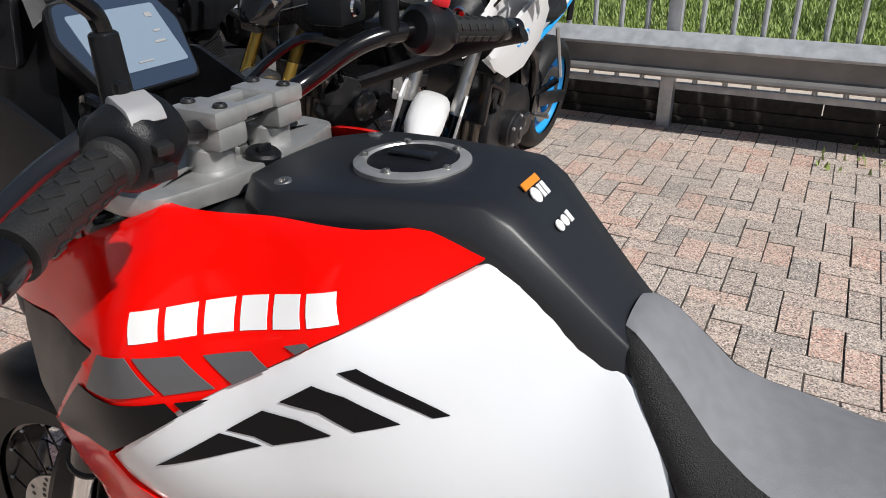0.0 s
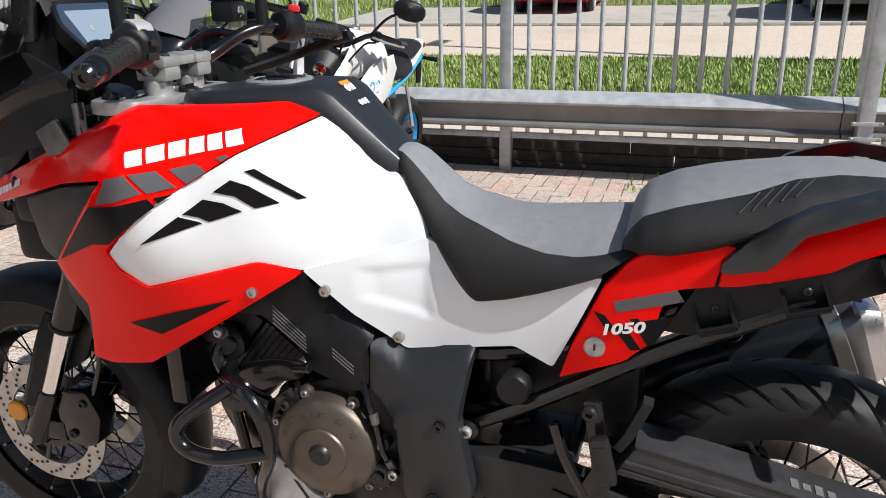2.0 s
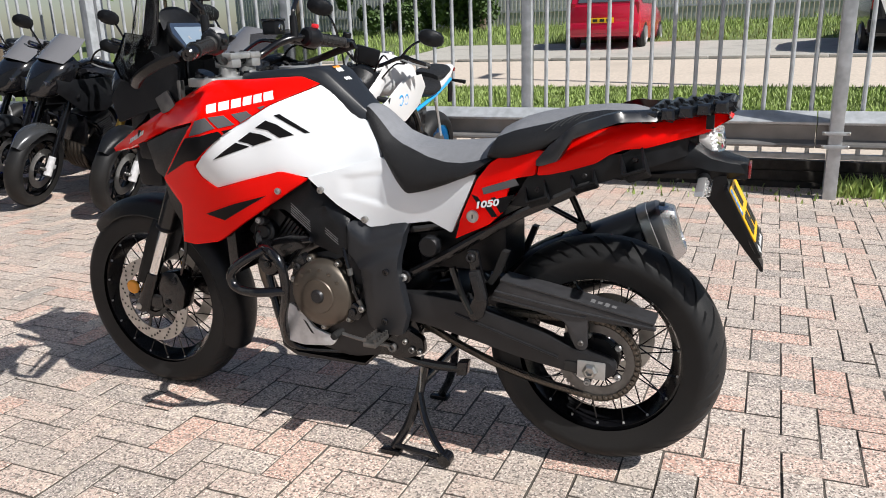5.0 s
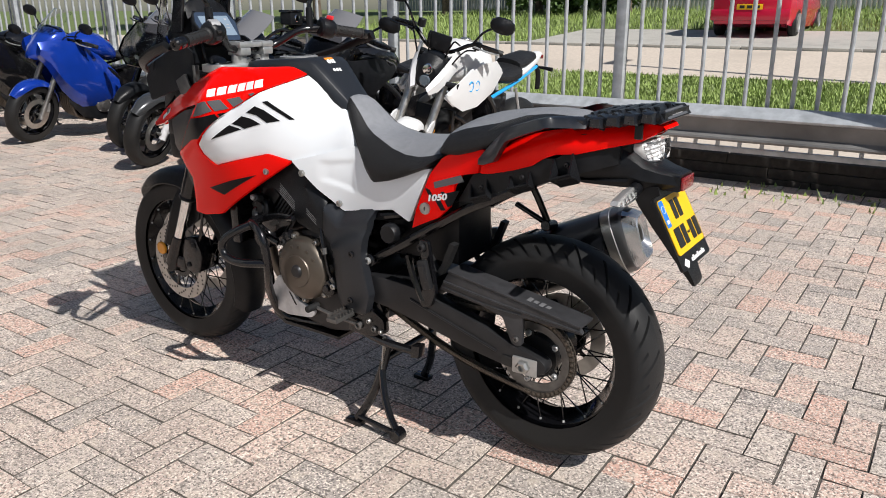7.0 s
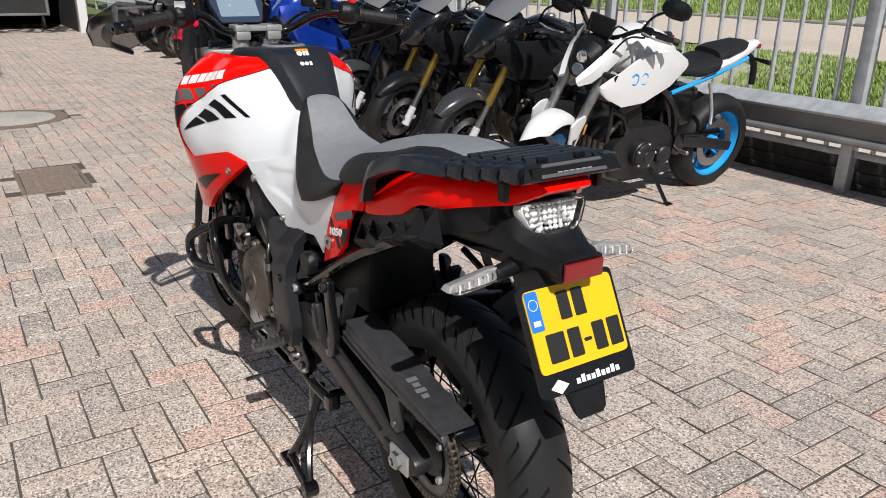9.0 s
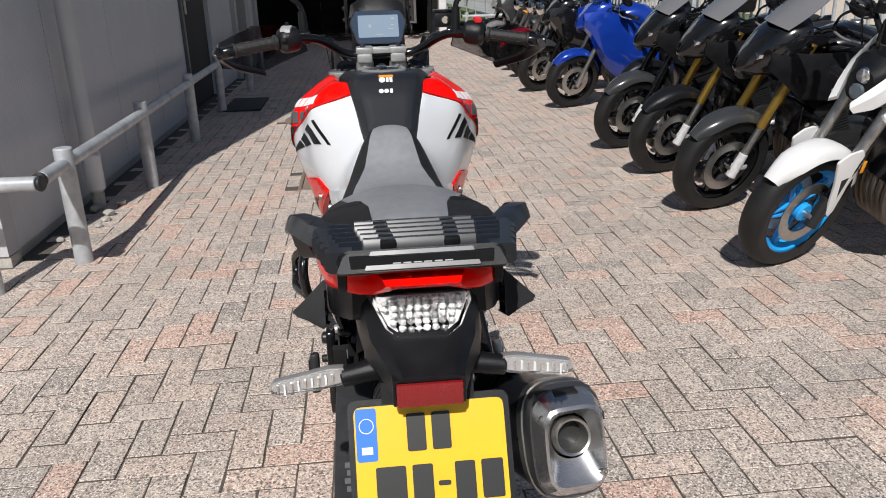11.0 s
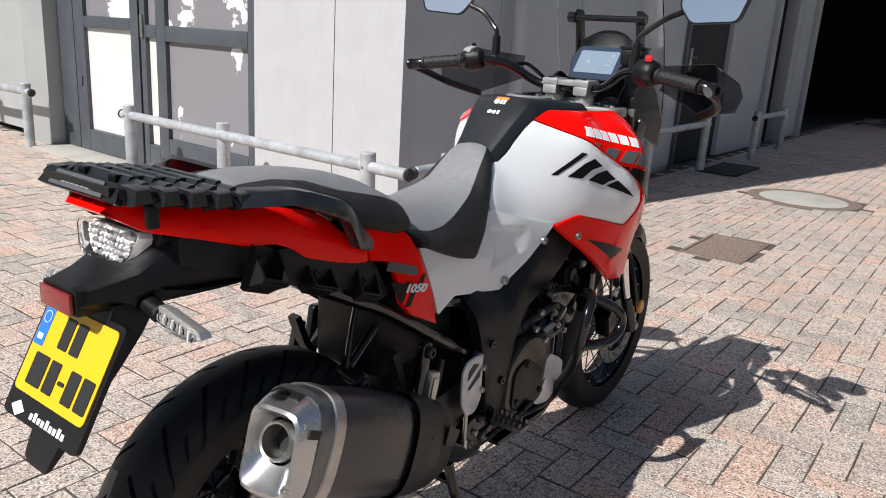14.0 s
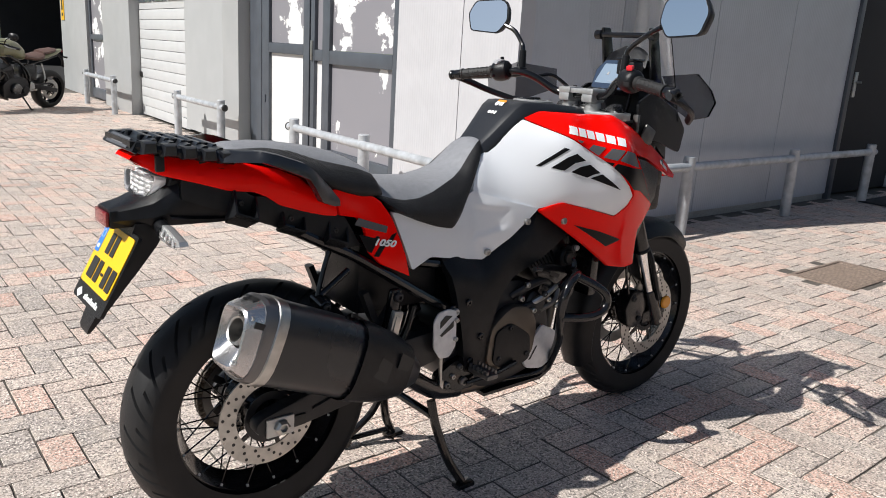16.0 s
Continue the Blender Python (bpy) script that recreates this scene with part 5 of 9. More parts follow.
lens_out = [(-0.062, 0.052), (0.062, 0.052), (0.064, 0.044), (0.050, 0.012), (0.034, 0.0), (-0.034, 0.0), (-0.050, 0.012), (-0.064, 0.044)]
LIGHT_M = Matrix.Translation((-1.052, 0, 0.905)) @ pose(0, 0, 0, 0, 12, 0)
light = part("tail_light", moved(loft([[(x, y * k, z * k + (1 - k) * 0.02) for y, z in lens_out] for x, k in ((0.05, 0.96), (0.012, 1.0), (0.0, 0.97), (-0.006, 0.90))]), LIGHT_M), CLEAR, bike, "clear-lens tail light")
part("reflector_bowl", moved(loft([[(x, y * k, z * k + 0.002) for y, z in lens_out] for x, k in ((0.055, 0.7), (0.050, 0.93), (0.022, 0.93), (0.020, 0.90), (0.030, 0.6))]), LIGHT_M), FILM_WHITE, light)
facet_rng = random.Random(8)
for row, (z, half) in enumerate(((0.007, 3), (0.016, 4), (0.025, 4), (0.034, 5), (0.043, 5))):
    for k in range(2 * half):
        y = (k - half + 0.5) * 0.0108
        tip = Matrix.Translation((0.0175, y, z)) @ pose(0, 0, 0, facet_rng.uniform(-40, 40), facet_rng.uniform(-25, 25), facet_rng.uniform(-25, 25))
        part("reflector_facet", moved(moved(lathe(((0, 0.0035), (0.0022, 0.003), (0.0052, -0.001), (0.0056, -0.003)), (0, 0, 0), (-1, 0, 0), 4 + (k + row) % 3), tip), LIGHT_M), (SILVER, FILM_WHITE, FILM_WHITE, PALE_SILVER)[(k * 3 + row) % 4], light)
part("light_bezel", moved(loft([[(x, y * k, z * k + (1 - k) * 0.02) for y, z in lens_out] for x, k in ((0.075, 1.16), (0.052, 1.10), (0.048, 1.02))], caps=False), LIGHT_M), BLACK_PLASTIC, light)
for s in (1, -1):
    ind = part("indicator", rod((-1.015, s * 0.045, 0.848), (-1.02, s * 0.112, 0.838), 0.016, 0.014, 16), BLACK_PLASTIC, bike, "rear indicator with a clear lens")
    shape = [(0.100, -0.016), (0.108, 0.015), (0.125, 0.020), (0.200, 0.014), (0.206, 0.0), (0.200, -0.006), (0.13, -0.018)]
    sag = lambda y: 0.845 - 0.15 * (y - 0.105)
    ring = [[(x, s * y, sag(y) + 0.62 * z * k) for y, z in shape] for x, k in ((-1.008, 0.7), (-1.014, 1.0), (-1.026, 1.05))]
    part("housing", loft(ring), SILVER, ind, "silver indicator shell")
    part("lens", loft([[(x, s * (0.152 + (y - 0.152) * k), sag(y) + 0.62 * z * k) for y, z in shape] for x, k in ((-1.0265, 0.97), (-1.036, 0.93), (-1.041, 0.75))]), CLEAR, ind)
    part("bowl", loft([[(x, s * (0.152 + (y - 0.152) * k), sag(y) + 0.62 * z * k) for y, z in shape] for x, k in ((-1.0263, 0.94), (-1.028, 0.90))]), SILVER, ind)
    for k in range(9):
        part("lens_rib", box((-1.031, s * (0.122 + 0.009 * k), sag(0.122 + 0.009 * k)), (0.003, 0.0025, 0.011)), (CHROME, FILM_WHITE)[k % 2], ind)
rbox = part("reflector_box", span((-1.112, -0.046, 0.840), (-1.04, 0.046, 0.878), 0.004), BLACK_PLASTIC, bike)
part("rear_reflector", span((-1.119, -0.041, 0.843), (-1.1125, 0.041, 0.874), 0.002), RED_LENS, rbox, "red rear reflector")
# mud flap and number plate, drawn in a frame whose z runs up the plate
PD = Vector((-1.0765 + 1.140, 0, 0.8220 - 0.7030))
PM = Matrix.Translation((-1.140, 0, 0.703)) @ Matrix(((-PD.normalized().z, 0, PD.normalized().x, 0), (0, 1, 0, 0), (PD.normalized().x, 0, PD.normalized().z, 0), (0, 0, 0, 1)))
part("mud_flap", loft([[(xl, -w, z), (xl, w, z), (xr, w, z), (xr, -w, z)] for z, xl, xr, w in ((0.850, -0.992, -1.066, 0.060), (0.80, -1.022, -1.084, 0.060), (0.75, -1.058, -1.106, 0.054), (0.71, -1.088, -1.124, 0.048), (0.685, -1.106, -1.128, 0.044), (0.65, -1.132, -1.150, 0.038), (0.622, -1.153, -1.164, 0.032), (0.612, -1.159, -1.165, 0.026))]), BLACK_PLASTIC, bike, "black rear mud flap")
YZ = lambda o, x0, x1, r=0.0: moved(prism(o, x0, x1, 0.0, r), Matrix(((0, 1, 0, 0), (1, 0, 0, 0), (0, 0, 1, 0), (0, 0, 0, 1))))
holder = part("plate_holder", moved(YZ([(-0.104, -0.040), (0.104, -0.040), (0.104, 0.145), (-0.104, 0.145)], -0.008, 0.0, 0.012), PM), BLACK_PLASTIC, bike, "black plate holder with pale marks")
plate = part("number_plate", moved(YZ([(-0.0965, -0.002), (0.0965, -0.002), (0.0965, 0.136), (-0.0965, 0.136)], 0.0004, 0.0024, 0.010), PM), PLATE_YELLOW, holder, "yellow number plate with black bars")
part("plate_strip", moved(YZ([(0.068, 0.068), (0.0945, 0.068), (0.0945, 0.134), (0.068, 0.134)], 0.0025, 0.0032, 0.004), PM), PLATE_BLUE, plate)
part("plate_mark", moved(merged(YZ([(0.074, 0.077), (0.088, 0.077), (0.088, 0.086), (0.074, 0.086)], 0.0033, 0.0040), lathe([(0.0085, 0), (0.0095, 0), (0.0095, 0.0006), (0.0085, 0.0006)], (0.0033, 0.081, 0.112), (1, 0, 0), 20, True)), PM), DECAL_WHITE, plate)
for y0, y1, z0, z1 in ((-0.026, -0.002, 0.077, 0.124), (0.006, 0.030, 0.077, 0.124), (-0.090, -0.062, 0.012, 0.060), (-0.054, -0.028, 0.012, 0.060), (-0.022, -0.006, 0.032, 0.038), (0.000, 0.026, 0.012, 0.060), (0.034, 0.072, 0.012, 0.060)):
    part("plate_bar", moved(YZ([(y0, z0), (y1, z0), (y1, z1), (y0, z1)], 0.0025, 0.0040, 0.003), PM), INK, plate)
part("holder_emblem", moved(YZ([(0.066, -0.014), (0.085, -0.026), (0.066, -0.038), (0.047, -0.026)], 0.0004, 0.0012), PM), DECAL_WHITE, holder)
for k in range(9):
    part("holder_mark", moved(YZ([(0.030 - 0.011 * k, -0.031), (0.022 - 0.011 * k, -0.031), (0.022 - 0.011 * k, -0.022 + 0.004 * (k % 3 == 1)), (0.030 - 0.011 * k, -0.022 + 0.004 * (k % 3 == 1))], 0.0004, 0.0012), PM), DECAL_WHITE, holder)

# rack and grab rails
rack_z = lambda x: 0.994 + 0.14 * (-x - 0.885)
rack_w = lambda x: 0.138 - 0.20 * max(0.0, -x - 0.93)
rings = []
for x in (-0.872, -0.90, -0.94, -0.98, -1.02, -1.06, -1.078):
    w, z = rack_w(x) - 0.022, rack_z(x)
    rings.append([(x, -w, z - 0.008), (x, w, z - 0.008), (x, w, z + 0.006), (x, -w, z + 0.006)])
rack = part("luggage_rack", loft(rings), BLACK_PLASTIC, bike, "black ribbed plastic luggage rack")
for k in range(5):
    x = -0.905 - 0.033 * k
    z, w = rack_z(x) + 0.006, rack_w(x)
    # a slat is a wedge: its back slopes down to the rear, a low front step faces forward
    def wedge(y0, y1, deep=0.0090, high=0.0135):
        return loft([[(x + 0.010, y, z - 0.004), (x + 0.008, y, z + high), (x + 0.001, y, z + high), (x + 0.001 - deep, y, z + 0.0005), (x + 0.001 - deep, y, z - 0.004)] for y in (y0, y1)])
    part("slat", wedge(-w * 0.60, w * 0.60), SATIN_BLACK, rack, "glossy black slat")
    for s in (-1, 1):
        part("slat_stud", wedge(s * w * 0.62, s * w * 0.86, 0.018, 0.010), SATIN_BLACK, rack)
        part("slat_notch", box((x - 0.004, s * w * 0.34, z + 0.008), (0.012, 0.020, 0.012), 0.003), BLACK_PLASTIC, rack)
for s in (-1, 1):
    for k in range(5):
        x = -0.895 - 0.038 * k
        w, z = rack_w(x), rack_z(x)
        part("side_block", loft([[(x + a * f, s * (w + o), z + h) for a, h, f in ((-0.017, -0.014, 1), (0.017, -0.014, 1), (0.014, 0.012, 1), (-0.014, 0.012, 1))] for o in (-0.030, -0.004)] + [[(x + a, s * (w + 0.003), z + h) for a, h in ((-0.013, -0.011), (0.013, -0.011), (0.010, 0.008), (-0.010, 0.008))]]), SATIN_BLACK, rack)
    part("side_bar", tube([(-0.875, s * 0.124, rack_z(-0.875) - 0.004), (-0.98, s * 0.112, rack_z(-0.98) - 0.004), (-1.068, s * 0.090, rack_z(-1.068) - 0.002)], 0.012, 8, 3), BLACK_PLASTIC, rack)
    for k in range(2):
        part("rack_foot", box((-0.935 - 0.09 * k, s * 0.100, 0.982), (0.018, 0.012, 0.034), 0.003), BLACK_PLASTIC, rack)
LIP = Matrix.Translation((-1.076, 0, 1.003)) @ pose(0, 0, 0, 0, 34, 0)
part("rear_lip", moved(YZ([(-0.104, 0.002), (0.104, 0.002), (0.092, 0.030), (-0.092, 0.030)], -0.006, 0.004, 0.004), LIP), BLACK_PLASTIC, rack)
plaque = part("plaque", moved(YZ([(-0.070, 0.004), (0.070, 0.004), (0.062, 0.027), (-0.062, 0.027)], -0.009, -0.0062, 0.002), LIP), PLAQUE, rack, "glossy black plaque with raised bars")
for k in range(6):
    part("raised_bar", moved(YZ([(0.036 - 0.0125 * k, 0.010), (0.0265 - 0.0125 * k, 0.010), (0.0265 - 0.0125 * k, 0.021), (0.036 - 0.0125 * k, 0.021)], -0.0102, -0.0091), LIP), DISPLAY_GREY, plaque)
RAIL = [(-0.627, 0.872), (-0.627, 0.888), (-0.66, 0.925), (-0.705, 0.962), (-0.735, 0.983), (-0.80, 1.004), (-0.828, 1.010), (-0.915, 1.009), (-0.915, 0.984), (-0.833, 0.985), (-0.775, 0.964), (-0.728, 0.945), (-0.700, 0.905), (-0.688, 0.889), (-0.645, 0.873)]
rail_y = lambda x, z: float(np.interp(-x, (0.625, 0.66, 0.71, 0.76, 0.83, 0.875, 0.92), (0.158, 0.170, 0.190, 0.197, 0.188, 0.166, 0.142)))
rail_lean = lambda x, z: -float(np.interp(-x, (0.70, 0.82, 0.84), (0.25, 0.35, 0.85))) * max(0.0, z - float(np.interp(-x, (0.66, 0.73, 0.83, 0.92), (0.89, 0.955, 0.985, 0.984))))
both("grab_rail", lambda: panel(RAIL, rail_y, 0.0, 0.024, 0.012, 0.004, 0.004, rail_lean), GRAB, bike, "black moulded grab rail")

# ---------------------------------------------------------------- front wheel, fork, fender
AXF, AXR = Vector((0.772, 0.0, 0.330)), Vector((-0.777, 0.0, 0.346))
wf = spoke_wheel("front_wheel", bike, AXF, 0.330, 0.245, 0.112, 0.085, "black wire-spoked front wheel")
for s in (1, -1):
    brake_disc(wf, 0.108, 0.150, s * 0.066, 60, 4, STEEL, s)
FORK = Vector((0.40 - 0.756, 0, 1.09 - 0.353)).normalized()
for s in (1, -1):
    base = Vector((0.760, s * 0.105, 0.345))
    at = lambda d, o=base: tuple(o + FORK * d)
    leg = part("fork_leg", rod(at(0.30), at(0.84), 0.029, seg=20), FRAME_BLACK, bike, "black upside-down fork leg")
    part("slider", rod(at(0.08), at(0.31), 0.0215, seg=18), CHROME, leg, "bright fork slider")
    part("seal", rod(at(0.288), at(0.303), 0.032, seg=20), BLACK_PLASTIC, leg)
    part("axle_clamp", merged(rod(at(-0.03), at(0.12), 0.029, 0.026, 18), rod((AXF.x, s * 0.075, AXF.z), (AXF.x, s * 0.125, AXF.z), 0.026, seg=20), box((AXF.x - 0.05, s * 0.10, AXF.z + 0.02), (0.08, 0.030, 0.05), 0.008)), FRAME_BLACK, leg)
    part("axle_nut", lathe(((0, 0), (0.013, 0), (0.013, 0.010), (0.008, 0.012), (0, 0.012)), (AXF.x, s * 0.124, AXF.z), (0, s, 0), 6), STEEL, leg)
    part("side_reflector", lathe(((0, 0), (0.024, 0), (0.024, 0.006), (0.020, 0.010), (0, 0.011)), (0.786, s * 0.128, 0.398), (0, s, 0), 24), AMBER, leg, "round amber reflector")
    part("reflector_stay", box((0.782, s * 0.120, 0.385), (0.02, 0.006, 0.06), 0.002), FRAME_BLACK, leg)
    cal = part("brake_caliper", prism([(0.58, 0.40), (0.61, 0.46), (0.67, 0.455), (0.70, 0.40), (0.69, 0.335), (0.64, 0.315), (0.60, 0.33)], s * 0.058, s * 0.112, 0.008, 0.014), FRAME_BLACK, bike, "black radial brake caliper")
    for x, z in ((0.62, 0.43), (0.66, 0.35)):
        part("caliper_bolt", bolt((x, s * 0.113, z), (0, s, 0), 0.010, 0.006), GRAPHITE, cal)
    part("brake_hose", tube([(0.60, s * 0.10, 0.45), (0.55, s * 0.115, 0.55), (0.54, s * 0.12, 0.66), (0.50, s * 0.10, 0.78)], 0.005, 6, 5), FRAME_BLACK, bike)
    part("fork_guard", tube([(0.745, s * 0.125, 0.42), (0.705, s * 0.128, 0.50), (0.675, s * 0.120, 0.58), (0.66, s * 0.10, 0.63)], 0.020, 8, 4, True, 0.5), BLACK_PLASTIC, bike)


def mudguard(radius, a0, a1, w0, drop, n=28):
    rings = []
    for i in range(n + 1):
        a = radians(a0 + (a1 - a0) * i / n)
        t = i / n
        w = w0 * (0.55 + 0.45 * min(1, t * 5)) * (1.0 if t < 0.8 else 1 - 0.25 * (t - 0.8) / 0.2)
        ring = []
        for k in range(9):
            f = -1 + k / 4
            r = radius - drop * abs(f) ** 3
            ring.append((r * math.cos(a), w * math.sin(f * 1.35) / math.sin(1.35), r * math.sin(a)))
        for k in range(8, -1, -1):
            f = -1 + k / 4
            r = radius - drop * abs(f) ** 3 - 0.005
            ring.append((r * math.cos(a), w * 0.96 * math.sin(f * 1.35) / math.sin(1.35), r * math.sin(a)))
        rings.append(ring)
    return loft(rings)


fg = part("front_fender", mudguard(0.362, 44, 205, 0.078, 0.055), BLACK_PLASTIC, bike, "black front fender")
fg.location = AXF
both("fender_stay", lambda: panel([(0.60, 0.66), (0.68, 0.64), (0.74, 0.50), (0.70, 0.47), (0.62, 0.52), (0.58, 0.60)], lambda x, z: 0.082, 0.0, 0.012, 0.05, 0.01), BLACK_PLASTIC, bike)

# rear wheel
wr = spoke_wheel("rear_wheel", bike, AXR, 0.322, 0.224, 0.152, 0.105, "black wire-spoked rear wheel")
brake_disc(wr, 0.085, 0.128, -0.088, 48, 3, STEEL, -1)
part("abs_ring", disc(0.045, 0.066, -0.096, 0.003), GRAPHITE, wr)
TEETH = 45
ringo, ringi = [], []
for i in range(TEETH * 2):
    a = 2 * math.pi * i / (TEETH * 2)
    r = 0.110 if i % 2 else 0.103
    ringo.append((r * math.cos(a), r * math.sin(a)))
    ringi.append((0.078 * math.cos(a), 0.078 * math.sin(a)))
part("sprocket", loft([[(x, y, z) for x, z in o] for y, o in ((0.082, ringi), (0.082, ringo), (0.088, ringo), (0.088, ringi), (0.082, ringi))], caps=False), HUB_STEEL, wr, "toothed dark steel chainring")
part("sprocket_carrier", merged(lathe(((0.0, 0.06), (0.060, 0.06), (0.060, 0.084), (0.0, 0.086)), (0, 0, 0), (0, 1, 0), 32), *[box((0, 0, 0), (0.032, 0.008, 0.020), 0.003, Matrix.Rotation(2 * math.pi * k / 5, 4, "Y") @ Matrix.Translation((0.070, 0.084, 0))) for k in range(5)]), BLACK_PLASTIC, wr)
for k in range(5):
    a = 2 * math.pi * k / 5
    part("sprocket_nut", bolt((0.072 * math.cos(a), 0.089, -0.072 * math.sin(a)), (0, 1, 0), 0.009, 0.007), ALU, wr)


def arm(side):
    return prism([(-0.235, 0.500), (-0.33, 0.498), (-0.43, 0.490), (-0.50, 0.466), (-0.64, 0.430), (-0.70, 0.407), (-0.818, 0.374), (-0.838, 0.360), (-0.838, 0.336), (-0.81, 0.322), (-0.717, 0.328), (-0.584, 0.349), (-0.459, 0.379), (-0.31, 0.408), (-0.235, 0.415)], side * 0.106, side * 0.150, 0.008, 0.012)


for s in (1, -1):
    sa = part("swingarm", arm(s), GRAPHITE, bike, "dark grey aluminium swingarm")
    part("chain_adjuster", span((-0.815, s * 0.150, 0.322), (-0.742, s * 0.158, 0.370), 0.004), ALU, sa)
    part("adjuster_slot", span((-0.742, s * 0.1502, 0.334), (-0.708, s * 0.1555, 0.362), 0.003), INK, sa)
    part("axle_nut", lathe(((0, 0), (0.020, 0), (0.020, 0.010), (0.014, 0.016), (0.010, 0.016), (0.009, 0.006), (0, 0.006)), (AXR.x, s * 0.157, AXR.z), (0, s, 0), 6), STEEL, sa)
    part("arm_rib", tube([(-0.40, s * 0.152, 0.455), (-0.55, s * 0.152, 0.410), (-0.69, s * 0.152, 0.368)], 0.004, 6, 3), GRAPHITE, sa)
part("swingarm_bridge", box((-0.36, 0, 0.465), (0.14, 0.215, 0.07), 0.02), GRAPHITE, bike)
guard_bm = prism([(-0.500, 0.505), (-0.53, 0.560), (-0.654, 0.538), (-0.766, 0.517), (-0.926, 0.487), (-0.937, 0.470), (-0.765, 0.480), (-0.764, 0.400), (-0.75, 0.392), (-0.733, 0.400), (-0.704, 0.468), (-0.639, 0.486), (-0.56, 0.497)], 0.132, 0.148, 0.003, 0.008)
cg = part("chain_guard", guard_bm, GUARD_GREY, bike, "black plastic chain guard")
part("guard_top", prism([(-0.53, 0.566), (-0.654, 0.545), (-0.766, 0.524), (-0.930, 0.493), (-0.930, 0.487), (-0.766, 0.518), (-0.654, 0.539), (-0.53, 0.560)], 0.072, 0.150, 0.002), GUARD_GREY, cg)
part("guard_ridge", tube([(-0.515, 0.149, 0.532), (-0.70, 0.149, 0.505), (-0.93, 0.149, 0.479)], 0.0032, 6, 3), GUARD_GREY, cg)
part("guard_ridge", tube([(-0.51, 0.149, 0.516), (-0.66, 0.149, 0.492), (-0.76, 0.149, 0.487)], 0.0024, 6, 3), GUARD_GREY, cg)
part("strut_bolt", bolt((-0.748, 0.150, 0.415), (0, 1, 0), 0.008, 0.005), HUB_STEEL, cg)
for k in range(4):
    part("label_bar", box((0, 0, 0), (0.012, 0.016 if k % 2 else 0.024, 0.0012), 0.0, Matrix.Translation((-0.772 - 0.018 * k, 0.120, 0.5235 - 0.0035 * k)) @ pose(0, 0, 0, 0, -12, 0)), LABEL_GREY, cg)

# chain: one link shared along two runs
link = part("chain_link", merged(box((0, 0.007, 0), (0.0165, 0.003, 0.015), 0.004), box((0, -0.007, 0), (0.0165, 0.003, 0.015), 0.004), rod((0, -0.010, 0), (0, 0.0105, 0), 0.0045, seg=8)), CHAIN, bike)
chain_line = []
for i in range(48):
    t = i / 47
    chain_line.append((-0.24 - 0.52 * t, 0.465 - 0.008 * t - 0.01 * math.sin(math.pi * t)))
for i in range(24):
    a = math.pi / 2 + math.pi * i / 23
    chain_line.append((AXR.x + 0.110 * math.cos(a), AXR.z + 0.110 * math.sin(a)))
for i in range(48):
    t = i / 47
    chain_line.append((-0.76 + 0.52 * t, 0.238 + 0.165 * t - 0.03 * math.sin(math.pi * t)))
for i, (x, z) in enumerate(chain_line):
    x2, z2 = chain_line[min(i + 1, len(chain_line) - 1)] if i < len(chain_line) - 1 else (x + 0.01, z)
    m = Matrix.Translation((x, 0.085, z)) @ Matrix.Rotation(-math.atan2(z2 - z, x2 - x), 4, "Y")
    if i == 0:
        link.matrix_basis = m
    else:
        shared("chain_link", link, bike, m)

# ---------------------------------------------------------------- engine and frame
FLAT = lambda y: (lambda x, z: y)
part("crankcase", prism([(0.15, 0.30), (0.17, 0.42), (0.13, 0.56), (0.0, 0.60), (-0.14, 0.58), (-0.24, 0.52), (-0.26, 0.38), (-0.20, 0.29), (-0.05, 0.26)], -0.13, 0.13, 0.02, 0.03), GRAPHITE, bike, "dark grey engine block")
cover = part("clutch_cover", lathe(((0, 0.05), (0.050, 0.05), (0.052, 0.046), (0.060, 0.046), (0.092, 0.036), (0.100, 0.026), (0.104, 0.0), (0.104, -0.03)), (0.015, 0.140, 0.470), (0, 1, 0), 48), BRONZE, bike, "bronze round generator cover")
part("cover_cap", lathe(((0, 0.010), (0.016, 0.010), (0.020, 0.006), (0.022, 0.0)), (0.015, 0.188, 0.470), (0, 1, 0), 24), GRAPHITE, cover)
part("cap_socket", lathe(((0, 0.0), (0.008, 0.0), (0.008, 0.001), (0, 0.001)), (0.015, 0.1985, 0.470), (0, 1, 0), 6), INK, cover)
for k in range(7):
    a = 2 * math.pi * k / 7 + 0.3
    part("cover_lug", rod((0.015 + 0.108 * math.cos(a), 0.115, 0.470 + 0.108 * math.sin(a)), (0.015 + 0.108 * math.cos(a), 0.152, 0.470 + 0.108 * math.sin(a)), 0.013, seg=12), BRONZE, cover)
    part("cover_bolt", bolt((0.015 + 0.108 * math.cos(a), 0.155, 0.470 + 0.108 * math.sin(a)), (0, 1, 0), 0.008, 0.006), STEEL, cover)
for k in range(6):
    a = radians(20 + 25 * k)
    part("cover_rib", box((0.015 + 0.078 * math.cos(a), 0.180, 0.470 + 0.078 * math.sin(a)), (0.012, 0.006, 0.010), 0.002), BRONZE, cover)
right = part("clutch_cover", prism([(0.065, 0.355), (0.078, 0.455), (0.045, 0.515), (-0.035, 0.530), (-0.115, 0.475), (-0.128, 0.36), (-0.04, 0.318)], -0.165, -0.13, 0.012, 0.03), BRONZE, bike, "bronze clutch cover with a black inlay")
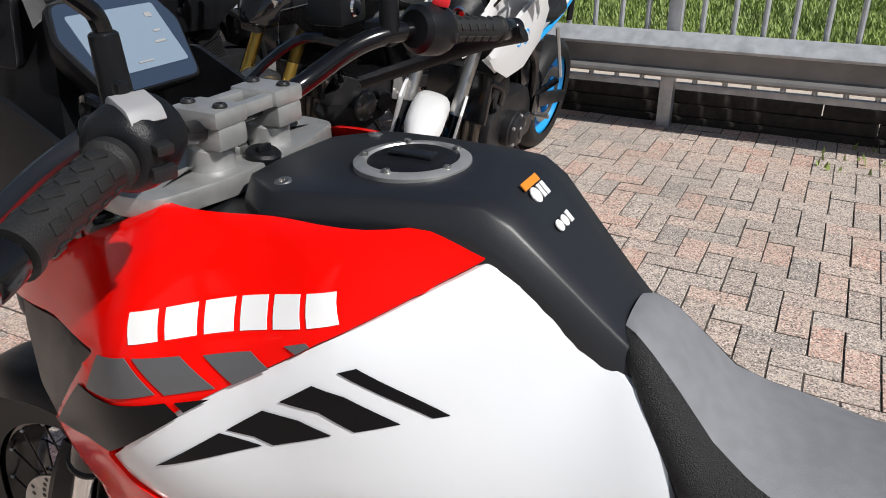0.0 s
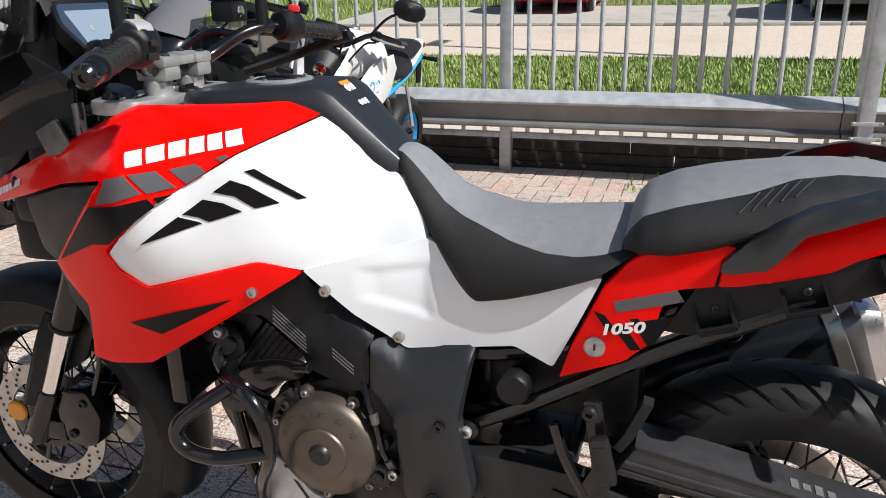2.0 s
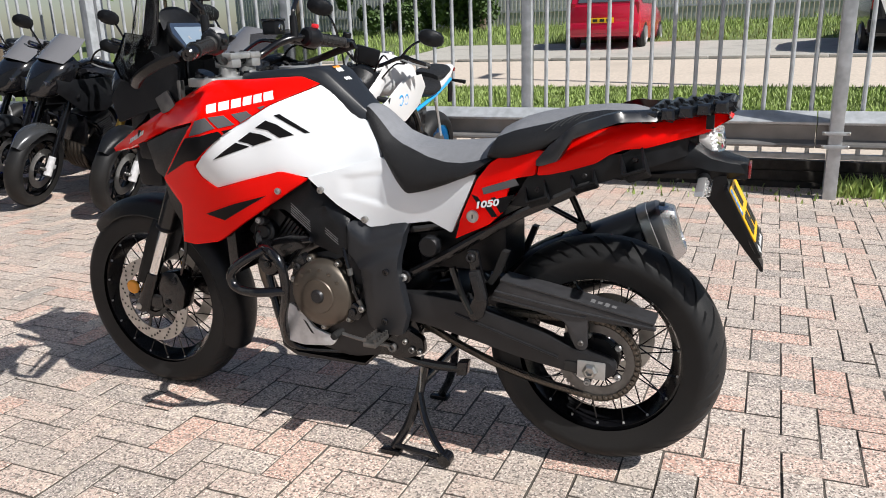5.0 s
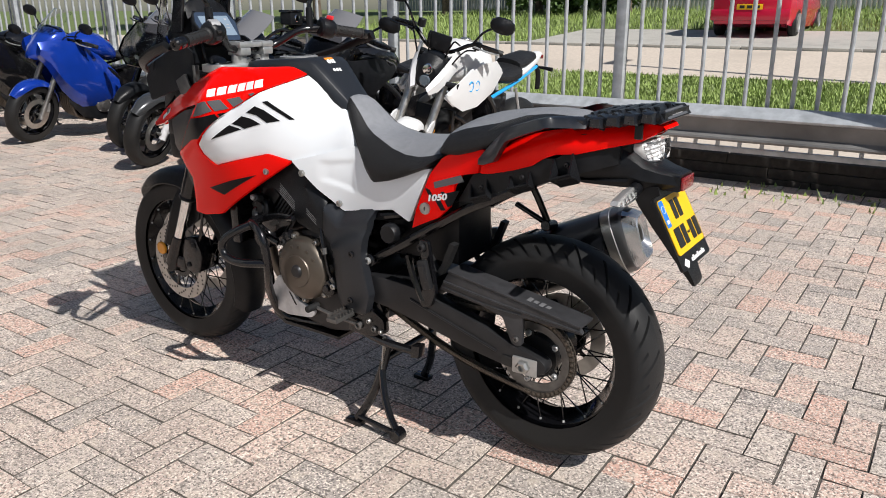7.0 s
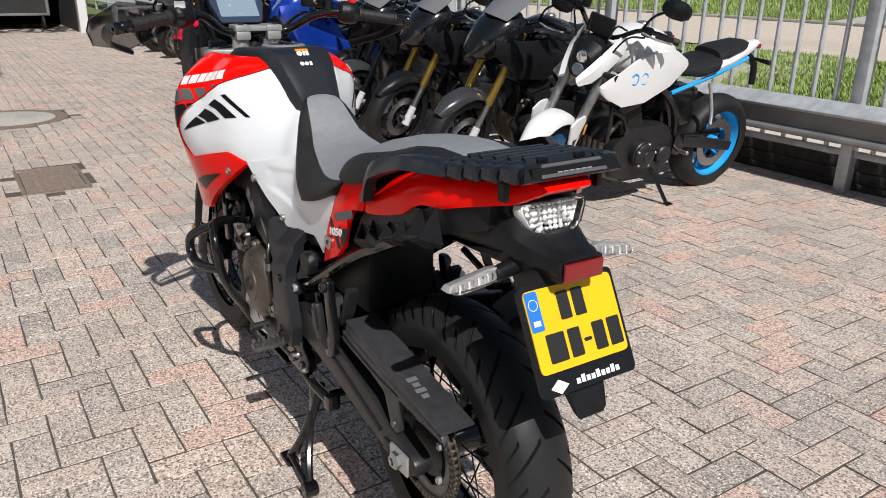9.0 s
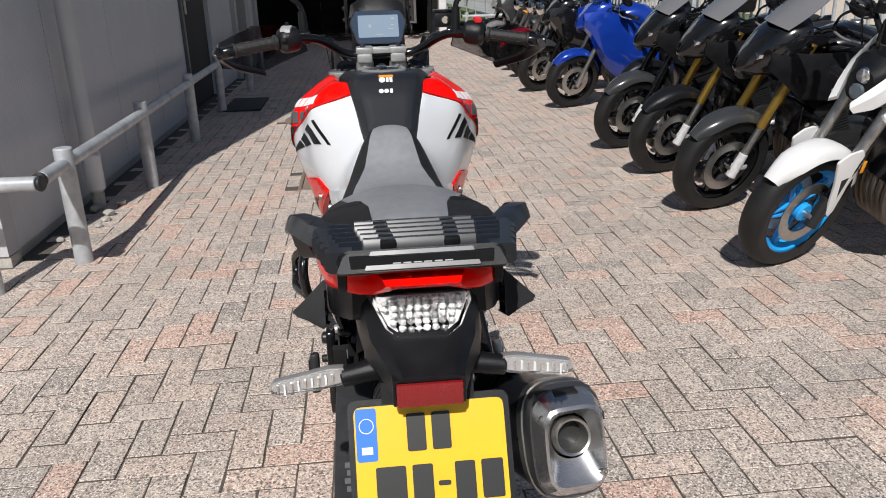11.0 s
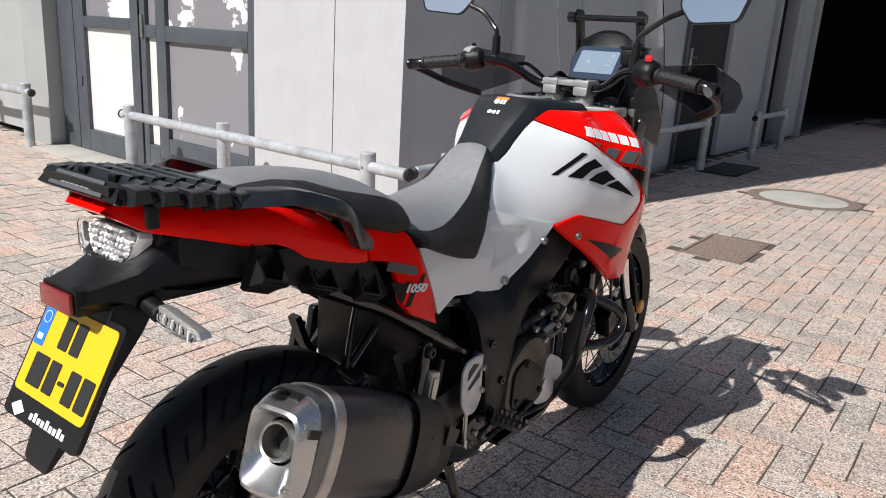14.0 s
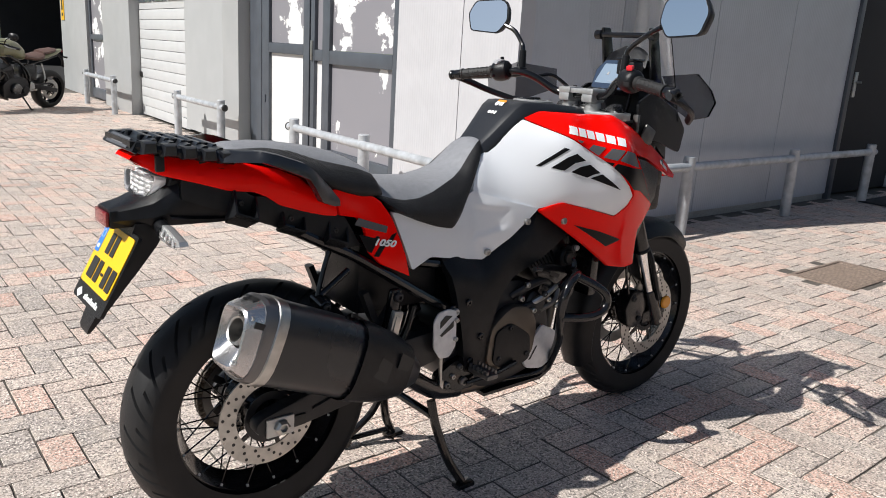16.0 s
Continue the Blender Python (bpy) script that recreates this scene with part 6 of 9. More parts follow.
part("cover_inlay", prism([(0.048, 0.35), (0.040, 0.430), (-0.04, 0.480), (-0.10, 0.46), (-0.108, 0.365), (-0.04, 0.325)], -0.172, -0.164, 0.003, 0.02), BLACK_PLASTIC, right)
for x, z in ((0.03, 0.37), (-0.085, 0.375), (-0.045, 0.465)):
    part("inlay_bolt", bolt((x, -0.173, z), (0, -1, 0), 0.008, 0.005), GRAPHITE, right)
head_m = Matrix.Translation((0.13, 0, 0.56)) @ Matrix.Rotation(radians(50), 4, "Y")
cyl = part("front_cylinder", moved(finned(0.15, 0.20, 8, 0.012, 0.008), head_m), GRAPHITE, bike, "finned front cylinder")
part("cylinder_head", moved(merged(box((0, 0, 0.125), (0.15, 0.215, 0.06), 0.014), box((0, 0, 0.165), (0.13, 0.20, 0.03), 0.012)), head_m), GRAPHITE, cyl)
for s in (1, -1):
    part("head_cap", moved(merged(rod((0.0, s * 0.10, 0.12), (0.0, s * 0.135, 0.12), 0.035, seg=20), rod((0.0, s * 0.13, 0.12), (0.0, s * 0.142, 0.12), 0.022, seg=18)), head_m), BLACK_PLASTIC, cyl)
    part("hose", tube([(0.20, s * 0.11, 0.66), (0.24, s * 0.14, 0.62), (0.20, s * 0.15, 0.56), (0.14, s * 0.14, 0.53)], 0.012, 8, 5), FRAME_BLACK, bike)
    part("sensor", rod((0.205, s * 0.14, 0.672), (0.205, s * 0.17, 0.68), 0.013, seg=12), GRAPHITE, bike)
    part("sensor_bolt", bolt((0.21, s * 0.172, 0.68), (0, s, 0), 0.009, 0.006), ALU, bike)
part("rear_cylinder", merged(moved(finned(0.14, 0.19, 7, 0.012, 0.008), Matrix.Translation((-0.14, 0, 0.60))), box((-0.14, 0, 0.70), (0.14, 0.19, 0.05), 0.012)), GRAPHITE, bike)
for name, pts, r, mat in (("coolant_pipe", [(-0.01, -0.125, 0.545), (0.03, -0.150, 0.575), (0.085, -0.158, 0.590), (0.12, -0.150, 0.570)], 0.013, GRAPHITE), ("coolant_pipe", [(0.06, -0.150, 0.520), (0.10, -0.165, 0.545), (0.145, -0.160, 0.565)], 0.010, STEEL), ("coolant_pipe", [(0.10, -0.145, 0.49), (0.14, -0.160, 0.515), (0.165, -0.150, 0.55)], 0.009, HUB_STEEL), ("coolant_pipe", [(0.0, -0.135, 0.50), (0.05, -0.150, 0.515), (0.10, -0.145, 0.505)], 0.011, GRAPHITE)):
    part(name, tube(pts, r, 10, 5), mat, bike)
for x, z in ((0.0, 0.545), (0.055, 0.500), (0.115, 0.525), (0.155, 0.50), (0.02, 0.585)):
    part("housing_bolt", bolt((x, -0.162, z), (0, -1, 0), 0.009, 0.007), STEEL, bike)
part("water_pump", merged(rod((0.085, -0.10, 0.515), (0.085, -0.150, 0.515), 0.045, seg=20), rod((0.085, -0.145, 0.515), (0.085, -0.158, 0.515), 0.024, seg=16)), GRAPHITE, bike, "dark water pump housing")
rad = part("radiator", box((0.335, 0, 0.62), (0.035, 0.30, 0.24), 0.006), FRAME_BLACK, bike, "black finned radiator")
for k in range(14):
    part("fin", box((0.356, 0, 0.515 + 0.016 * k), (0.006, 0.28, 0.003)), GRAPHITE, rad)
part("oil_filter", lathe(((0, 0), (0.036, 0), (0.038, 0.06), (0.032, 0.075), (0, 0.078)), (0.165, 0, 0.40), (1, 0, 0.1), 24), BLACK_PLASTIC, bike)
part("exhaust_header", tube([(0.27, 0.02, 0.58), (0.32, 0.02, 0.50), (0.29, 0.0, 0.36), (0.18, -0.03, 0.28), (0.0, -0.08, 0.26), (-0.20, -0.12, 0.29)], 0.022, 12, 6), BRONZE, bike)
SPAR = [(0.30, 0.80), (0.216, 0.705), (0.132, 0.710), (0.067, 0.662), (0.042, 0.616), (-0.034, 0.589), (-0.072, 0.592), (-0.076, 0.645), (-0.080, 0.70), (-0.03, 0.77), (0.05, 0.82), (0.20, 0.86)]
spar_skin = lambda x, z: 0.150 - 0.038 * max(0.0, min(1.0, (z + 0.045 - float(np.interp(x, (-0.40, -0.25, -0.139, 0.033, 0.05), (0.681, 0.709, 0.679, 0.805, 0.90)))) / 0.04)) + 0.018 * math.exp(-((x + 0.2) / 0.12) ** 2 - ((z - 0.50) / 0.15) ** 2) - 0.03 * max(0.0, z - 0.68) / 0.1 * (0 if x < 0 else 0.4)
part("frame_spar", panel(SPAR, spar_skin, 0.0, 0.03, 0.02, 0.008, 0.004), BLACK_PLASTIC, bike, "black frame spar")
SPAR_RIGHT = [(0.30, 0.80), (0.20, 0.72), (0.085, 0.655), (-0.03, 0.612), (-0.080, 0.560), (-0.112, 0.47), (-0.12, 0.36), (-0.205, 0.35), (-0.212, 0.40), (-0.235, 0.50), (-0.255, 0.60), (-0.285, 0.69), (-0.25, 0.73), (-0.14, 0.70), (-0.03, 0.77), (0.05, 0.82), (0.20, 0.86)]
part("frame_spar", mirrored(panel(SPAR_RIGHT, spar_skin, 0.0, 0.03, 0.03, 0.012, 0.004)), BLACK_PLASTIC, bike, "slim black frame spar")
PIVOT = [(-0.077, 0.690), (-0.074, 0.594), (-0.120, 0.560), (-0.127, 0.51), (-0.136, 0.405), (-0.150, 0.385), (-0.196, 0.372), (-0.248, 0.376), (-0.268, 0.44), (-0.260, 0.49), (-0.243, 0.574), (-0.252, 0.64), (-0.262, 0.70), (-0.25, 0.73), (-0.14, 0.70)]


def pivot_swell(x, z):
    """The cover swells below an arc and folds back along its front edge."""
    arc = 0.612 - 0.55 * (x + 0.16) - 2.2 * (x + 0.16) ** 2
    u = max(0.0, min(1.0, (arc - z) / 0.035))
    front = max(0.0, (x + 0.165) / 0.04) if z < 0.56 else 0.0
    return 0.014 * u * u * (3 - 2 * u) - 0.008 * min(1.5, front) + 0.004


part("pivot_cover", panel(PIVOT, spar_skin, 0.0, 0.03, 0.012, 0.008, 0.004, pivot_swell), COVER_BLACK, bike, "matt black pivot cover", 40)
for x, z in ((-0.211, 0.565), (-0.198, 0.417)):
    part("spar_bolt", bolt((x, spar_skin(x, z) + 0.020, z), (0, 1, 0), 0.010, 0.005), FRAME_BLACK, bike)
for x, z in ((-0.213, 0.570), (-0.19, 0.39), (-0.16, 0.46)):
    part("spar_bolt", bolt((x, -spar_skin(x, z) - 0.003, z), (0, -1, 0), 0.010, 0.005), FRAME_BLACK, bike)
for x0, z0, x1, z1, n in ((0.11, 0.705, 0.045, 0.655, 5), (-0.005, 0.64, -0.045, 0.610, 3)):
    strips = []
    for k in range(n):
        dz = 0.026 - 0.0075 * k
        strips.append(panel([(x0, z0 + dz), (x1, z1 + dz), (x1, z1 + dz + 0.0028), (x0, z0 + dz + 0.0028)], spar_skin, 0.001, 0.0006, 0.05))
    part("info_label", merged(*strips), LABEL_GREY, bike, "small label with unreadable white lines")
both("subframe_tube", lambda: tube([(-0.255, 0.130, 0.548), (-0.35, 0.134, 0.602), (-0.45, 0.135, 0.664), (-0.57, 0.133, 0.738), (-0.66, 0.130, 0.782), (-0.76, 0.125, 0.832)], 0.014, 10, 4), FRAME_BLACK, bike)
both("subframe_end", lambda: rod((-0.25, 0.120, 0.545), (-0.25, 0.155, 0.545), 0.020, seg=16), FRAME_BLACK, bike)
both("subframe_bolt", lambda: bolt((-0.25, 0.157, 0.545), (0, 1, 0), 0.011, 0.007), ALU, bike)
both("upper_tube", lambda: tube([(-0.10, 0.10, 0.66), (-0.35, 0.11, 0.69), (-0.60, 0.11, 0.80), (-0.90, 0.08, 0.90)], 0.014, 10, 4), FRAME_BLACK, bike)
part("battery_box", box((-0.40, 0, 0.66), (0.26, 0.18, 0.20), 0.02), BLACK_PLASTIC, bike)
part("inner_fender", loft([[(x, y, z - 0.03 * abs(y / 0.09) ** 2) for y in (-0.09, -0.045, 0, 0.045, 0.09)] for x, z in ((-0.42, 0.52), (-0.43, 0.66), (-0.52, 0.775), (-0.68, 0.845), (-0.85, 0.88), (-1.0, 0.89))], closed=False), BLACK_PLASTIC, bike)
shock = part("shock_absorber", rod((-0.32, 0.0, 0.42), (-0.27, 0.0, 0.70), 0.020), FRAME_BLACK, bike)
part("coil_spring", tube([(-0.32 + 0.05 * k / 64 + 0.036 * math.cos(k * 0.75), 0.036 * math.sin(k * 0.75), 0.43 + 0.24 * k / 64) for k in range(65)], 0.006, 6, 1), GRAPHITE, shock)
knob = part("preload_knob", lathe(((0, 0.03), (0.026, 0.03), (0.030, 0.024), (0.030, 0.004), (0.022, 0.0), (0.018, -0.03)), (-0.330, 0.132, 0.640), (0, 1, 0), 10), BLACK_PLASTIC, bike, "black preload knob")
both("frame_fill", lambda: prism([(-0.13, 0.68), (-0.26, 0.72), (-0.38, 0.67), (-0.44, 0.60), (-0.30, 0.55), (-0.12, 0.56)], 0.03, 0.085, 0.01, 0.02), FRAME_BLACK, bike)

# crash bars and bash plate
for s in (1, -1):
    cb = part("crash_bar", tube([(0.205, s * 0.150, 0.605), (0.178, s * 0.210, 0.614), (0.130, s * 0.246, 0.618), (0.092, s * 0.255, 0.592), (0.077, s * 0.255, 0.543), (0.088, s * 0.242, 0.480), (0.125, s * 0.210, 0.410), (0.156, s * 0.170, 0.345), (0.163, s * 0.140, 0.290), (0.12, s * 0.118, 0.262), (0.03, s * 0.110, 0.265), (-0.10, s * 0.110, 0.285)], 0.0135, 12, 7), FRAME_BLACK, bike, "black tubular crash bar")
    part("loop", tube([(0.150, s * 0.236, 0.614), (0.186, s * 0.268, 0.594), (0.220, s * 0.287, 0.568), (0.236, s * 0.290, 0.537), (0.216, s * 0.290, 0.508), (0.156, s * 0.285, 0.499), (0.082, s * 0.250, 0.500)], 0.0135, 12, 7), FRAME_BLACK, cb)
    part("down_tube", tube([(0.25, s * 0.09, 0.72), (0.25, s * 0.10, 0.55), (0.215, s * 0.12, 0.40), (0.18, s * 0.13, 0.30)], 0.012, 10, 5), FRAME_BLACK, cb)
    bracket = part("bar_bracket", prism([(0.178, 0.598), (0.166, 0.626), (0.10, 0.644), (0.045, 0.645), (0.035, 0.632), (0.050, 0.610), (0.085, 0.600), (0.13, 0.574)], s * 0.166, s * 0.174, 0.002, 0.008), FRAME_BLACK, cb, "black bracket with a slot")
    part("bracket_slot", prism([(0.140, 0.606), (0.100, 0.620), (0.096, 0.610), (0.134, 0.594)], s * 0.1742, s * 0.1752), INK, bracket)
    part("bracket_block", prism([(0.072, 0.590), (0.060, 0.560), (0.095, 0.530), (0.112, 0.560)], s * 0.140, s * 0.168, 0.004, 0.006), FRAME_BLACK, cb)
    part("bar_bolt", rod((0.062, s * 0.168, 0.628), (0.028, s * 0.176, 0.636), 0.009, seg=12, chamfer=0.002), FRAME_BLACK, cb)
    part("block_bolt", bolt((0.090, s * 0.169, 0.548), (0, s, 0), 0.010, 0.006), GRAPHITE, cb)
    cam = part("cam_cover", lathe(((0, 0.016), (0.012, 0.016), (0.014, 0.010), (0.034, 0.008), (0.040, 0.0), (0.042, -0.03)), (0.205, s * 0.145, 0.540), (0, s, 0), 28), FRAME_BLACK, bike, "black round cam cover")
    part("cover_bolt", bolt((0.205, s * 0.162, 0.540), (0, s, 0), 0.008, 0.003), GRAPHITE, cam)
    bash = [(0.190, 0.352), (0.140, 0.425), (0.105, 0.405), (0.060, 0.352), (-0.020, 0.328), (0.0, 0.302), (0.105, 0.290), (0.160, 0.300)] if s > 0 else [(0.041, 0.327), (0.075, 0.400), (0.112, 0.441), (0.160, 0.418), (0.196, 0.393), (0.194, 0.335), (0.150, 0.305), (0.121, 0.293), (0.060, 0.305)]
    bp = part("bash_plate", prism(bash, s * 0.140, s * 0.152, 0.004, 0.012), PALE_SILVER, bike, "silver aluminium bash plate side")
    part("plate_slot", prism([(0.088, 0.372), (0.096, 0.375), (0.070, 0.335), (0.062, 0.333)], s * 0.1522, s * 0.1535), INK, bp)
part("bash_floor", prism([(0.195, 0.35), (0.19, 0.27), (0.14, 0.245), (-0.10, 0.245), (-0.10, 0.255), (0.135, 0.258), (0.18, 0.28), (0.185, 0.35)], -0.138, 0.138, 0.003), FRAME_BLACK, bike)

# foot pegs, levers, stand
for s in (1, -1):
    peg = part("foot_peg", box((-0.185, s * 0.215, 0.372), (0.040, 0.085, 0.014), 0.004), HUB_STEEL, bike, "toothed steel foot peg")
    for k in range(6):
        for x in (-0.200, -0.170):
            part("tooth", box((x, s * (0.180 + 0.014 * k), 0.384), (0.008, 0.005, 0.012), 0.001), HUB_STEEL, peg)
    part("peg_mount", merged(prism([(-0.165, 0.385), (-0.20, 0.405), (-0.250, 0.392), (-0.300, 0.365), (-0.305, 0.322), (-0.250, 0.300), (-0.16, 0.300)], s * 0.130, s * 0.155, 0.004, 0.010), rod((-0.185, s * 0.15, 0.365), (-0.185, s * 0.18, 0.367), 0.014)), FRAME_BLACK, bike)
    for x, z, r in ((-0.205, 0.328, 0.014), (-0.267, 0.330, 0.010), (-0.292, 0.327, 0.007), (-0.247, 0.352, 0.008), (-0.222, 0.376, 0.009)):
        part("peg_bolt", bolt((x, s * 0.157, z), (0, s, 0), r, 0.008), HUB_STEEL if r > 0.008 else STEEL, bike)
    hang = part("pillion_bracket", merged(prism([(-0.445, 0.645), (-0.475, 0.645), (-0.50, 0.50), (-0.485, 0.455), (-0.455, 0.445), (-0.44, 0.47), (-0.465, 0.52)], s * 0.150, s * 0.168, 0.004, 0.008), tube([(-0.40, s * 0.158, 0.59), (-0.42, s * 0.160, 0.53), (-0.455, s * 0.162, 0.465)], 0.010, 8, 4)), FRAME_BLACK, bike, "black pillion peg bracket")
    part("pillion_peg", moved(merged(box((0, 0, 0.04), (0.030, 0.020, 0.085), 0.008), box((0, s * 0.011, 0.045), (0.018, 0.004, 0.05), 0.002)), Matrix.Translation((-0.495, s * 0.195, 0.52)) @ pose(0, 0, 0, 0, 14, 0)), STEEL if s < 0 else GRAPHITE, hang)
    part("bracket_bolt", bolt((-0.457, s * 0.170, 0.625), (0, s, 0), 0.013, 0.008), GRAPHITE, hang)
    part("pillion_peg", loft([[(x + 0.008, s * y, z), (x - 0.008, s * y, z - 0.004), (x - 0.008, s * (y + 0.026), z - 0.004), (x + 0.008, s * (y + 0.026), z)] for x, y, z in ((-0.455, 0.125, 0.600), (-0.480, 0.125, 0.565), (-0.500, 0.125, 0.552), (-0.518, 0.125, 0.580), (-0.545, 0.125, 0.645))]), RUBBER, hang, "folded black pillion peg")
shift = part("gear_lever", tube([(-0.20, 0.165, 0.335), (-0.12, 0.172, 0.345), (-0.045, 0.18, 0.362)], 0.0055, 8, 4), HUB_STEEL, bike, "gear lever with a rubber tip")
part("lever_tip", rod((-0.045, 0.165, 0.362), (-0.045, 0.215, 0.362), 0.011, seg=12), RUBBER, shift)
part("shift_rod", rod((-0.09, 0.160, 0.40), (-0.06, 0.155, 0.52), 0.005), STEEL, bike)
hose_line = part("clutch_hose", tube([(-0.055, 0.140, 0.625), (-0.072, 0.160, 0.585), (-0.088, 0.165, 0.535), (-0.098, 0.165, 0.485), (-0.112, 0.160, 0.450)], 0.0062, 8, 5), FRAME_BLACK, bike, "black hose with steel ends")
for a, b in (((-0.082, 0.163, 0.557), (-0.087, 0.165, 0.537)), ((-0.106, 0.163, 0.465), (-0.116, 0.158, 0.444))):
    part("hose_end", rod(a, b, 0.0085, seg=10, chamfer=0.001), HUB_STEEL, hose_line)
part("hose_bolt", bolt((-0.118, 0.168, 0.440), (0, 1, 0), 0.010, 0.008), STEEL, hose_line)
part("slave_cover", merged(rod((-0.085, 0.13, 0.425), (-0.085, 0.165, 0.425), 0.028, seg=20), rod((-0.085, 0.16, 0.425), (-0.085, 0.172, 0.425), 0.012, seg=12)), FRAME_BLACK, bike)
part("sprocket_cover", merged(prism([(-0.13, 0.44), (-0.25, 0.44), (-0.29, 0.38), (-0.27, 0.31), (-0.14, 0.31)], 0.10, 0.135, 0.01, 0.03)), FRAME_BLACK, bike)
side_stand = part("side_stand", tube([(-0.20, 0.135, 0.300), (-0.30, 0.140, 0.286), (-0.41, 0.140, 0.286)], 0.013, 10, 4), FRAME_BLACK, bike, "folded black side stand")
part("stand_foot", prism([(-0.40, 0.27), (-0.43, 0.275), (-0.435, 0.315), (-0.405, 0.31)], 0.125, 0.158, 0.004), FRAME_BLACK, side_stand)
stand_leg = lambda s: tube([(-0.285, s * 0.115, 0.27), (-0.275, s * 0.135, 0.19), (-0.245, s * 0.160, 0.09), (-0.205, s * 0.180, 0.018)], 0.0135, 10, 5)
centre = part("centre_stand", rod((-0.283, -0.12, 0.225), (-0.283, 0.12, 0.225), 0.012), FRAME_BLACK, bike, "black centre stand carrying the machine")
for s in (1, -1):
    part("stand_leg", stand_leg(s), FRAME_BLACK, centre)
    part("stand_pad", box((-0.198, s * 0.182, 0.008), (0.062, 0.036, 0.016), 0.005), FRAME_BLACK, centre)
part("stand_tang", tube([(-0.277, 0.140, 0.190), (-0.300, 0.160, 0.120), (-0.335, 0.180, 0.070), (-0.375, 0.196, 0.032)], 0.011, 8, 5), FRAME_BLACK, centre, "black foot lever of the stand")
part("stand_rail", rod((-0.215, 0.184, 0.028), (-0.378, 0.198, 0.026), 0.009, seg=10), FRAME_BLACK, centre)
part("tang_pad", rod((-0.378, 0.178, 0.026), (-0.378, 0.216, 0.026), 0.021, seg=18), FRAME_BLACK, centre)
part("stand_spring", tube([(-0.290 + 0.01 * k / 90, 0.138 + 0.009 * math.cos(k * 1.1), 0.30 - 0.11 * k / 90 + 0.009 * math.sin(k * 1.1)) for k in range(91)], 0.002, 5, 1), STEEL, centre)
part("brake_lever", tube([(-0.20, -0.165, 0.325), (-0.10, -0.175, 0.335), (-0.02, -0.18, 0.355)], 0.007, 8, 4), FRAME_BLACK, bike)
part("heel_plate", prism([(-0.262, 0.555), (-0.285, 0.566), (-0.325, 0.560), (-0.340, 0.535), (-0.336, 0.460), (-0.312, 0.425), (-0.278, 0.425), (-0.258, 0.455)], -0.176, -0.170, 0.002, 0.010), PALE_SILVER, bike, "silver heel guard plate")
part("heel_slot", prism([(-0.278, 0.545), (-0.318, 0.515), (-0.318, 0.535), (-0.300, 0.550)], -0.1775, -0.1762), INK, bike)
part("heel_slot", prism([(-0.272, 0.530), (-0.318, 0.495), (-0.312, 0.490), (-0.272, 0.512)], -0.1775, -0.1762), INK, bike)
for z in (0.475, 0.53):
    part("heel_bolt", bolt((-0.262, -0.177, z), (0, -1, 0), 0.007, 0.006), STEEL, bike)
part("brake_rod", rod((-0.300, -0.165, 0.425), (-0.292, -0.16, 0.345), 0.005), STEEL, bike)
part("rod_end", box((-0.291, -0.16, 0.335), (0.014, 0.012, 0.034), 0.003), STEEL, bike)

# exhaust
EX0, EX1 = Vector((-0.47, -0.190, 0.440)), Vector((-0.905, -0.236, 0.628))
ed = (EX1 - EX0).normalized()
eside = Vector((0.10, -1.0, 0.02)).normalized()
eup = ed.cross(eside).normalized()
if eup.z < 0:
    eup = -eup
eside = eup.cross(ed).normalized()


def oval(t, a, b, n=28):
    c = EX0 + ed * t
    out = []
    for k in range(n):
        q = 2 * math.pi * k / n
        ca, sa_ = math.cos(q), math.sin(q)
        p = 3.0
        ra = (abs(ca) ** p + abs(sa_) ** p) ** (-1 / p)
        out.append(c + eside * a * ra * ca + eup * b * ra * sa_)
    return out


L = (EX1 - EX0).length - 0.040
muffler = part("muffler", loft([oval(t, a, b) for t, a, b in ((-0.06, 0.030, 0.032), (0.0, 0.050, 0.066), (0.06, 0.061, 0.086), (0.14, 0.066, 0.096), (L - 0.01, 0.066, 0.096))]), SATIN_BLACK, bike, "matt black exhaust silencer with a silver tip")


def cap_ring(t, a, b, lean, up=0.0, power=4.0, n=32):
    """A squarish ring of the end cap; its upper edge leans out to the back."""
    out = []
    for k in range(n):
        q = 2 * math.pi * (k + 0.5) / n
        ca, sa_ = math.cos(q), math.sin(q)
        f = (abs(ca) ** power + abs(sa_) ** power) ** (-1 / power)
        out.append(EX0 + ed * (t + lean * max(-0.4, sa_ * f)) + eside * a * f * ca + eup * (b * f * sa_ + up))
    return out


part("cap_band", loft([cap_ring(t, a, b, 0.0, 0, 3.0) for t, a, b in ((L - 0.016, 0.066, 0.096), (L - 0.014, 0.0685, 0.0985), (L + 0.012, 0.0685, 0.0985), (L + 0.014, 0.066, 0.096))], caps=False), STEEL, muffler, "polished band round the silencer")
end_cap = part("end_cap", loft([cap_ring(*r) for r in ((L + 0.030, 0.060, 0.086, 0.006, 0.0, 3.2), (L + 0.036, 0.062, 0.088, 0.006, -0.001, 3.6), (L + 0.056, 0.057, 0.078, 0.008, -0.003, 4.0), (L + 0.074, 0.049, 0.066, 0.008, -0.005, 5.0), (L + 0.077, 0.045, 0.060, 0.008, -0.005, 5.0), (L + 0.066, 0.039, 0.050, 0.004, -0.002, 4.0), (L + 0.052, 0.033, 0.036, 0.0, 0.010, 2.2))], caps=False), CAST, muffler, "cast silver end cap", 24)
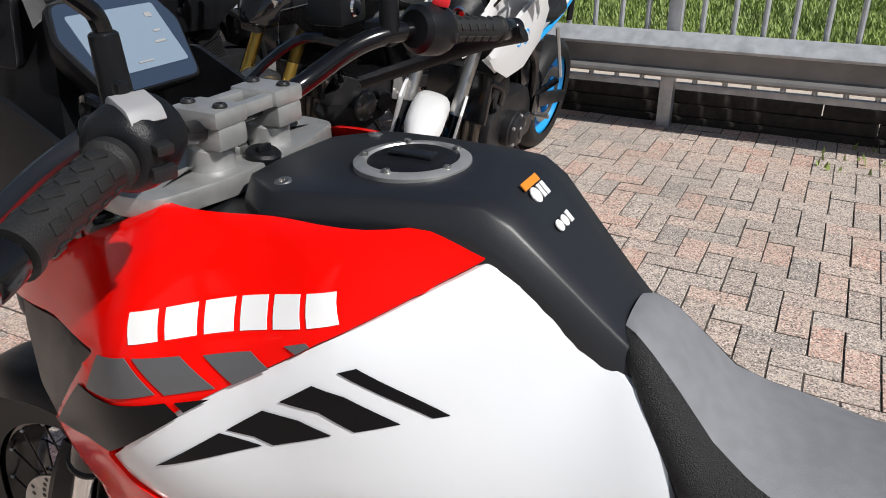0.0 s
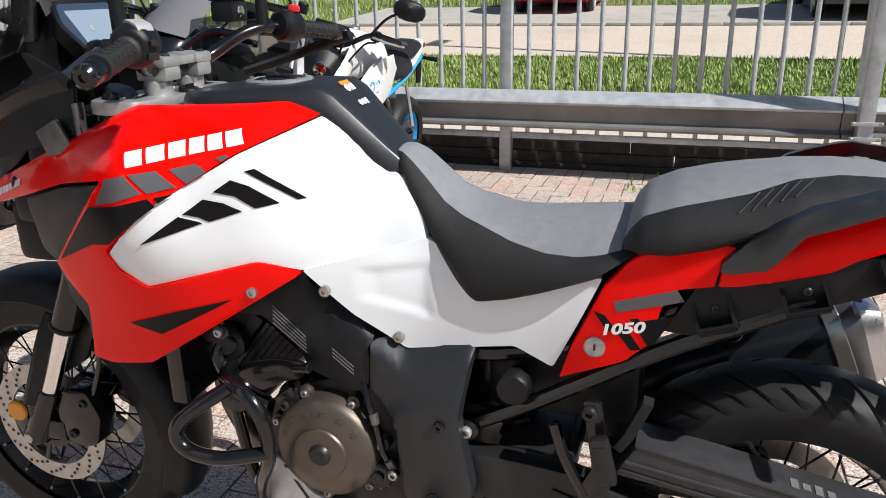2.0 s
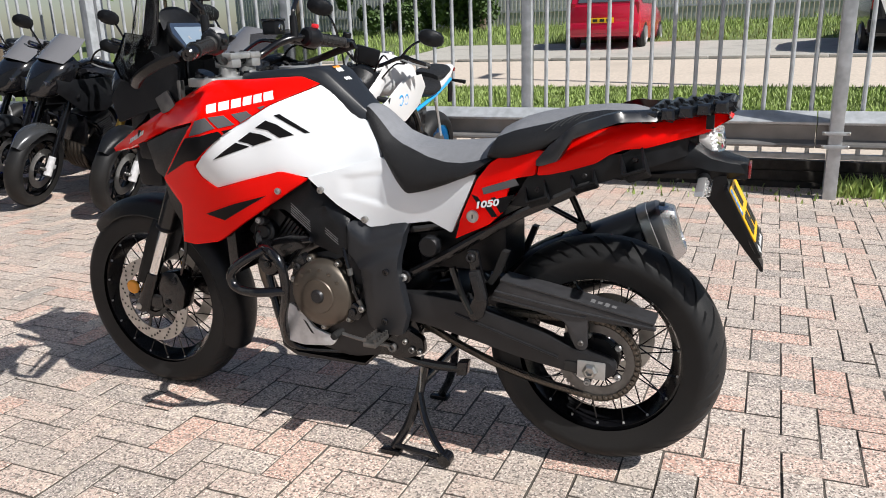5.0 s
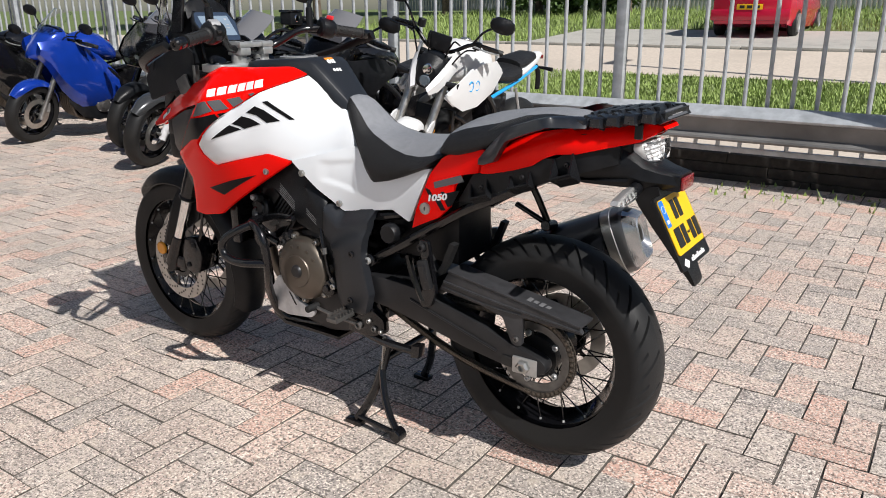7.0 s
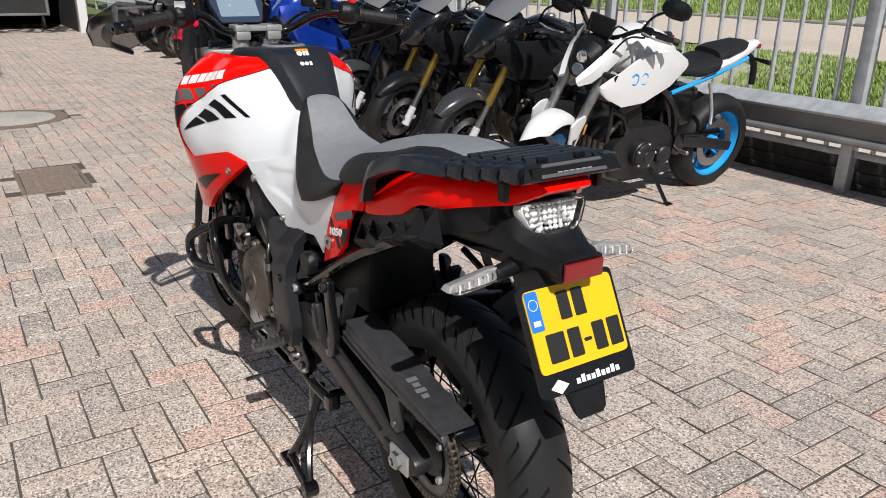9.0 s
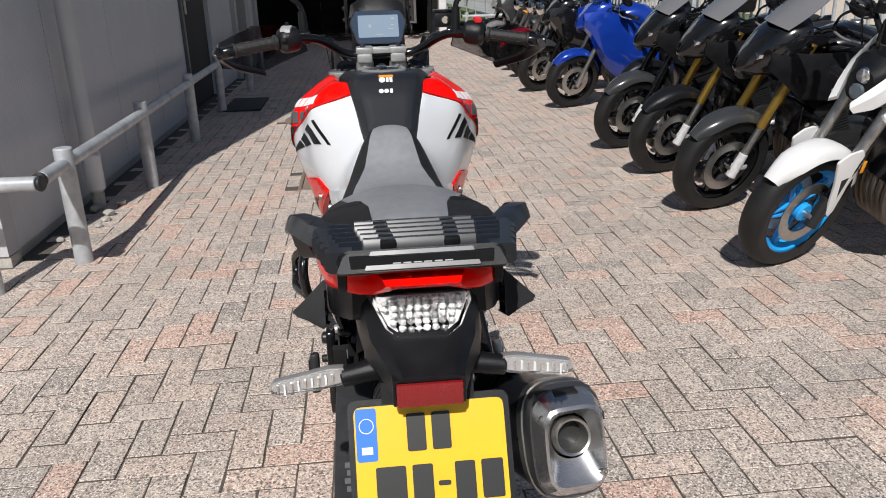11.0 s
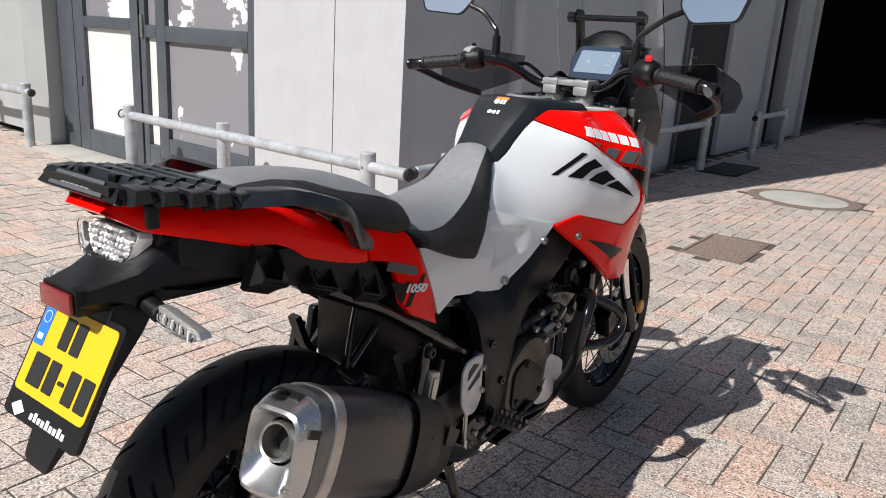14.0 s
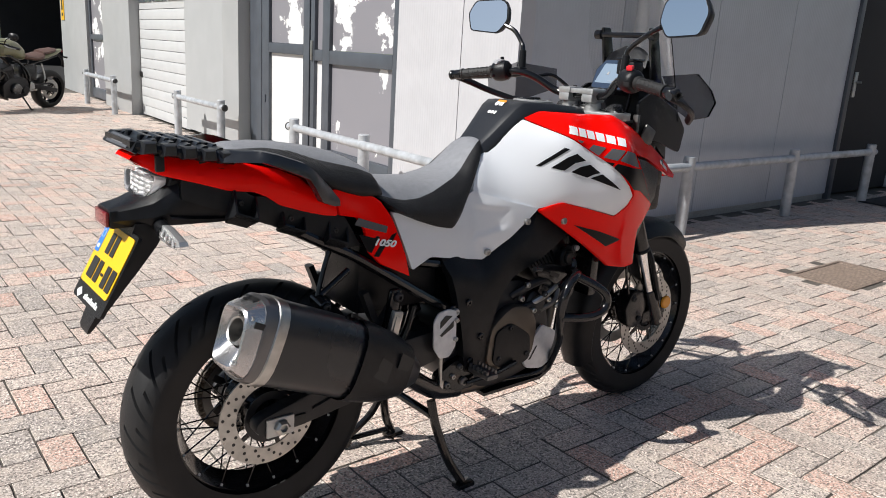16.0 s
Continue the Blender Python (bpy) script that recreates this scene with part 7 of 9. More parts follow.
part("cap_ring", loft([cap_ring(*r) for r in ((L + 0.010, 0.066, 0.096, 0.0, 0.0, 3.0), (L + 0.034, 0.0660, 0.094, 0.006, 0.0, 3.2), (L + 0.042, 0.0625, 0.088, 0.006, -0.001, 3.6), (L + 0.036, 0.058, 0.083, 0.006, -0.001, 3.6))], caps=False), DARK_CAST, muffler, "dark grey rim of the end cap", 24)
tipc = EX0 + ed * (L + 0.050) + eup * 0.010
part("outlet", lathe(((0.0245, -0.03), (0.0255, 0.016), (0.029, 0.018), (0.031, 0.012), (0.033, -0.004), (0.034, -0.02)), tipc, ed, 28), STEEL, muffler)
part("outlet_floor", lathe(((0, -0.02), (0.040, -0.02)), tipc, ed, 24), INK, muffler)
for a, b in ((0.050, 0.046), (0.046, -0.050), (-0.050, 0.046)):
    part("tip_bolt", bolt(EX0 + ed * (L + 0.068) + eside * a * 0.90 + eup * b, (ed + eside * 0.5 * math.copysign(1, a)).normalized(), 0.0065, 0.006), STEEL, muffler)
part("cap_slot", box((0, 0, 0), (0.022, 0.040, 0.006), 0.002, Matrix.Translation(EX0 + ed * (L + 0.052) + eup * 0.0795) @ Matrix((ed, eside, eup)).transposed().to_4x4() @ pose(0, 0, 0, 0, 20, 0)), INK, muffler)
part("cap_slot", box((0, 0, 0), (0.030, 0.006, 0.014), 0.002, Matrix.Translation(EX0 + ed * (L + 0.050) + eup * 0.036 + eside * 0.0575) @ Matrix((ed, eside, eup)).transposed().to_4x4() @ pose(0, 0, 0, 0, 0, -12)), INK, muffler)
part("heat_shield", loft([[c + eside * 0.004 for c in oval(t, a, b)[20:28] + oval(t, a, b)[0:9]] for t, a, b in ((0.0, 0.052, 0.070), (0.06, 0.064, 0.089), (0.13, 0.069, 0.098), (0.19, 0.070, 0.100))], closed=False), BLACK_PLASTIC, muffler)
part("link_pipe", tube([(-0.20, -0.12, 0.29), (-0.30, -0.145, 0.32), (-0.40, -0.17, 0.385), (-0.48, -0.19, 0.445)], 0.026, 12, 5), FRAME_BLACK, bike)
stay = part("muffler_stay", tube([(-0.640, -0.130, 0.760), (-0.660, -0.138, 0.715), (-0.684, -0.150, 0.650)], 0.010, 8, 3, flat=0.6), FRAME_BLACK, bike, "black silencer hanger")
part("brace", rod((-0.585, -0.130, 0.705), (-0.676, -0.148, 0.655), 0.008), FRAME_BLACK, stay)
part("hanger_lug", rod((-0.680, -0.135, 0.650), (-0.680, -0.190, 0.640), 0.016), FRAME_BLACK, stay)
part("hanger_bolt", bolt((-0.680, -0.192, 0.640), (0, -1, 0), 0.010, 0.006), GRAPHITE, stay)
part("rear_caliper", prism([(-0.66, 0.40), (-0.69, 0.44), (-0.75, 0.455), (-0.77, 0.42), (-0.72, 0.39)], -0.115, -0.070, 0.006, 0.01), FRAME_BLACK, bike)
for k, pts in enumerate(([(0.02, 0.040), (0.07, 0.052), (0.07, 0.012), (0.03, 0.010)], [(0.09, 0.02), (0.13, 0.03), (0.14, -0.02), (0.09, -0.03)])):
    part("shield_slot", loft([[EX0 + ed * a + eside * (0.069 + o) + eup * b for a, b in pts] for o in (0.0, 0.004)]), INK, muffler)

# ---------------------------------------------------------------- cockpit
FLAT = Matrix(((1, 0, 0, 0), (0, 0, 1, 0), (0, 1, 0, 0), (0, 0, 0, 1)))
yoke_out = [(0.318, -0.06), (0.318, 0.06), (0.340, 0.150), (0.385, 0.158), (0.432, 0.150), (0.455, 0.10), (0.445, 0.03), (0.445, -0.03), (0.455, -0.10), (0.432, -0.150), (0.385, -0.158), (0.340, -0.150)]
part("top_yoke", merged(moved(prism(yoke_out, 1.062, 1.086, 0.004, 0.015), FLAT), *[moved(prism([(0.375, e * 0.05), (0.375, e * 0.13), (0.425, e * 0.13), (0.425, e * 0.05)], 1.082, 1.091, 0.003, 0.012), FLAT) for e in (1, -1)]), ALU, bike, "cast aluminium top yoke")
for s in (1, -1):
    riser = part("bar_clamp", merged(rod((0.365, s * 0.048, 1.078), (0.36, s * 0.048, 1.114), 0.027, 0.025, seg=20), box((0.358, s * 0.048, 1.124), (0.066, 0.044, 0.026), 0.006)), ALU, bike, "aluminium handlebar clamp")
    for dx in (-0.020, 0.020):
        part("clamp_bolt", bolt((0.358 + dx * 1.1, s * 0.052, 1.153), (0, 0, 1), 0.008, 0.006), GRAPHITE, riser)
    part("fork_top", merged(lathe(((0, 0.02), (0.014, 0.02), (0.018, 0.012), (0.026, 0.010), (0.028, 0.0), (0.028, -0.02)), (0.405, s * 0.105, 1.082), (-0.43, 0, 1), 24)), STEEL, bike)
part("clamp_bridge", merged(box((0.358, 0.048, 1.145), (0.068, 0.050, 0.020), 0.006), box((0.358, -0.048, 1.145), (0.068, 0.050, 0.020), 0.006), box((0.337, 0, 1.144), (0.015, 0.07, 0.016), 0.004), box((0.379, 0, 1.144), (0.015, 0.07, 0.016), 0.004)), ALU, bike)
part("stem_nut", lathe(((0, 0.016), (0.012, 0.016), (0.018, 0.010), (0.020, 0.0), (0.020, -0.01)), (0.375, 0, 1.084), (-0.43, 0, 1), 6), STEEL, bike)
part("ignition_lock", merged(rod((0.335, 0.0, 1.07), (0.33, 0.0, 1.094), 0.020, seg=24), box((0.33, 0, 1.096), (0.006, 0.02, 0.008), 0.001)), BLACK_PLASTIC, bike)
bars = [(0.358, 0.0, 1.132), (0.356, 0.07, 1.132), (0.346, 0.112, 1.143), (0.306, 0.165, 1.178), (0.274, 0.212, 1.190), (0.238, 0.285, 1.186), (0.205, 0.395, 1.170), (0.196, 0.425, 1.166)]
part("handlebar", tube([(x, -y, z) for x, y, z in reversed(bars[1:])] + bars, 0.0125, 14, 6), FRAME_BLACK, bike, "black tapered handlebar")
for s in (1, -1):
    gdir = Vector((-0.045, s * 0.155, -0.022)).normalized()
    g0 = Vector((0.236, s * 0.290, 1.185))
    ga = lambda d: tuple(g0 + gdir * d)
    grip = part("grip", lathe(((0, -0.002), (0.020, -0.002), (0.0205, 0.006), (0.0165, 0.010), (0.0168, 0.11), (0.019, 0.112), (0.019, 0.118), (0, 0.118)), g0, gdir, 24), GRIP, bike, "black patterned rubber grip")
    for k in range(10):
        for a in range(6):
            q = 2 * math.pi * a / 6 + 0.5 * (k % 2)
            side1 = gdir.orthogonal().normalized()
            side2 = gdir.cross(side1)
            c = g0 + gdir * (0.02 + 0.0088 * k) + (side1 * math.cos(q) + side2 * math.sin(q)) * 0.0166
            if k % 2 == 0:
                part("grip_pad", box((0, 0, 0), (0.013, 0.009, 0.002), 0.0008, axis_matrix(c, side1 * math.cos(q) + side2 * math.sin(q))), GRIP, grip)
    part("bar_end", lathe(((0, 0.0), (0.016, 0.0), (0.0165, 0.022), (0.014, 0.026), (0.0165, 0.030), (0.0165, 0.040), (0.012, 0.045), (0.006, 0.045), (0.005, 0.040), (0, 0.040)), ga(0.122), gdir, 24), FRAME_BLACK, bike, "black bar end weight")
    pod = part("switch_pod", lathe(((0, -0.030), (0.024, -0.030), (0.031, -0.024), (0.034, -0.008), (0.034, 0.012), (0.031, 0.022), (0.026, 0.027), (0.022, 0.029), (0, 0.029)), ga(-0.034), gdir, 28), BLACK_PLASTIC, bike, "black handlebar switch pod")
    pm = Matrix.Translation(ga(-0.034)) @ pose(0, 0, 0, 0, -10, -16 * s)
    if s == 1:
        part("mode_switch", moved(prism([(-0.026, 0.024), (-0.018, 0.034), (0.006, 0.038), (0.012, 0.030), (0.0, 0.026)], -0.014, 0.014, 0.003, 0.004), pm), SWITCH_GREY, pod, "pale grey rocker switch")
        part("rocker_tip", moved(box((0.008, 0.002, 0.040), (0.010, 0.010, 0.010), 0.003), pm), BLACK_PLASTIC, pod)
        part("horn_button", moved(box((-0.036, 0.0, -0.010), (0.010, 0.020, 0.012), 0.003), pm), GRAPHITE, pod)
        part("turn_switch", moved(box((-0.037, 0.0, 0.010), (0.012, 0.014, 0.008), 0.002), pm), INK, pod)
    else:
        part("stop_switch", moved(box((-0.010, 0, 0.038), (0.022, 0.018, 0.014), 0.004), pm), RED_SWITCH, pod, "red engine stop switch")
        part("start_button", moved(box((-0.034, 0.0, -0.004), (0.010, 0.018, 0.014), 0.003), pm), GRAPHITE, pod)
    # lever with its master cylinder
    lev = part("lever_perch", merged(box((0.290, s * 0.215, 1.190), (0.040, 0.035, 0.032), 0.006), rod((0.285, s * 0.225, 1.185), (0.318, s * 0.240, 1.185), 0.012)), BLACK_PLASTIC, bike)
    part("hand_lever", tube([(0.318, s * 0.238, 1.180), (0.302, s * 0.30, 1.172), (0.272, s * 0.37, 1.163), (0.246, s * 0.428, 1.157)], (0.009, 0.006), 8, 5, True, 0.7), GRAB, lev, "black satin hand lever")
    if s == -1:
        res = part("brake_reservoir", box((0.338, -0.185, 1.224), (0.050, 0.062, 0.042), 0.007), BLACK_PLASTIC, bike, "black brake fluid reservoir")
        part("reservoir_lid", box((0.338, -0.185, 1.248), (0.054, 0.066, 0.008), 0.003), FRAME_BLACK, res)
        part("sight_glass", lathe(((0, 0.003), (0.010, 0.003), (0.012, 0)), (0.312, -0.185, 1.224), (-1, 0, 0), 16), CHROME, res)
    mstem = part("mirror", tube([(0.288, s * 0.212, 1.200), (0.289, s * 0.214, 1.262), (0.292, s * 0.228, 1.285), (0.302, s * 0.275, 1.322), (0.296, s * 0.318, 1.340)], 0.0075, 10, 5), FRAME_BLACK, bike, "black mirror on a bent stem")
    part("stem_sleeve", rod((0.288, s * 0.212, 1.190), (0.289, s * 0.214, 1.260), 0.0135, 0.0115, 14), BLACK_PLASTIC, mstem)
    shape = [(-0.062, -0.040), (0.040, -0.046), (0.072, -0.010), (0.066, 0.036), (0.045, 0.050), (-0.055, 0.046), (-0.078, 0.010)]
    mm = Matrix.Translation((0.285, s * 0.392, 1.366)) @ pose(0, 0, 0, 0, 7, 10 * s) @ Matrix.Scale(1.17, 4)
    part("mirror_shell", moved(loft([[(x, -s * y * k, z * k) for y, z in rounded(shape, 0.012)] for x, k in ((0.045, 0.45), (0.030, 0.85), (0.006, 1.03), (0.0, 1.03))]), mm), BLACK_PLASTIC, mstem)
    part("mirror_glass", moved(loft([[(x, -s * y * k, z * k) for y, z in rounded(shape, 0.012)] for x, k in ((0.0, 0.96), (-0.0015, 0.96))]), mm), MIRROR, mstem)
    # hand guard
    outer, fold, inner = ((0.358, 0.462, 1.178), (0.366, 0.458, 1.106)), ((0.420, 0.372, 1.220), (0.438, 0.356, 1.086)), ((0.468, 0.222, 1.206), (0.474, 0.220, 1.140))
    rings = []
    for a, b in ((outer, fold), (fold, inner)):
        for k in range(4 if b is inner else 3):
            top, low = (Vector(p) + (Vector(q) - Vector(p)) * k / 3 for p, q in zip(a, b))
            mid = top.lerp(low, 0.45) + Vector((0.012, 0.010, 0))
            rings.append([(p.x + o, s * (p.y + o), p.z) for p, o in ((top, 0.002), (mid, 0.002), (low, 0.002), (low, -0.002), (mid, -0.002), (top, -0.002))])
    part("hand_guard", loft(rings), GUARD_SHELL, bike, "dark gloss plastic hand guard", 25)
    part("guard_arm", tube([(0.196, s * 0.440, 1.160), (0.260, s * 0.440, 1.142), (0.345, s * 0.418, 1.112), (0.432, s * 0.352, 1.082)], (0.016, 0.013), 8, 4, True, 0.6), BLACK_PLASTIC, bike, "black hand guard arm")
    part("cable", tube([(0.33, s * 0.18, 1.18), (0.40, s * 0.16, 1.18), (0.47, s * 0.10, 1.10), (0.48, s * 0.06, 1.0)], 0.006, 6, 5), FRAME_BLACK, bike)

# the bars stand turned a little to the left
TURNED = Matrix.Translation((0.36, 0, 0)) @ Matrix.Rotation(radians(3), 4, "Z") @ Matrix.Translation((-0.36, 0, 0))
for ob in bike.children:
    if ob.name.split(".")[0] in ("handlebar", "grip", "bar_end", "switch_pod", "lever_perch", "brake_reservoir"):
        ob.matrix_basis = TURNED @ ob.matrix_basis

DM = Matrix.Translation((0.512, 0, 1.196)) @ pose(0, 0, 0, 0, 38, 0)
dash_out = rounded([(-0.088, 0.020), (-0.070, 0.062), (0.070, 0.062), (0.088, 0.020), (0.066, -0.058), (-0.066, -0.058)], 0.010)
dash = part("dashboard", moved(loft([[(x, y * k, z * k) for y, z in dash_out] for x, k in ((0.040, 0.85), (0.010, 1.03), (0.0, 1.03), (-0.003, 1.0))]), DM), BLACK_PLASTIC, bike, "black instrument panel with a pale display")
part("display_glass", moved(loft([[(x, y * k, z * k) for y, z in dash_out] for x, k in ((-0.003, 0.97), (-0.0042, 0.965))]), DM), DISPLAY, dash)
part("display_face", moved(YZ([(-0.062, -0.036), (0.062, -0.036), (0.062, 0.044), (-0.062, 0.044)], -0.0052, -0.0044, 0.004), DM), DISPLAY_LIT, dash, "pale blue lit display")
for y0, z0, w, h in ((-0.050, 0.026, 0.010, 0.006), (-0.046, -0.008, 0.016, 0.003), (0.022, -0.002, 0.008, 0.012), (-0.012, -0.028, 0.022, 0.002), (-0.048, 0.006, 0.010, 0.003)):
    part("display_mark", moved(YZ([(y0, z0), (y0 + w, z0), (y0 + w, z0 + h), (y0, z0 + h)], -0.0060, -0.0053), DM), DISPLAY_GREY, dash)
part("visor", loft([[(x, y * w, z - 0.020 * abs(y) ** 3) for y in (-1, -0.8, -0.4, 0, 0.4, 0.8, 1)] for x, w, z in ((0.550, 0.090, 1.245), (0.572, 0.082, 1.285), (0.585, 0.064, 1.296))], closed=False), BLACK_PLASTIC, dash)
part("cowl_core", loft([[(x, -w, z0), (x, w, z0), (x, w * 0.8, z1), (x, -w * 0.8, z1)] for x, w, z0, z1 in ((0.555, 0.080, 1.08, 1.25), (0.62, 0.098, 1.0, 1.25), (0.68, 0.095, 0.95, 1.18), (0.74, 0.08, 0.92, 1.06))]), BLACK_PLASTIC, bike, "black cowl behind the windscreen")
part("dash_bar", rod((0.545, -0.110, 1.328), (0.545, 0.110, 1.328), 0.009, seg=14), FRAME_BLACK, bike, "crossbar above the instruments")
both("screen_bracket", lambda: merged(prism([(0.575, 1.18), (0.635, 1.18), (0.580, 1.352), (0.540, 1.352)], 0.092, 0.102, 0.003, 0.008), rod((0.545, 0.098, 1.328), (0.545, 0.124, 1.328), 0.016), *[bolt((0.592 - 0.010 * k, 0.104, 1.22 + 0.035 * k), (0, 1, 0), 0.006, 0.005) for k in range(3)]), FRAME_BLACK, bike)
rings = []
for i in range(15):
    t = i / 14
    z = 1.06 + 0.46 * t
    x = 0.765 - 0.145 * t - 0.030 * math.sin(math.pi * t)
    w = 0.125 + 0.050 * math.sin(math.pi * min(1, 0.25 + t * 0.62)) - 0.05 * max(0, t - 0.75)
    rings.append([(x - 0.095 * abs(f) ** 2.2, w * f, z) for f in (-1, -0.85, -0.6, -0.3, 0, 0.3, 0.6, 0.85, 1)])
bm = loft(rings, closed=False)
bmesh.ops.solidify(bm, geom=bm.faces[:], thickness=0.003)
part("windscreen", bm, SCREEN, bike, "clear smoked-edge windscreen")
both("cockpit_wing", lambda: panel([(0.47, 1.02), (0.46, 1.12), (0.56, 1.17), (0.66, 1.12), (0.76, 1.03), (0.74, 0.95), (0.62, 0.985)], lambda x, z: 0.150 - 0.10 * max(0, x - 0.55), 0.0, 0.008, 0.04, 0.015), BLACK_PLASTIC, bike, "matt black cockpit side wing")
both("fork_bracket", lambda: merged(box((0.455, 0.152, 1.045), (0.012, 0.020, 0.075), 0.003), prism([(0.47, 1.00), (0.53, 0.985), (0.55, 1.03), (0.50, 1.055)], 0.156, 0.164, 0.002, 0.006)), HUB_STEEL, bike, "metal bracket beside the yoke")
part("cowl_floor", box((0.50, 0, 1.03), (0.20, 0.20, 0.05), 0.02), BLACK_PLASTIC, bike)
part("airbox", box((0.30, 0, 1.00), (0.20, 0.20, 0.12), 0.03), BLACK_PLASTIC, bike)
part("tank_core", prism([(0.30, 0.80), (0.32, 1.05), (0.05, 1.08), (-0.09, 0.95), (-0.15, 0.85), (-0.10, 0.74), (0.10, 0.74)], -0.06, 0.06, 0.01, 0.02), BLACK_PLASTIC, bike)

for ob in list(bike.children_recursive):
    if ob.type == "MESH" and ob.data.materials[0] in (CLEAR, SCREEN):
        ob.visible_shadow = False

# ---------------------------------------------------------------- pavers round the machine, one by one
mesh_of = {}
for up in (False, True):
    for kind in range(7):
        m_brick = bpy.data.meshes.new("brick")
        m_brick.from_pydata(brick_shape(0, 0, up, 0, 0, 0), [], BRICK_FACES)
        m_brick.materials.append(PAVER)
        m_brick.materials.append(JOINT)
        m_brick.polygons.foreach_set("material_index", [int(i > 8) for i in range(17)])
        mesh_of[up, kind] = m_brick
rng = random.Random(12)
for bx, by, up, sink in near_places:
    b = new("brick", mesh_of[up, rng.randrange(7)])
    b.parent = yard
    b.matrix_basis = pose(bx, by, sink, rng.uniform(-0.7, 0.7), rng.uniform(-0.7, 0.7), rng.uniform(-0.6, 0.6))


# ---------------------------------------------------------------- parked motorcycles
def pod(stations, n=16, power=2.4):
    """A rounded body along x: stations of x, z, half width, half height."""
    rings = []
    for x, z, w, h in stations:
        ring = []
        for k in range(n):
            q = 2 * math.pi * k / n
            c, s = math.cos(q), math.sin(q)
            f = (abs(c) ** power + abs(s) ** power) ** (-1 / power)
            ring.append((x, w * f * c, z + h * f * s))
        rings.append(ring)
    return loft(rings)


def cast_wheel(name, parent, m, rim_mat, radius, rim_r, width, label, spokes=5):
    ob = part(name, rim(rim_r, width * 0.75), rim_mat, parent, label)
    part("hub", rod((0, -0.06, 0), (0, 0.06, 0), 0.045, seg=20), rim_mat, ob)
    for k in range(spokes):
        for lean in (7, -7):
            part("spoke", moved(box((0, 0, 0), (rim_r - 0.05, 0.022, 0.016), 0.005, pose((rim_r + 0.035) / 2, 0, 0.002 * lean, 0, lean, 0)), Matrix.Rotation(2 * math.pi * k / spokes, 4, "Y")), rim_mat, ob)
    ob.matrix_basis = m
    part("tyre", tyre(radius, rim_r - 0.004, width, 22, 0.0), RUBBER, ob)
    for s in (1, -1):
        part("brake_disc", disc(radius * 0.33, radius * 0.50, s * 0.055), STEEL, ob)
    part("axle", rod((0, -0.10, 0), (0, 0.10, 0), 0.014), STEEL, ob)
    return ob


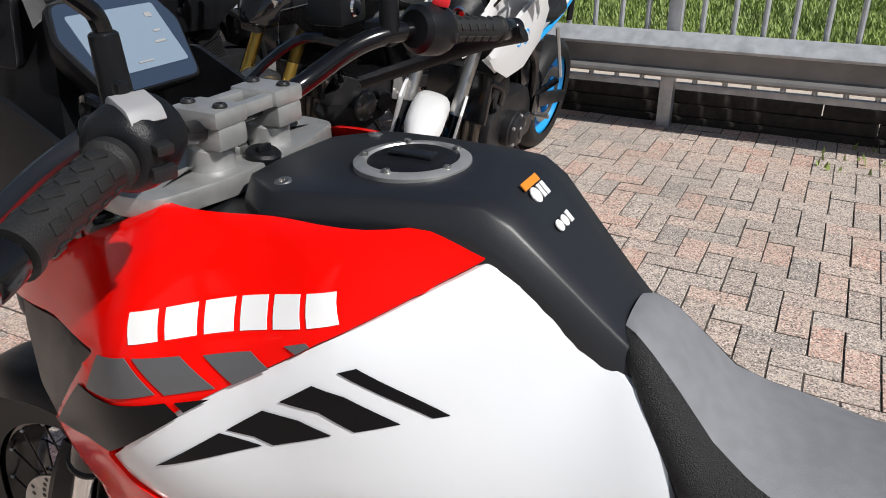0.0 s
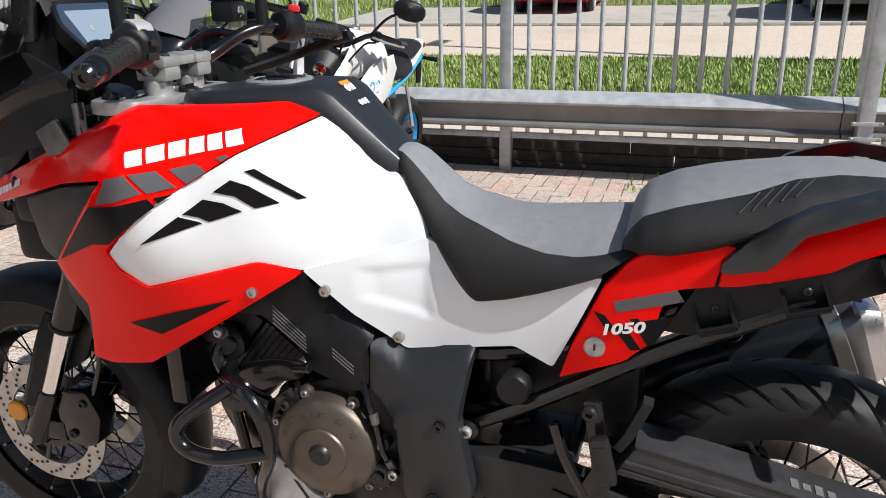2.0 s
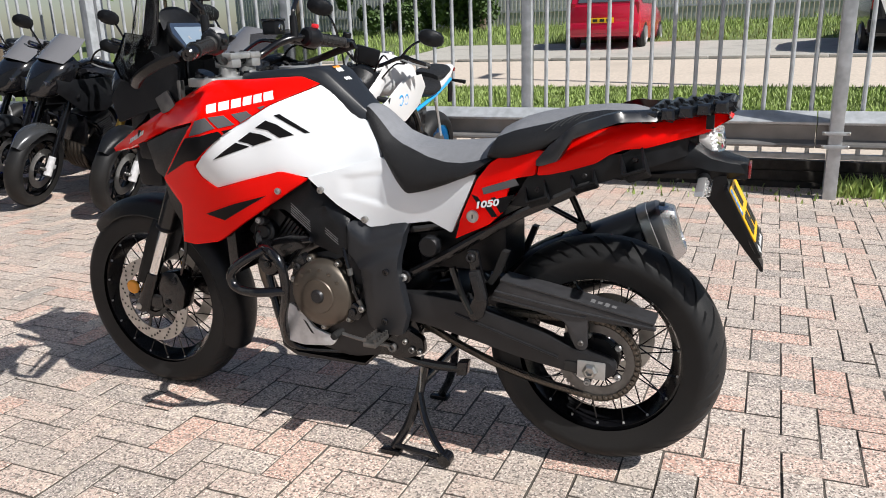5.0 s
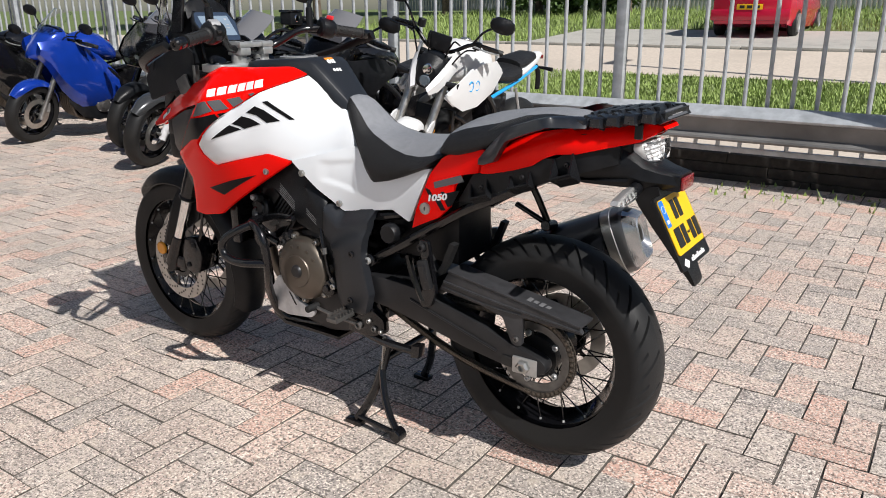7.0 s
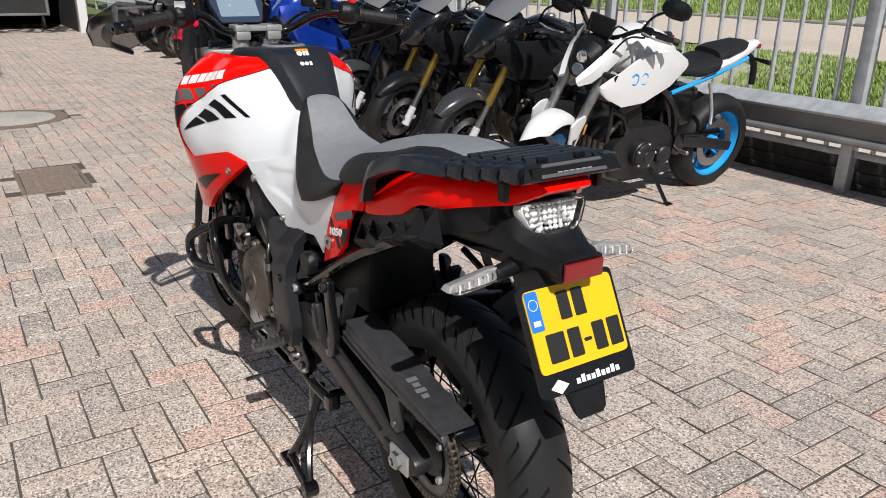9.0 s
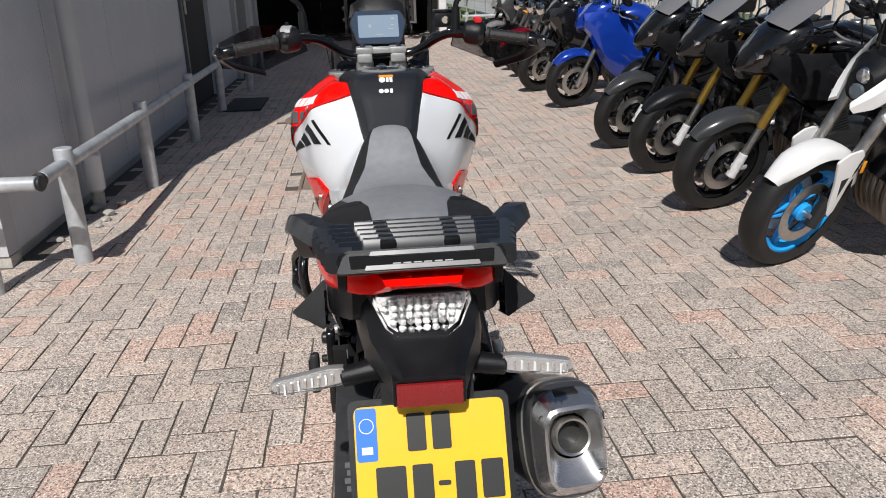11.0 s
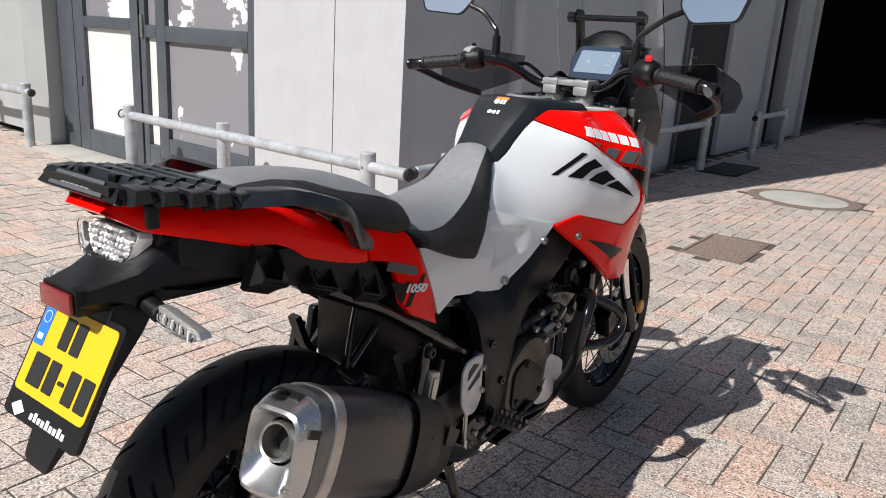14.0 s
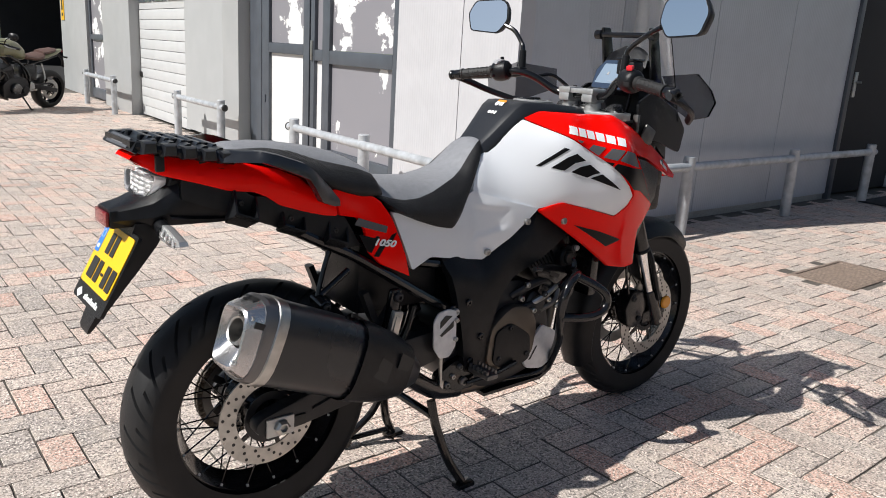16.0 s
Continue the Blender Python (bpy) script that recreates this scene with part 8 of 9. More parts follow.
def street_bike(label, front, heading, paint, style, rim_mat=FRAME_BLACK, fork_mat=FRAME_BLACK, fender_mat=None, seat_mat=SEAT_BLACK, steer=22, lean=9, accent=None, group="parked motorcycles", base=1.44, tail_mat=None, case=False):
    fender_mat = fender_mat or paint
    accent = accent or BLACK_PLASTIC
    h = radians(heading)
    root = Vector((front[0], front[1], 0)) - Vector((math.cos(h), math.sin(h), 0)) * 0.72
    th = thing("motorcycle", label, "motorcycle", group, pose(root.x, root.y, 0, 0, 0, heading) @ pose(0, 0, 0, -lean, 0, 0))
    fx, rx, rw = 0.72, 0.72 - base, 0.305
    rake = Vector((-0.43, 0, 1)).normalized()
    ST = Matrix.Translation((fx, 0, rw)) @ Matrix.Rotation(radians(steer), 4, rake) @ Matrix.Translation((-fx, 0, -rw))
    cast_wheel("front_wheel", th, ST @ Matrix.Translation((fx, 0, rw)), rim_mat, rw, 0.222, 0.12, "front wheel with black tyre")
    cast_wheel("rear_wheel", th, Matrix.Translation((rx, 0, rw)), rim_mat, rw + 0.01, 0.222, 0.17, "rear wheel with black tyre")
    fen = part("front_fender", mudguard(rw + 0.028, 40 if style != "cruiser" else 20, 165, 0.075, 0.05, 16), fender_mat, th, "front fender")
    fen.matrix_basis = ST @ Matrix.Translation((fx, 0, rw))
    head = Vector((fx, 0, rw)) + rake * 0.74
    for s in (1, -1):
        o = Vector((fx - 0.02, s * 0.10, rw))
        leg = part("fork_leg", moved(rod(o + rake * 0.26, o + rake * 0.76, 0.027, seg=14), ST), fork_mat, th, "fork leg")
        part("fork_slider", moved(rod(o - rake * 0.03, o + rake * 0.27, 0.024, 0.020, 14), ST), STEEL if fork_mat is not FRAME_BLACK and style != "naked" else FRAME_BLACK, leg)
        part("caliper", moved(box((fx - 0.085, s * 0.085, rw + 0.06), (0.06, 0.05, 0.10), 0.012), ST), ALU if style == "full" else FRAME_BLACK, leg)
        part("fork_foot", moved(merged(rod(o - rake * 0.05, o + rake * 0.10, 0.030, 0.026, 14), box((fx - 0.05, s * 0.095, rw + 0.01), (0.10, 0.030, 0.045), 0.010)), ST), PALE_SILVER if style == "half" else GRAPHITE if style == "naked" else STEEL, leg)
        part("brake_hose", moved(tube([(fx - 0.09, s * 0.10, rw + 0.10), (fx - 0.13, s * 0.13, rw + 0.24), (fx - 0.20, s * 0.12, rw + 0.42), (fx - 0.26, s * 0.10, rw + 0.62)], 0.005, 6, 4), ST), FRAME_BLACK, leg)
    hx, hz = head.x, head.z
    for k, (y, up2) in enumerate(((-0.16, 0.02), (-0.06, 0.05), (0.09, 0.03), (0.17, 0.0))):
        part("cable", moved(tube([(hx - 0.03, y * 1.3, hz + 0.10), (hx + 0.07, y, hz + 0.09 + up2), (hx + 0.05, y * 0.6, hz - 0.04), (hx - 0.08, y * 0.4, hz - 0.14)], 0.0055, 6, 4), ST), FRAME_BLACK, th)
    part("yoke", moved(box((hx, 0, hz), (0.07, 0.25, 0.03), 0.008), ST), FRAME_BLACK, th)
    wide = 0.36 if style != "cruiser" else 0.40
    rise = 0.08 if style in ("naked", "half", "cruiser") else 0.0
    part("handlebar", moved(tube([(hx - 0.14, -wide, hz + rise + 0.03), (hx - 0.04, -0.20, hz + rise + 0.05), (hx, -0.07, hz + 0.05), (hx, 0.07, hz + 0.05), (hx - 0.04, 0.20, hz + rise + 0.05), (hx - 0.14, wide, hz + rise + 0.03)], 0.013, 8, 4), ST), FRAME_BLACK, th)
    for s in (1, -1):
        part("grip", moved(rod((hx - 0.10, s * (wide - 0.11), hz + rise + 0.037), (hx - 0.145, s * (wide + 0.01), hz + rise + 0.029), 0.019, seg=12), ST), GRIP, th)
        part("lever", moved(tube([(hx - 0.03, s * 0.20, hz + rise + 0.04), (hx - 0.02, s * 0.28, hz + rise + 0.035), (hx - 0.07, s * 0.36, hz + rise + 0.03)], 0.006, 6, 3), ST), ALU if s > 0 else FRAME_BLACK, th)
        part("switch_pod", moved(box((hx - 0.06, s * 0.215, hz + rise + 0.045), (0.05, 0.05, 0.05), 0.012), ST), BLACK_PLASTIC, th)
        mir = part("mirror", moved(tube([(hx - 0.03, s * 0.19, hz + rise + 0.05), (hx + 0.0, s * 0.24, hz + rise + 0.14), (hx - 0.02, s * 0.30, hz + rise + 0.19)], 0.007, 8, 4), ST), FRAME_BLACK, th, "black mirror on a stem")
        part("mirror_shell", moved(pod([(hx + 0.025, hz + rise + 0.20, 0.02, 0.02), (hx + 0.005, hz + rise + 0.20, 0.075, 0.045), (hx - 0.015, hz + rise + 0.20, 0.08, 0.05)], 12), ST @ Matrix.Translation((0, s * 0.34, 0.01))), BLACK_PLASTIC, mir)
        part("front_indicator", moved(rod((hx + 0.10, s * 0.10, hz - 0.12), (hx + 0.09, s * 0.20, hz - 0.12), 0.014, 0.022, 12), ST), AMBER if style in ("cruiser", "retro") else BLACK_PLASTIC, th)
    part("reservoir", moved(rod((hx - 0.02, -0.15, hz + rise + 0.06), (hx - 0.02, -0.15, hz + rise + 0.11), 0.026, seg=16), ST), BLACK_PLASTIC, th)
    part("dash", moved(box((hx + 0.05, 0, hz + 0.10), (0.03, 0.15, 0.10), 0.012, None), ST), BLACK_PLASTIC, th)
    # engine, frame
    part("engine", merged(prism([(0.28, 0.22), (0.30, 0.42), (0.18, 0.52), (-0.12, 0.52), (-0.22, 0.40), (-0.18, 0.24), (0.05, 0.19)], -0.14, 0.14, 0.02, 0.04), rod((0.08, -0.19, 0.36), (0.08, 0.19, 0.36), 0.085, seg=24), rod((-0.12, -0.16, 0.33), (-0.12, 0.17, 0.33), 0.06, seg=20)), GRAPHITE, th, "dark engine block")
    part("cylinder", moved(merged(finned(0.17, 0.25, 9, 0.016, 0.010), box((0, 0, 0.18), (0.18, 0.27, 0.07), 0.02)), Matrix.Translation((0.16, 0, 0.48)) @ Matrix.Rotation(radians(20), 4, "Y")), GRAPHITE if style != "cruiser" else ALU, th)
    for s in (1, -1):
        cv = part("engine_cover", lathe(((0, 0.035), (0.030, 0.035), (0.034, 0.028), (0.062, 0.024), (0.078, 0.010), (0.082, -0.02)), (0.08, s * 0.185, 0.36), (0, s, 0), 24), GRAPHITE if style == "naked" else HUB_STEEL if s > 0 else BRONZE, th, "round engine side cover")
        for k in range(5):
            a = 2 * math.pi * k / 5 + 0.4
            part("cover_bolt", bolt((0.08 + 0.072 * math.cos(a), s * 0.200, 0.36 + 0.072 * math.sin(a)), (0, s, 0), 0.008, 0.006), ALU, cv)
        part("heel_plate", prism([(-0.20, 0.46), (-0.27, 0.44), (-0.29, 0.36), (-0.25, 0.31), (-0.19, 0.33)], s * 0.150, s * 0.157, 0.002, 0.012), FRAME_BLACK if style == "naked" else ALU, th)
        part("radiator_hose", tube([(0.37, s * 0.14, 0.64), (0.30, s * 0.17, 0.60), (0.24, s * 0.15, 0.52)], 0.016, 8, 4), FRAME_BLACK, th)
        part("pillion_stay", tube([(-0.42, s * 0.13, 0.74), (-0.46, s * 0.16, 0.58), (-0.44, s * 0.19, 0.50)], 0.011, 8, 3), ALU if s > 0 else FRAME_BLACK, th)
    part("radiator", box((0.37, 0, 0.56), (0.03, 0.30, 0.22), 0.008), FRAME_BLACK, th)
    for s in (1, -1):
        part("frame_tube", tube([(hx - 0.08, s * 0.05, hz - 0.06), (0.12, s * 0.15, 0.80), (-0.12, s * 0.15, 0.62), (-0.24, s * 0.12, 0.36)], 0.022, 8, 5), FRAME_BLACK if style != "half" else GRAPHITE, th)
        part("subframe_tube", tube([(-0.10, s * 0.12, 0.70), (-0.45, s * 0.11, 0.78), (-0.80, s * 0.07, 0.86)], 0.013, 8, 4), FRAME_BLACK if accent is BLACK_PLASTIC else accent, th)
        part("swingarm", prism([(-0.18, 0.43), (-0.20, 0.37), (rx - 0.06, rw - 0.03), (rx - 0.07, rw + 0.03), (-0.45, 0.40)], s * 0.105, s * 0.135, 0.006, 0.01), GRAPHITE, th)
        part("foot_peg", rod((-0.25, s * 0.14, 0.34), (-0.25, s * 0.23, 0.35), 0.012), STEEL, th)
        for k in range(3):
            part("exhaust_header", tube([(0.27, s * (0.02 + 0.045 * k), 0.56), (0.37, s * (0.02 + 0.045 * k), 0.44), (0.33, s * (0.02 + 0.04 * k), 0.26), (0.15, s * (0.02 + 0.03 * k), 0.18)], 0.017, 8, 4), BRONZE if style != "cruiser" else CHROME, th)
    part("muffler", tube([(-0.10, -0.12, 0.20), (-0.30, -0.16, 0.26), (-0.55, -0.19, 0.40 if style != "cruiser" else 0.30), (-0.80, -0.20, 0.52 if style != "cruiser" else 0.32)], (0.035, 0.058), 14, 4), CHROME if style == "cruiser" else GRAPHITE, th, "exhaust silencer")
    part("chain_cover", prism([(-0.22, 0.42), (-0.25, 0.40), (rx + 0.06, rw + 0.10), (rx + 0.08, rw + 0.13)], 0.10, 0.125, 0.003), FRAME_BLACK, th)
    st = part("side_stand", tube([(-0.06, 0.14, 0.24), (-0.11, 0.20, 0.13), (-0.14, 0.255, 0.045)], 0.012, 8, 4), FRAME_BLACK, th, "side stand")
    part("stand_foot", box((-0.145, 0.262, 0.048), (0.05, 0.035, 0.012), 0.004), FRAME_BLACK, st)
    part("under_fill", box((-0.25, 0, 0.58), (0.30, 0.18, 0.26), 0.04), FRAME_BLACK, th)
    # tank, seat, tail
    tz = 0.90 if style != "cruiser" else 0.84
    part("fuel_tank", pod([(0.36, tz + 0.01, 0.05, 0.06), (0.30, tz + 0.03, 0.13, 0.11), (0.16, tz + 0.05, 0.175, 0.13), (0.02, tz + 0.02, 0.165, 0.13), (-0.10, tz - 0.03, 0.115, 0.10), (-0.15, tz - 0.06, 0.08, 0.06)], 20), paint, th, "painted fuel tank")
    part("filler_cap", lathe(((0, 0.008), (0.030, 0.008), (0.034, 0.003), (0.034, -0.01)), (0.12, 0, tz + 0.178), (0.05, 0, 1), 20), STEEL, th)
    low = -0.06 if style == "cruiser" else 0.0
    part("rider_seat", pod([(-0.10, 0.84 + low, 0.07, 0.03), (-0.18, 0.82 + low, 0.11, 0.04), (-0.34, 0.81 + low, 0.145, 0.045), (-0.46, 0.835 + low, 0.145, 0.05), (-0.50, 0.86 + low, 0.12, 0.03)], 16), seat_mat, th, "black seat")
    part("pillion_seat", pod([(-0.49, 0.89 + low, 0.10, 0.03), (-0.58, 0.905 + low, 0.115, 0.035), (-0.74, 0.935 + low, 0.09, 0.03), (-0.80, 0.945 + low, 0.05, 0.015)], 14), seat_mat, th)
    part("tail", pod([(-0.40, 0.80 + low, 0.12, 0.04), (-0.60, 0.85 + low, 0.11, 0.045), (-0.80, 0.90 + low, 0.075, 0.04), (-0.93, 0.935 + low, 0.035, 0.02)], 14), tail_mat or paint, th, "painted tail piece")
    if case:
        tc = part("top_case", box((-0.88, 0, 1.10), (0.34, 0.42, 0.26), 0.05, None, 3), BLACK_PLASTIC, th, "black plastic top case")
        part("case_seam", box((-0.88, 0, 1.10), (0.346, 0.426, 0.010), 0.003), INK, tc)
    part("tail_light", box((-0.93, 0, 0.92 + low), (0.03, 0.09, 0.03), 0.008), RED_LENS, th)
    part("plate_bracket", tube([(-0.86, 0, 0.88 + low), (-0.98, 0, 0.80 + low), (-1.02, 0, 0.66 + low)], 0.02, 8, 3, True, 0.5), BLACK_PLASTIC, th)
    for s in (1, -1):
        part("rear_indicator", rod((-0.93, s * 0.03, 0.84 + low), (-0.94, s * 0.14, 0.84 + low), 0.010, 0.016, 10), BLACK_PLASTIC, th)
    # heads and fairings
    if style == "naked":
        nose = part("headlight", moved(pod([(hx + 0.02, hz - 0.06, 0.10, 0.10), (hx + 0.12, hz - 0.07, 0.095, 0.10), (hx + 0.17, hz - 0.10, 0.06, 0.07)], 14, 3.0), ST), BLACK_PLASTIC, th, "stacked headlight unit")
        for k in range(2):
            part("lens", moved(lathe(((0, 0.012), (0.028, 0.010), (0.036, 0.0)), (hx + 0.165 + 0.008 * k, 0, hz - 0.055 - 0.07 * k), (1, 0, 0.1), 18), ST), WINDOW if k else CHROME, nose)
        for s in (1, -1):
            part("nose_wing", moved(loft([[(x, s * y, z), (x + 0.02, s * (y + 0.02), z - 0.05 * k), (x, s * (y + 0.03), z - 0.12 * k), (x - 0.02, s * (y + 0.005), z - 0.06 * k)] for x, y, z, k in ((hx - 0.06, 0.110, hz + 0.08, 0.5), (hx + 0.00, 0.110, hz + 0.07, 1.0), (hx + 0.09, 0.098, hz + 0.01, 1.0), (hx + 0.17, 0.070, hz - 0.07, 0.8), (hx + 0.24, 0.035, hz - 0.15, 0.3))]), ST), paint, th, "white headlight wing")
            part("tank_shroud", loft([[(x, s * y, z), (x, s * (y + 0.03), z - h2 * 0.45), (x, s * (y + 0.01), z - h2), (x, s * (y - 0.02), z - h2 * 0.5)] for x, y, z, h2 in ((-0.05, 0.150, 0.94, 0.06), (0.15, 0.185, 0.98, 0.16), (0.32, 0.190, 0.93, 0.20), (0.46, 0.175, 0.83, 0.12), (0.52, 0.165, 0.78, 0.03))]), paint, th, "painted tank shroud")
            shield = part("fork_cover", moved(prism([(fx - 0.165, rw + 0.285), (fx - 0.13, rw + 0.335), (fx - 0.05, rw + 0.330), (fx + 0.01, rw + 0.300), (fx - 0.025, rw + 0.17), (fx - 0.040, rw + 0.03), (fx - 0.062, rw + 0.005), (fx - 0.085, rw + 0.03), (fx - 0.115, rw + 0.16)], s * 0.118, s * 0.130, 0.004, 0.010), ST), fender_mat, th, "white fork cover with a dark slot")
            part("cover_slot", moved(prism([(fx - 0.098, rw + 0.205), (fx - 0.055, rw + 0.200), (fx - 0.070, rw + 0.105)], s * 0.1302, s * 0.1312), ST), INK, shield)
            part("wheel_reflector", moved(box((fx - 0.175, s * 0.128, rw + 0.24), (0.020, 0.006, 0.060), 0.003), ST), AMBER, shield)
            flank = part("shroud_flank", loft([[(x, s * y, z), (x, s * (y + 0.012), z - h2 * 0.5), (x, s * (y + 0.004), z - h2), (x, s * (y - 0.012), z - h2 * 0.5)] for x, y, z, h2 in ((-0.14, 0.150, 0.90, 0.05), (0.02, 0.195, 0.97, 0.20), (0.22, 0.210, 0.965, 0.27), (0.38, 0.205, 0.90, 0.22), (0.50, 0.192, 0.835, 0.10), (0.55, 0.185, 0.80, 0.02))]), paint, th, "white pointed tank flank")
            for k in range(2):
                part("flank_mark", tube([(0.26 + 0.07 * k + 0.024 * math.cos(q), s * 0.2165, 0.832 + 0.030 * math.sin(q)) for q in (0.6, 1.5, 2.4, 3.4, 4.3, 5.3)], 0.005, 6, 3), BLUE_RIM, flank)
    elif style == "cruiser":
        hl = part("headlight", moved(lathe(((0, -0.12), (0.05, -0.11), (0.085, -0.04), (0.09, 0.02), (0.08, 0.03)), (hx + 0.16, 0, hz - 0.05), (1, 0, -0.1), 24), ST), CHROME, th, "round chrome headlight")
        part("lens", moved(lathe(((0, 0.045), (0.05, 0.040), (0.08, 0.028)), (hx + 0.16, 0, hz - 0.05), (1, 0, -0.1), 24), ST), CHROME, hl)
    elif style == "retro":
        hl = part("headlight", moved(lathe(((0, -0.10), (0.05, -0.09), (0.08, -0.03), (0.085, 0.02), (0.078, 0.03)), (hx + 0.12, 0, hz - 0.06), (1, 0, -0.1), 24), ST), BLACK_PAINT, th, "round headlight")
        part("lens", moved(lathe(((0, 0.045), (0.05, 0.040), (0.078, 0.028)), (hx + 0.12, 0, hz - 0.06), (1, 0, -0.1), 24), ST), CHROME, hl)
    else:
        tall = 0.20 if style == "full" else 0.17
        nose = part("nose_fairing", pod([(hx - 0.02, hz + 0.02, 0.16, 0.12), (hx + 0.08, hz + 0.0, 0.175, 0.14), (hx + 0.18, hz - 0.05, 0.14, 0.12), (hx + 0.26, hz - 0.10, 0.085, 0.07), (hx + 0.30, hz - 0.13, 0.03, 0.02)], 20, 2.8), paint, th, "pointed painted nose fairing")
        for s in (1, -1):
            part("headlight_lens", loft([[(hx + 0.205 + 0.03 * (1 - a) + 0.02 * k, s * (0.045 + a * 0.085 * (1 - 0.12 * k)), hz - 0.085 + b * 0.042 * (1 - 0.12 * k) + 0.03 * a) for a, b in ((0, -0.6), (0.7, -0.5), (1, 0.4), (0.6, 0.9), (0, 0.3))] for k in range(2)]), CHROME, nose, "slanted headlight")
            if style == "full":
                part("side_fairing", loft([[(x, s * y, z), (x, s * (y + 0.05), z - h2 * 0.4), (x, s * (y + 0.03), z - h2 * 0.8), (x, s * (y - 0.06), z - h2), (x, s * (y - 0.03), z - h2 * 0.5)] for x, y, z, h2 in ((-0.12, 0.14, 0.66, 0.30), (0.10, 0.19, 0.86, 0.56), (0.30, 0.205, 0.98, 0.66), (0.48, 0.19, 1.03, 0.50), (0.60, 0.165, 1.02, 0.26), (0.68, 0.13, 1.0, 0.14))]), paint, th, "painted side fairing")
            else:
                part("side_wing", loft([[(x, s * y, z), (x, s * (y + 0.025), z - h2 * 0.5), (x, s * y, z - h2), (x, s * (y - 0.03), z - h2 * 0.5)] for x, y, z, h2 in ((0.0, 0.15, 0.92, 0.10), (0.22, 0.19, 0.97, 0.26), (0.42, 0.185, 0.96, 0.24), (0.60, 0.14, 0.97, 0.10))]), accent, th)
        part("intake", box((hx + 0.255, 0, hz - 0.165), (0.05, 0.10, 0.05), 0.012), INK, nose)
        for s in (1, -1):
            part("belly_wing", loft([[(x, s * y, z), (x + 0.015, s * (y + 0.012), z - h2 * 0.5), (x, s * y, z - h2), (x - 0.015, s * (y - 0.01), z - h2 * 0.5)] for x, y, z, h2 in ((-0.08, 0.15, 0.34, 0.10), (0.12, 0.175, 0.36, 0.16), (0.30, 0.16, 0.40, 0.14), (0.40, 0.12, 0.44, 0.06))]), BLACK_PLASTIC, th)
        rings = []
        for i in range(7):
            t = i / 6
            rings.append([(hx + 0.17 - 0.20 * t - 0.06 * f * f, (0.15 + 0.02 * math.sin(math.pi * t)) * f, hz + 0.09 + tall * t + 0.02 * (1 - f * f)) for f in (-1, -0.7, -0.35, 0, 0.35, 0.7, 1)])
        bm = loft(rings, closed=False)
        bmesh.ops.solidify(bm, geom=bm.faces[:], thickness=0.003)
        part("windscreen", bm, SCREEN if style == "full" else FLY_SCREEN, th, "clear windscreen" if style == "full" else "smoked fly screen greyed for the sky it reflects")
    return th


street_bike("white naked motorcycle with bright blue wheels", (1.28, -1.89), 90, FILM_WHITE, "naked", BLUE_RIM, STEEL, FILM_WHITE, accent=BLUE_RIM)
street_bike("black naked motorcycle with gold forks", (2.20, -1.97), 84, BLACK_PAINT, "half", BLACK_PAINT, GOLD, GREY_PAINT)
street_bike("black sports tourer with a clear screen", (3.10, -2.02), 85, BLACK_PAINT, "half", BLACK_PAINT, GOLD, BLACK_PLASTIC)
street_bike("black motorcycle with a blue tail and grey fender", (3.95, -2.03), 86, BLACK_PAINT, "half", FRAME_BLACK, FRAME_BLACK, GREY_PAINT, tail_mat=BLUE_PAINT)
street_bike("blue fully faired motorcycle with a black top case", (6.02, -2.14), 88, BLUE_PAINT, "full", FRAME_BLACK, STEEL, BLUE_PAINT, steer=18, case=True)
street_bike("black half-faired motorcycle with a dark fork", (4.85, -2.45), 88, BLACK_PAINT, "half", FRAME_BLACK, FRAME_BLACK, BLACK_PLASTIC)
street_bike("black touring motorcycle with grey fender", (7.30, -2.10), 88, BLACK_PAINT, "full", FRAME_BLACK, FRAME_BLACK, GREY_PAINT)
street_bike("black cruiser with a wide front tyre", (8.75, -2.25), 90, BLACK_PAINT, "cruiser", FRAME_BLACK, STEEL, BLACK_PLASTIC)
street_bike("cruiser with a bright red front fender", (9.60, -2.30), 90, BLACK_PAINT, "cruiser", FRAME_BLACK, STEEL, CAR_RED)
street_bike("black cruiser with chrome headlight", (10.55, -2.30), 90, BLACK_PAINT, "cruiser", STEEL, STEEL, BLACK_PAINT)
street_bike("black faired motorcycle with white nose", (11.60, -2.30), 92, GREY_PAINT, "full", FRAME_BLACK, FRAME_BLACK, FILM_WHITE)
street_bike("silver grey touring motorcycle", (12.70, -2.40), 92, SILVER, "half", FRAME_BLACK, FRAME_BLACK, BLACK_PAINT)
OLIVE = material("olive_paint", (0.16, 0.16, 0.09), 0.3, coat=0.4)
BROWN_SEAT = material("brown_leather", (0.10, 0.055, 0.045), 0.55, bump=0.3, bump_scale=300)
street_bike("olive retro motorcycle with a brown seat", (0.09, 11.37), 215, OLIVE, "retro", FRAME_BLACK, FRAME_BLACK, BLACK_PLASTIC, BROWN_SEAT, steer=10, group="retro motorcycles")


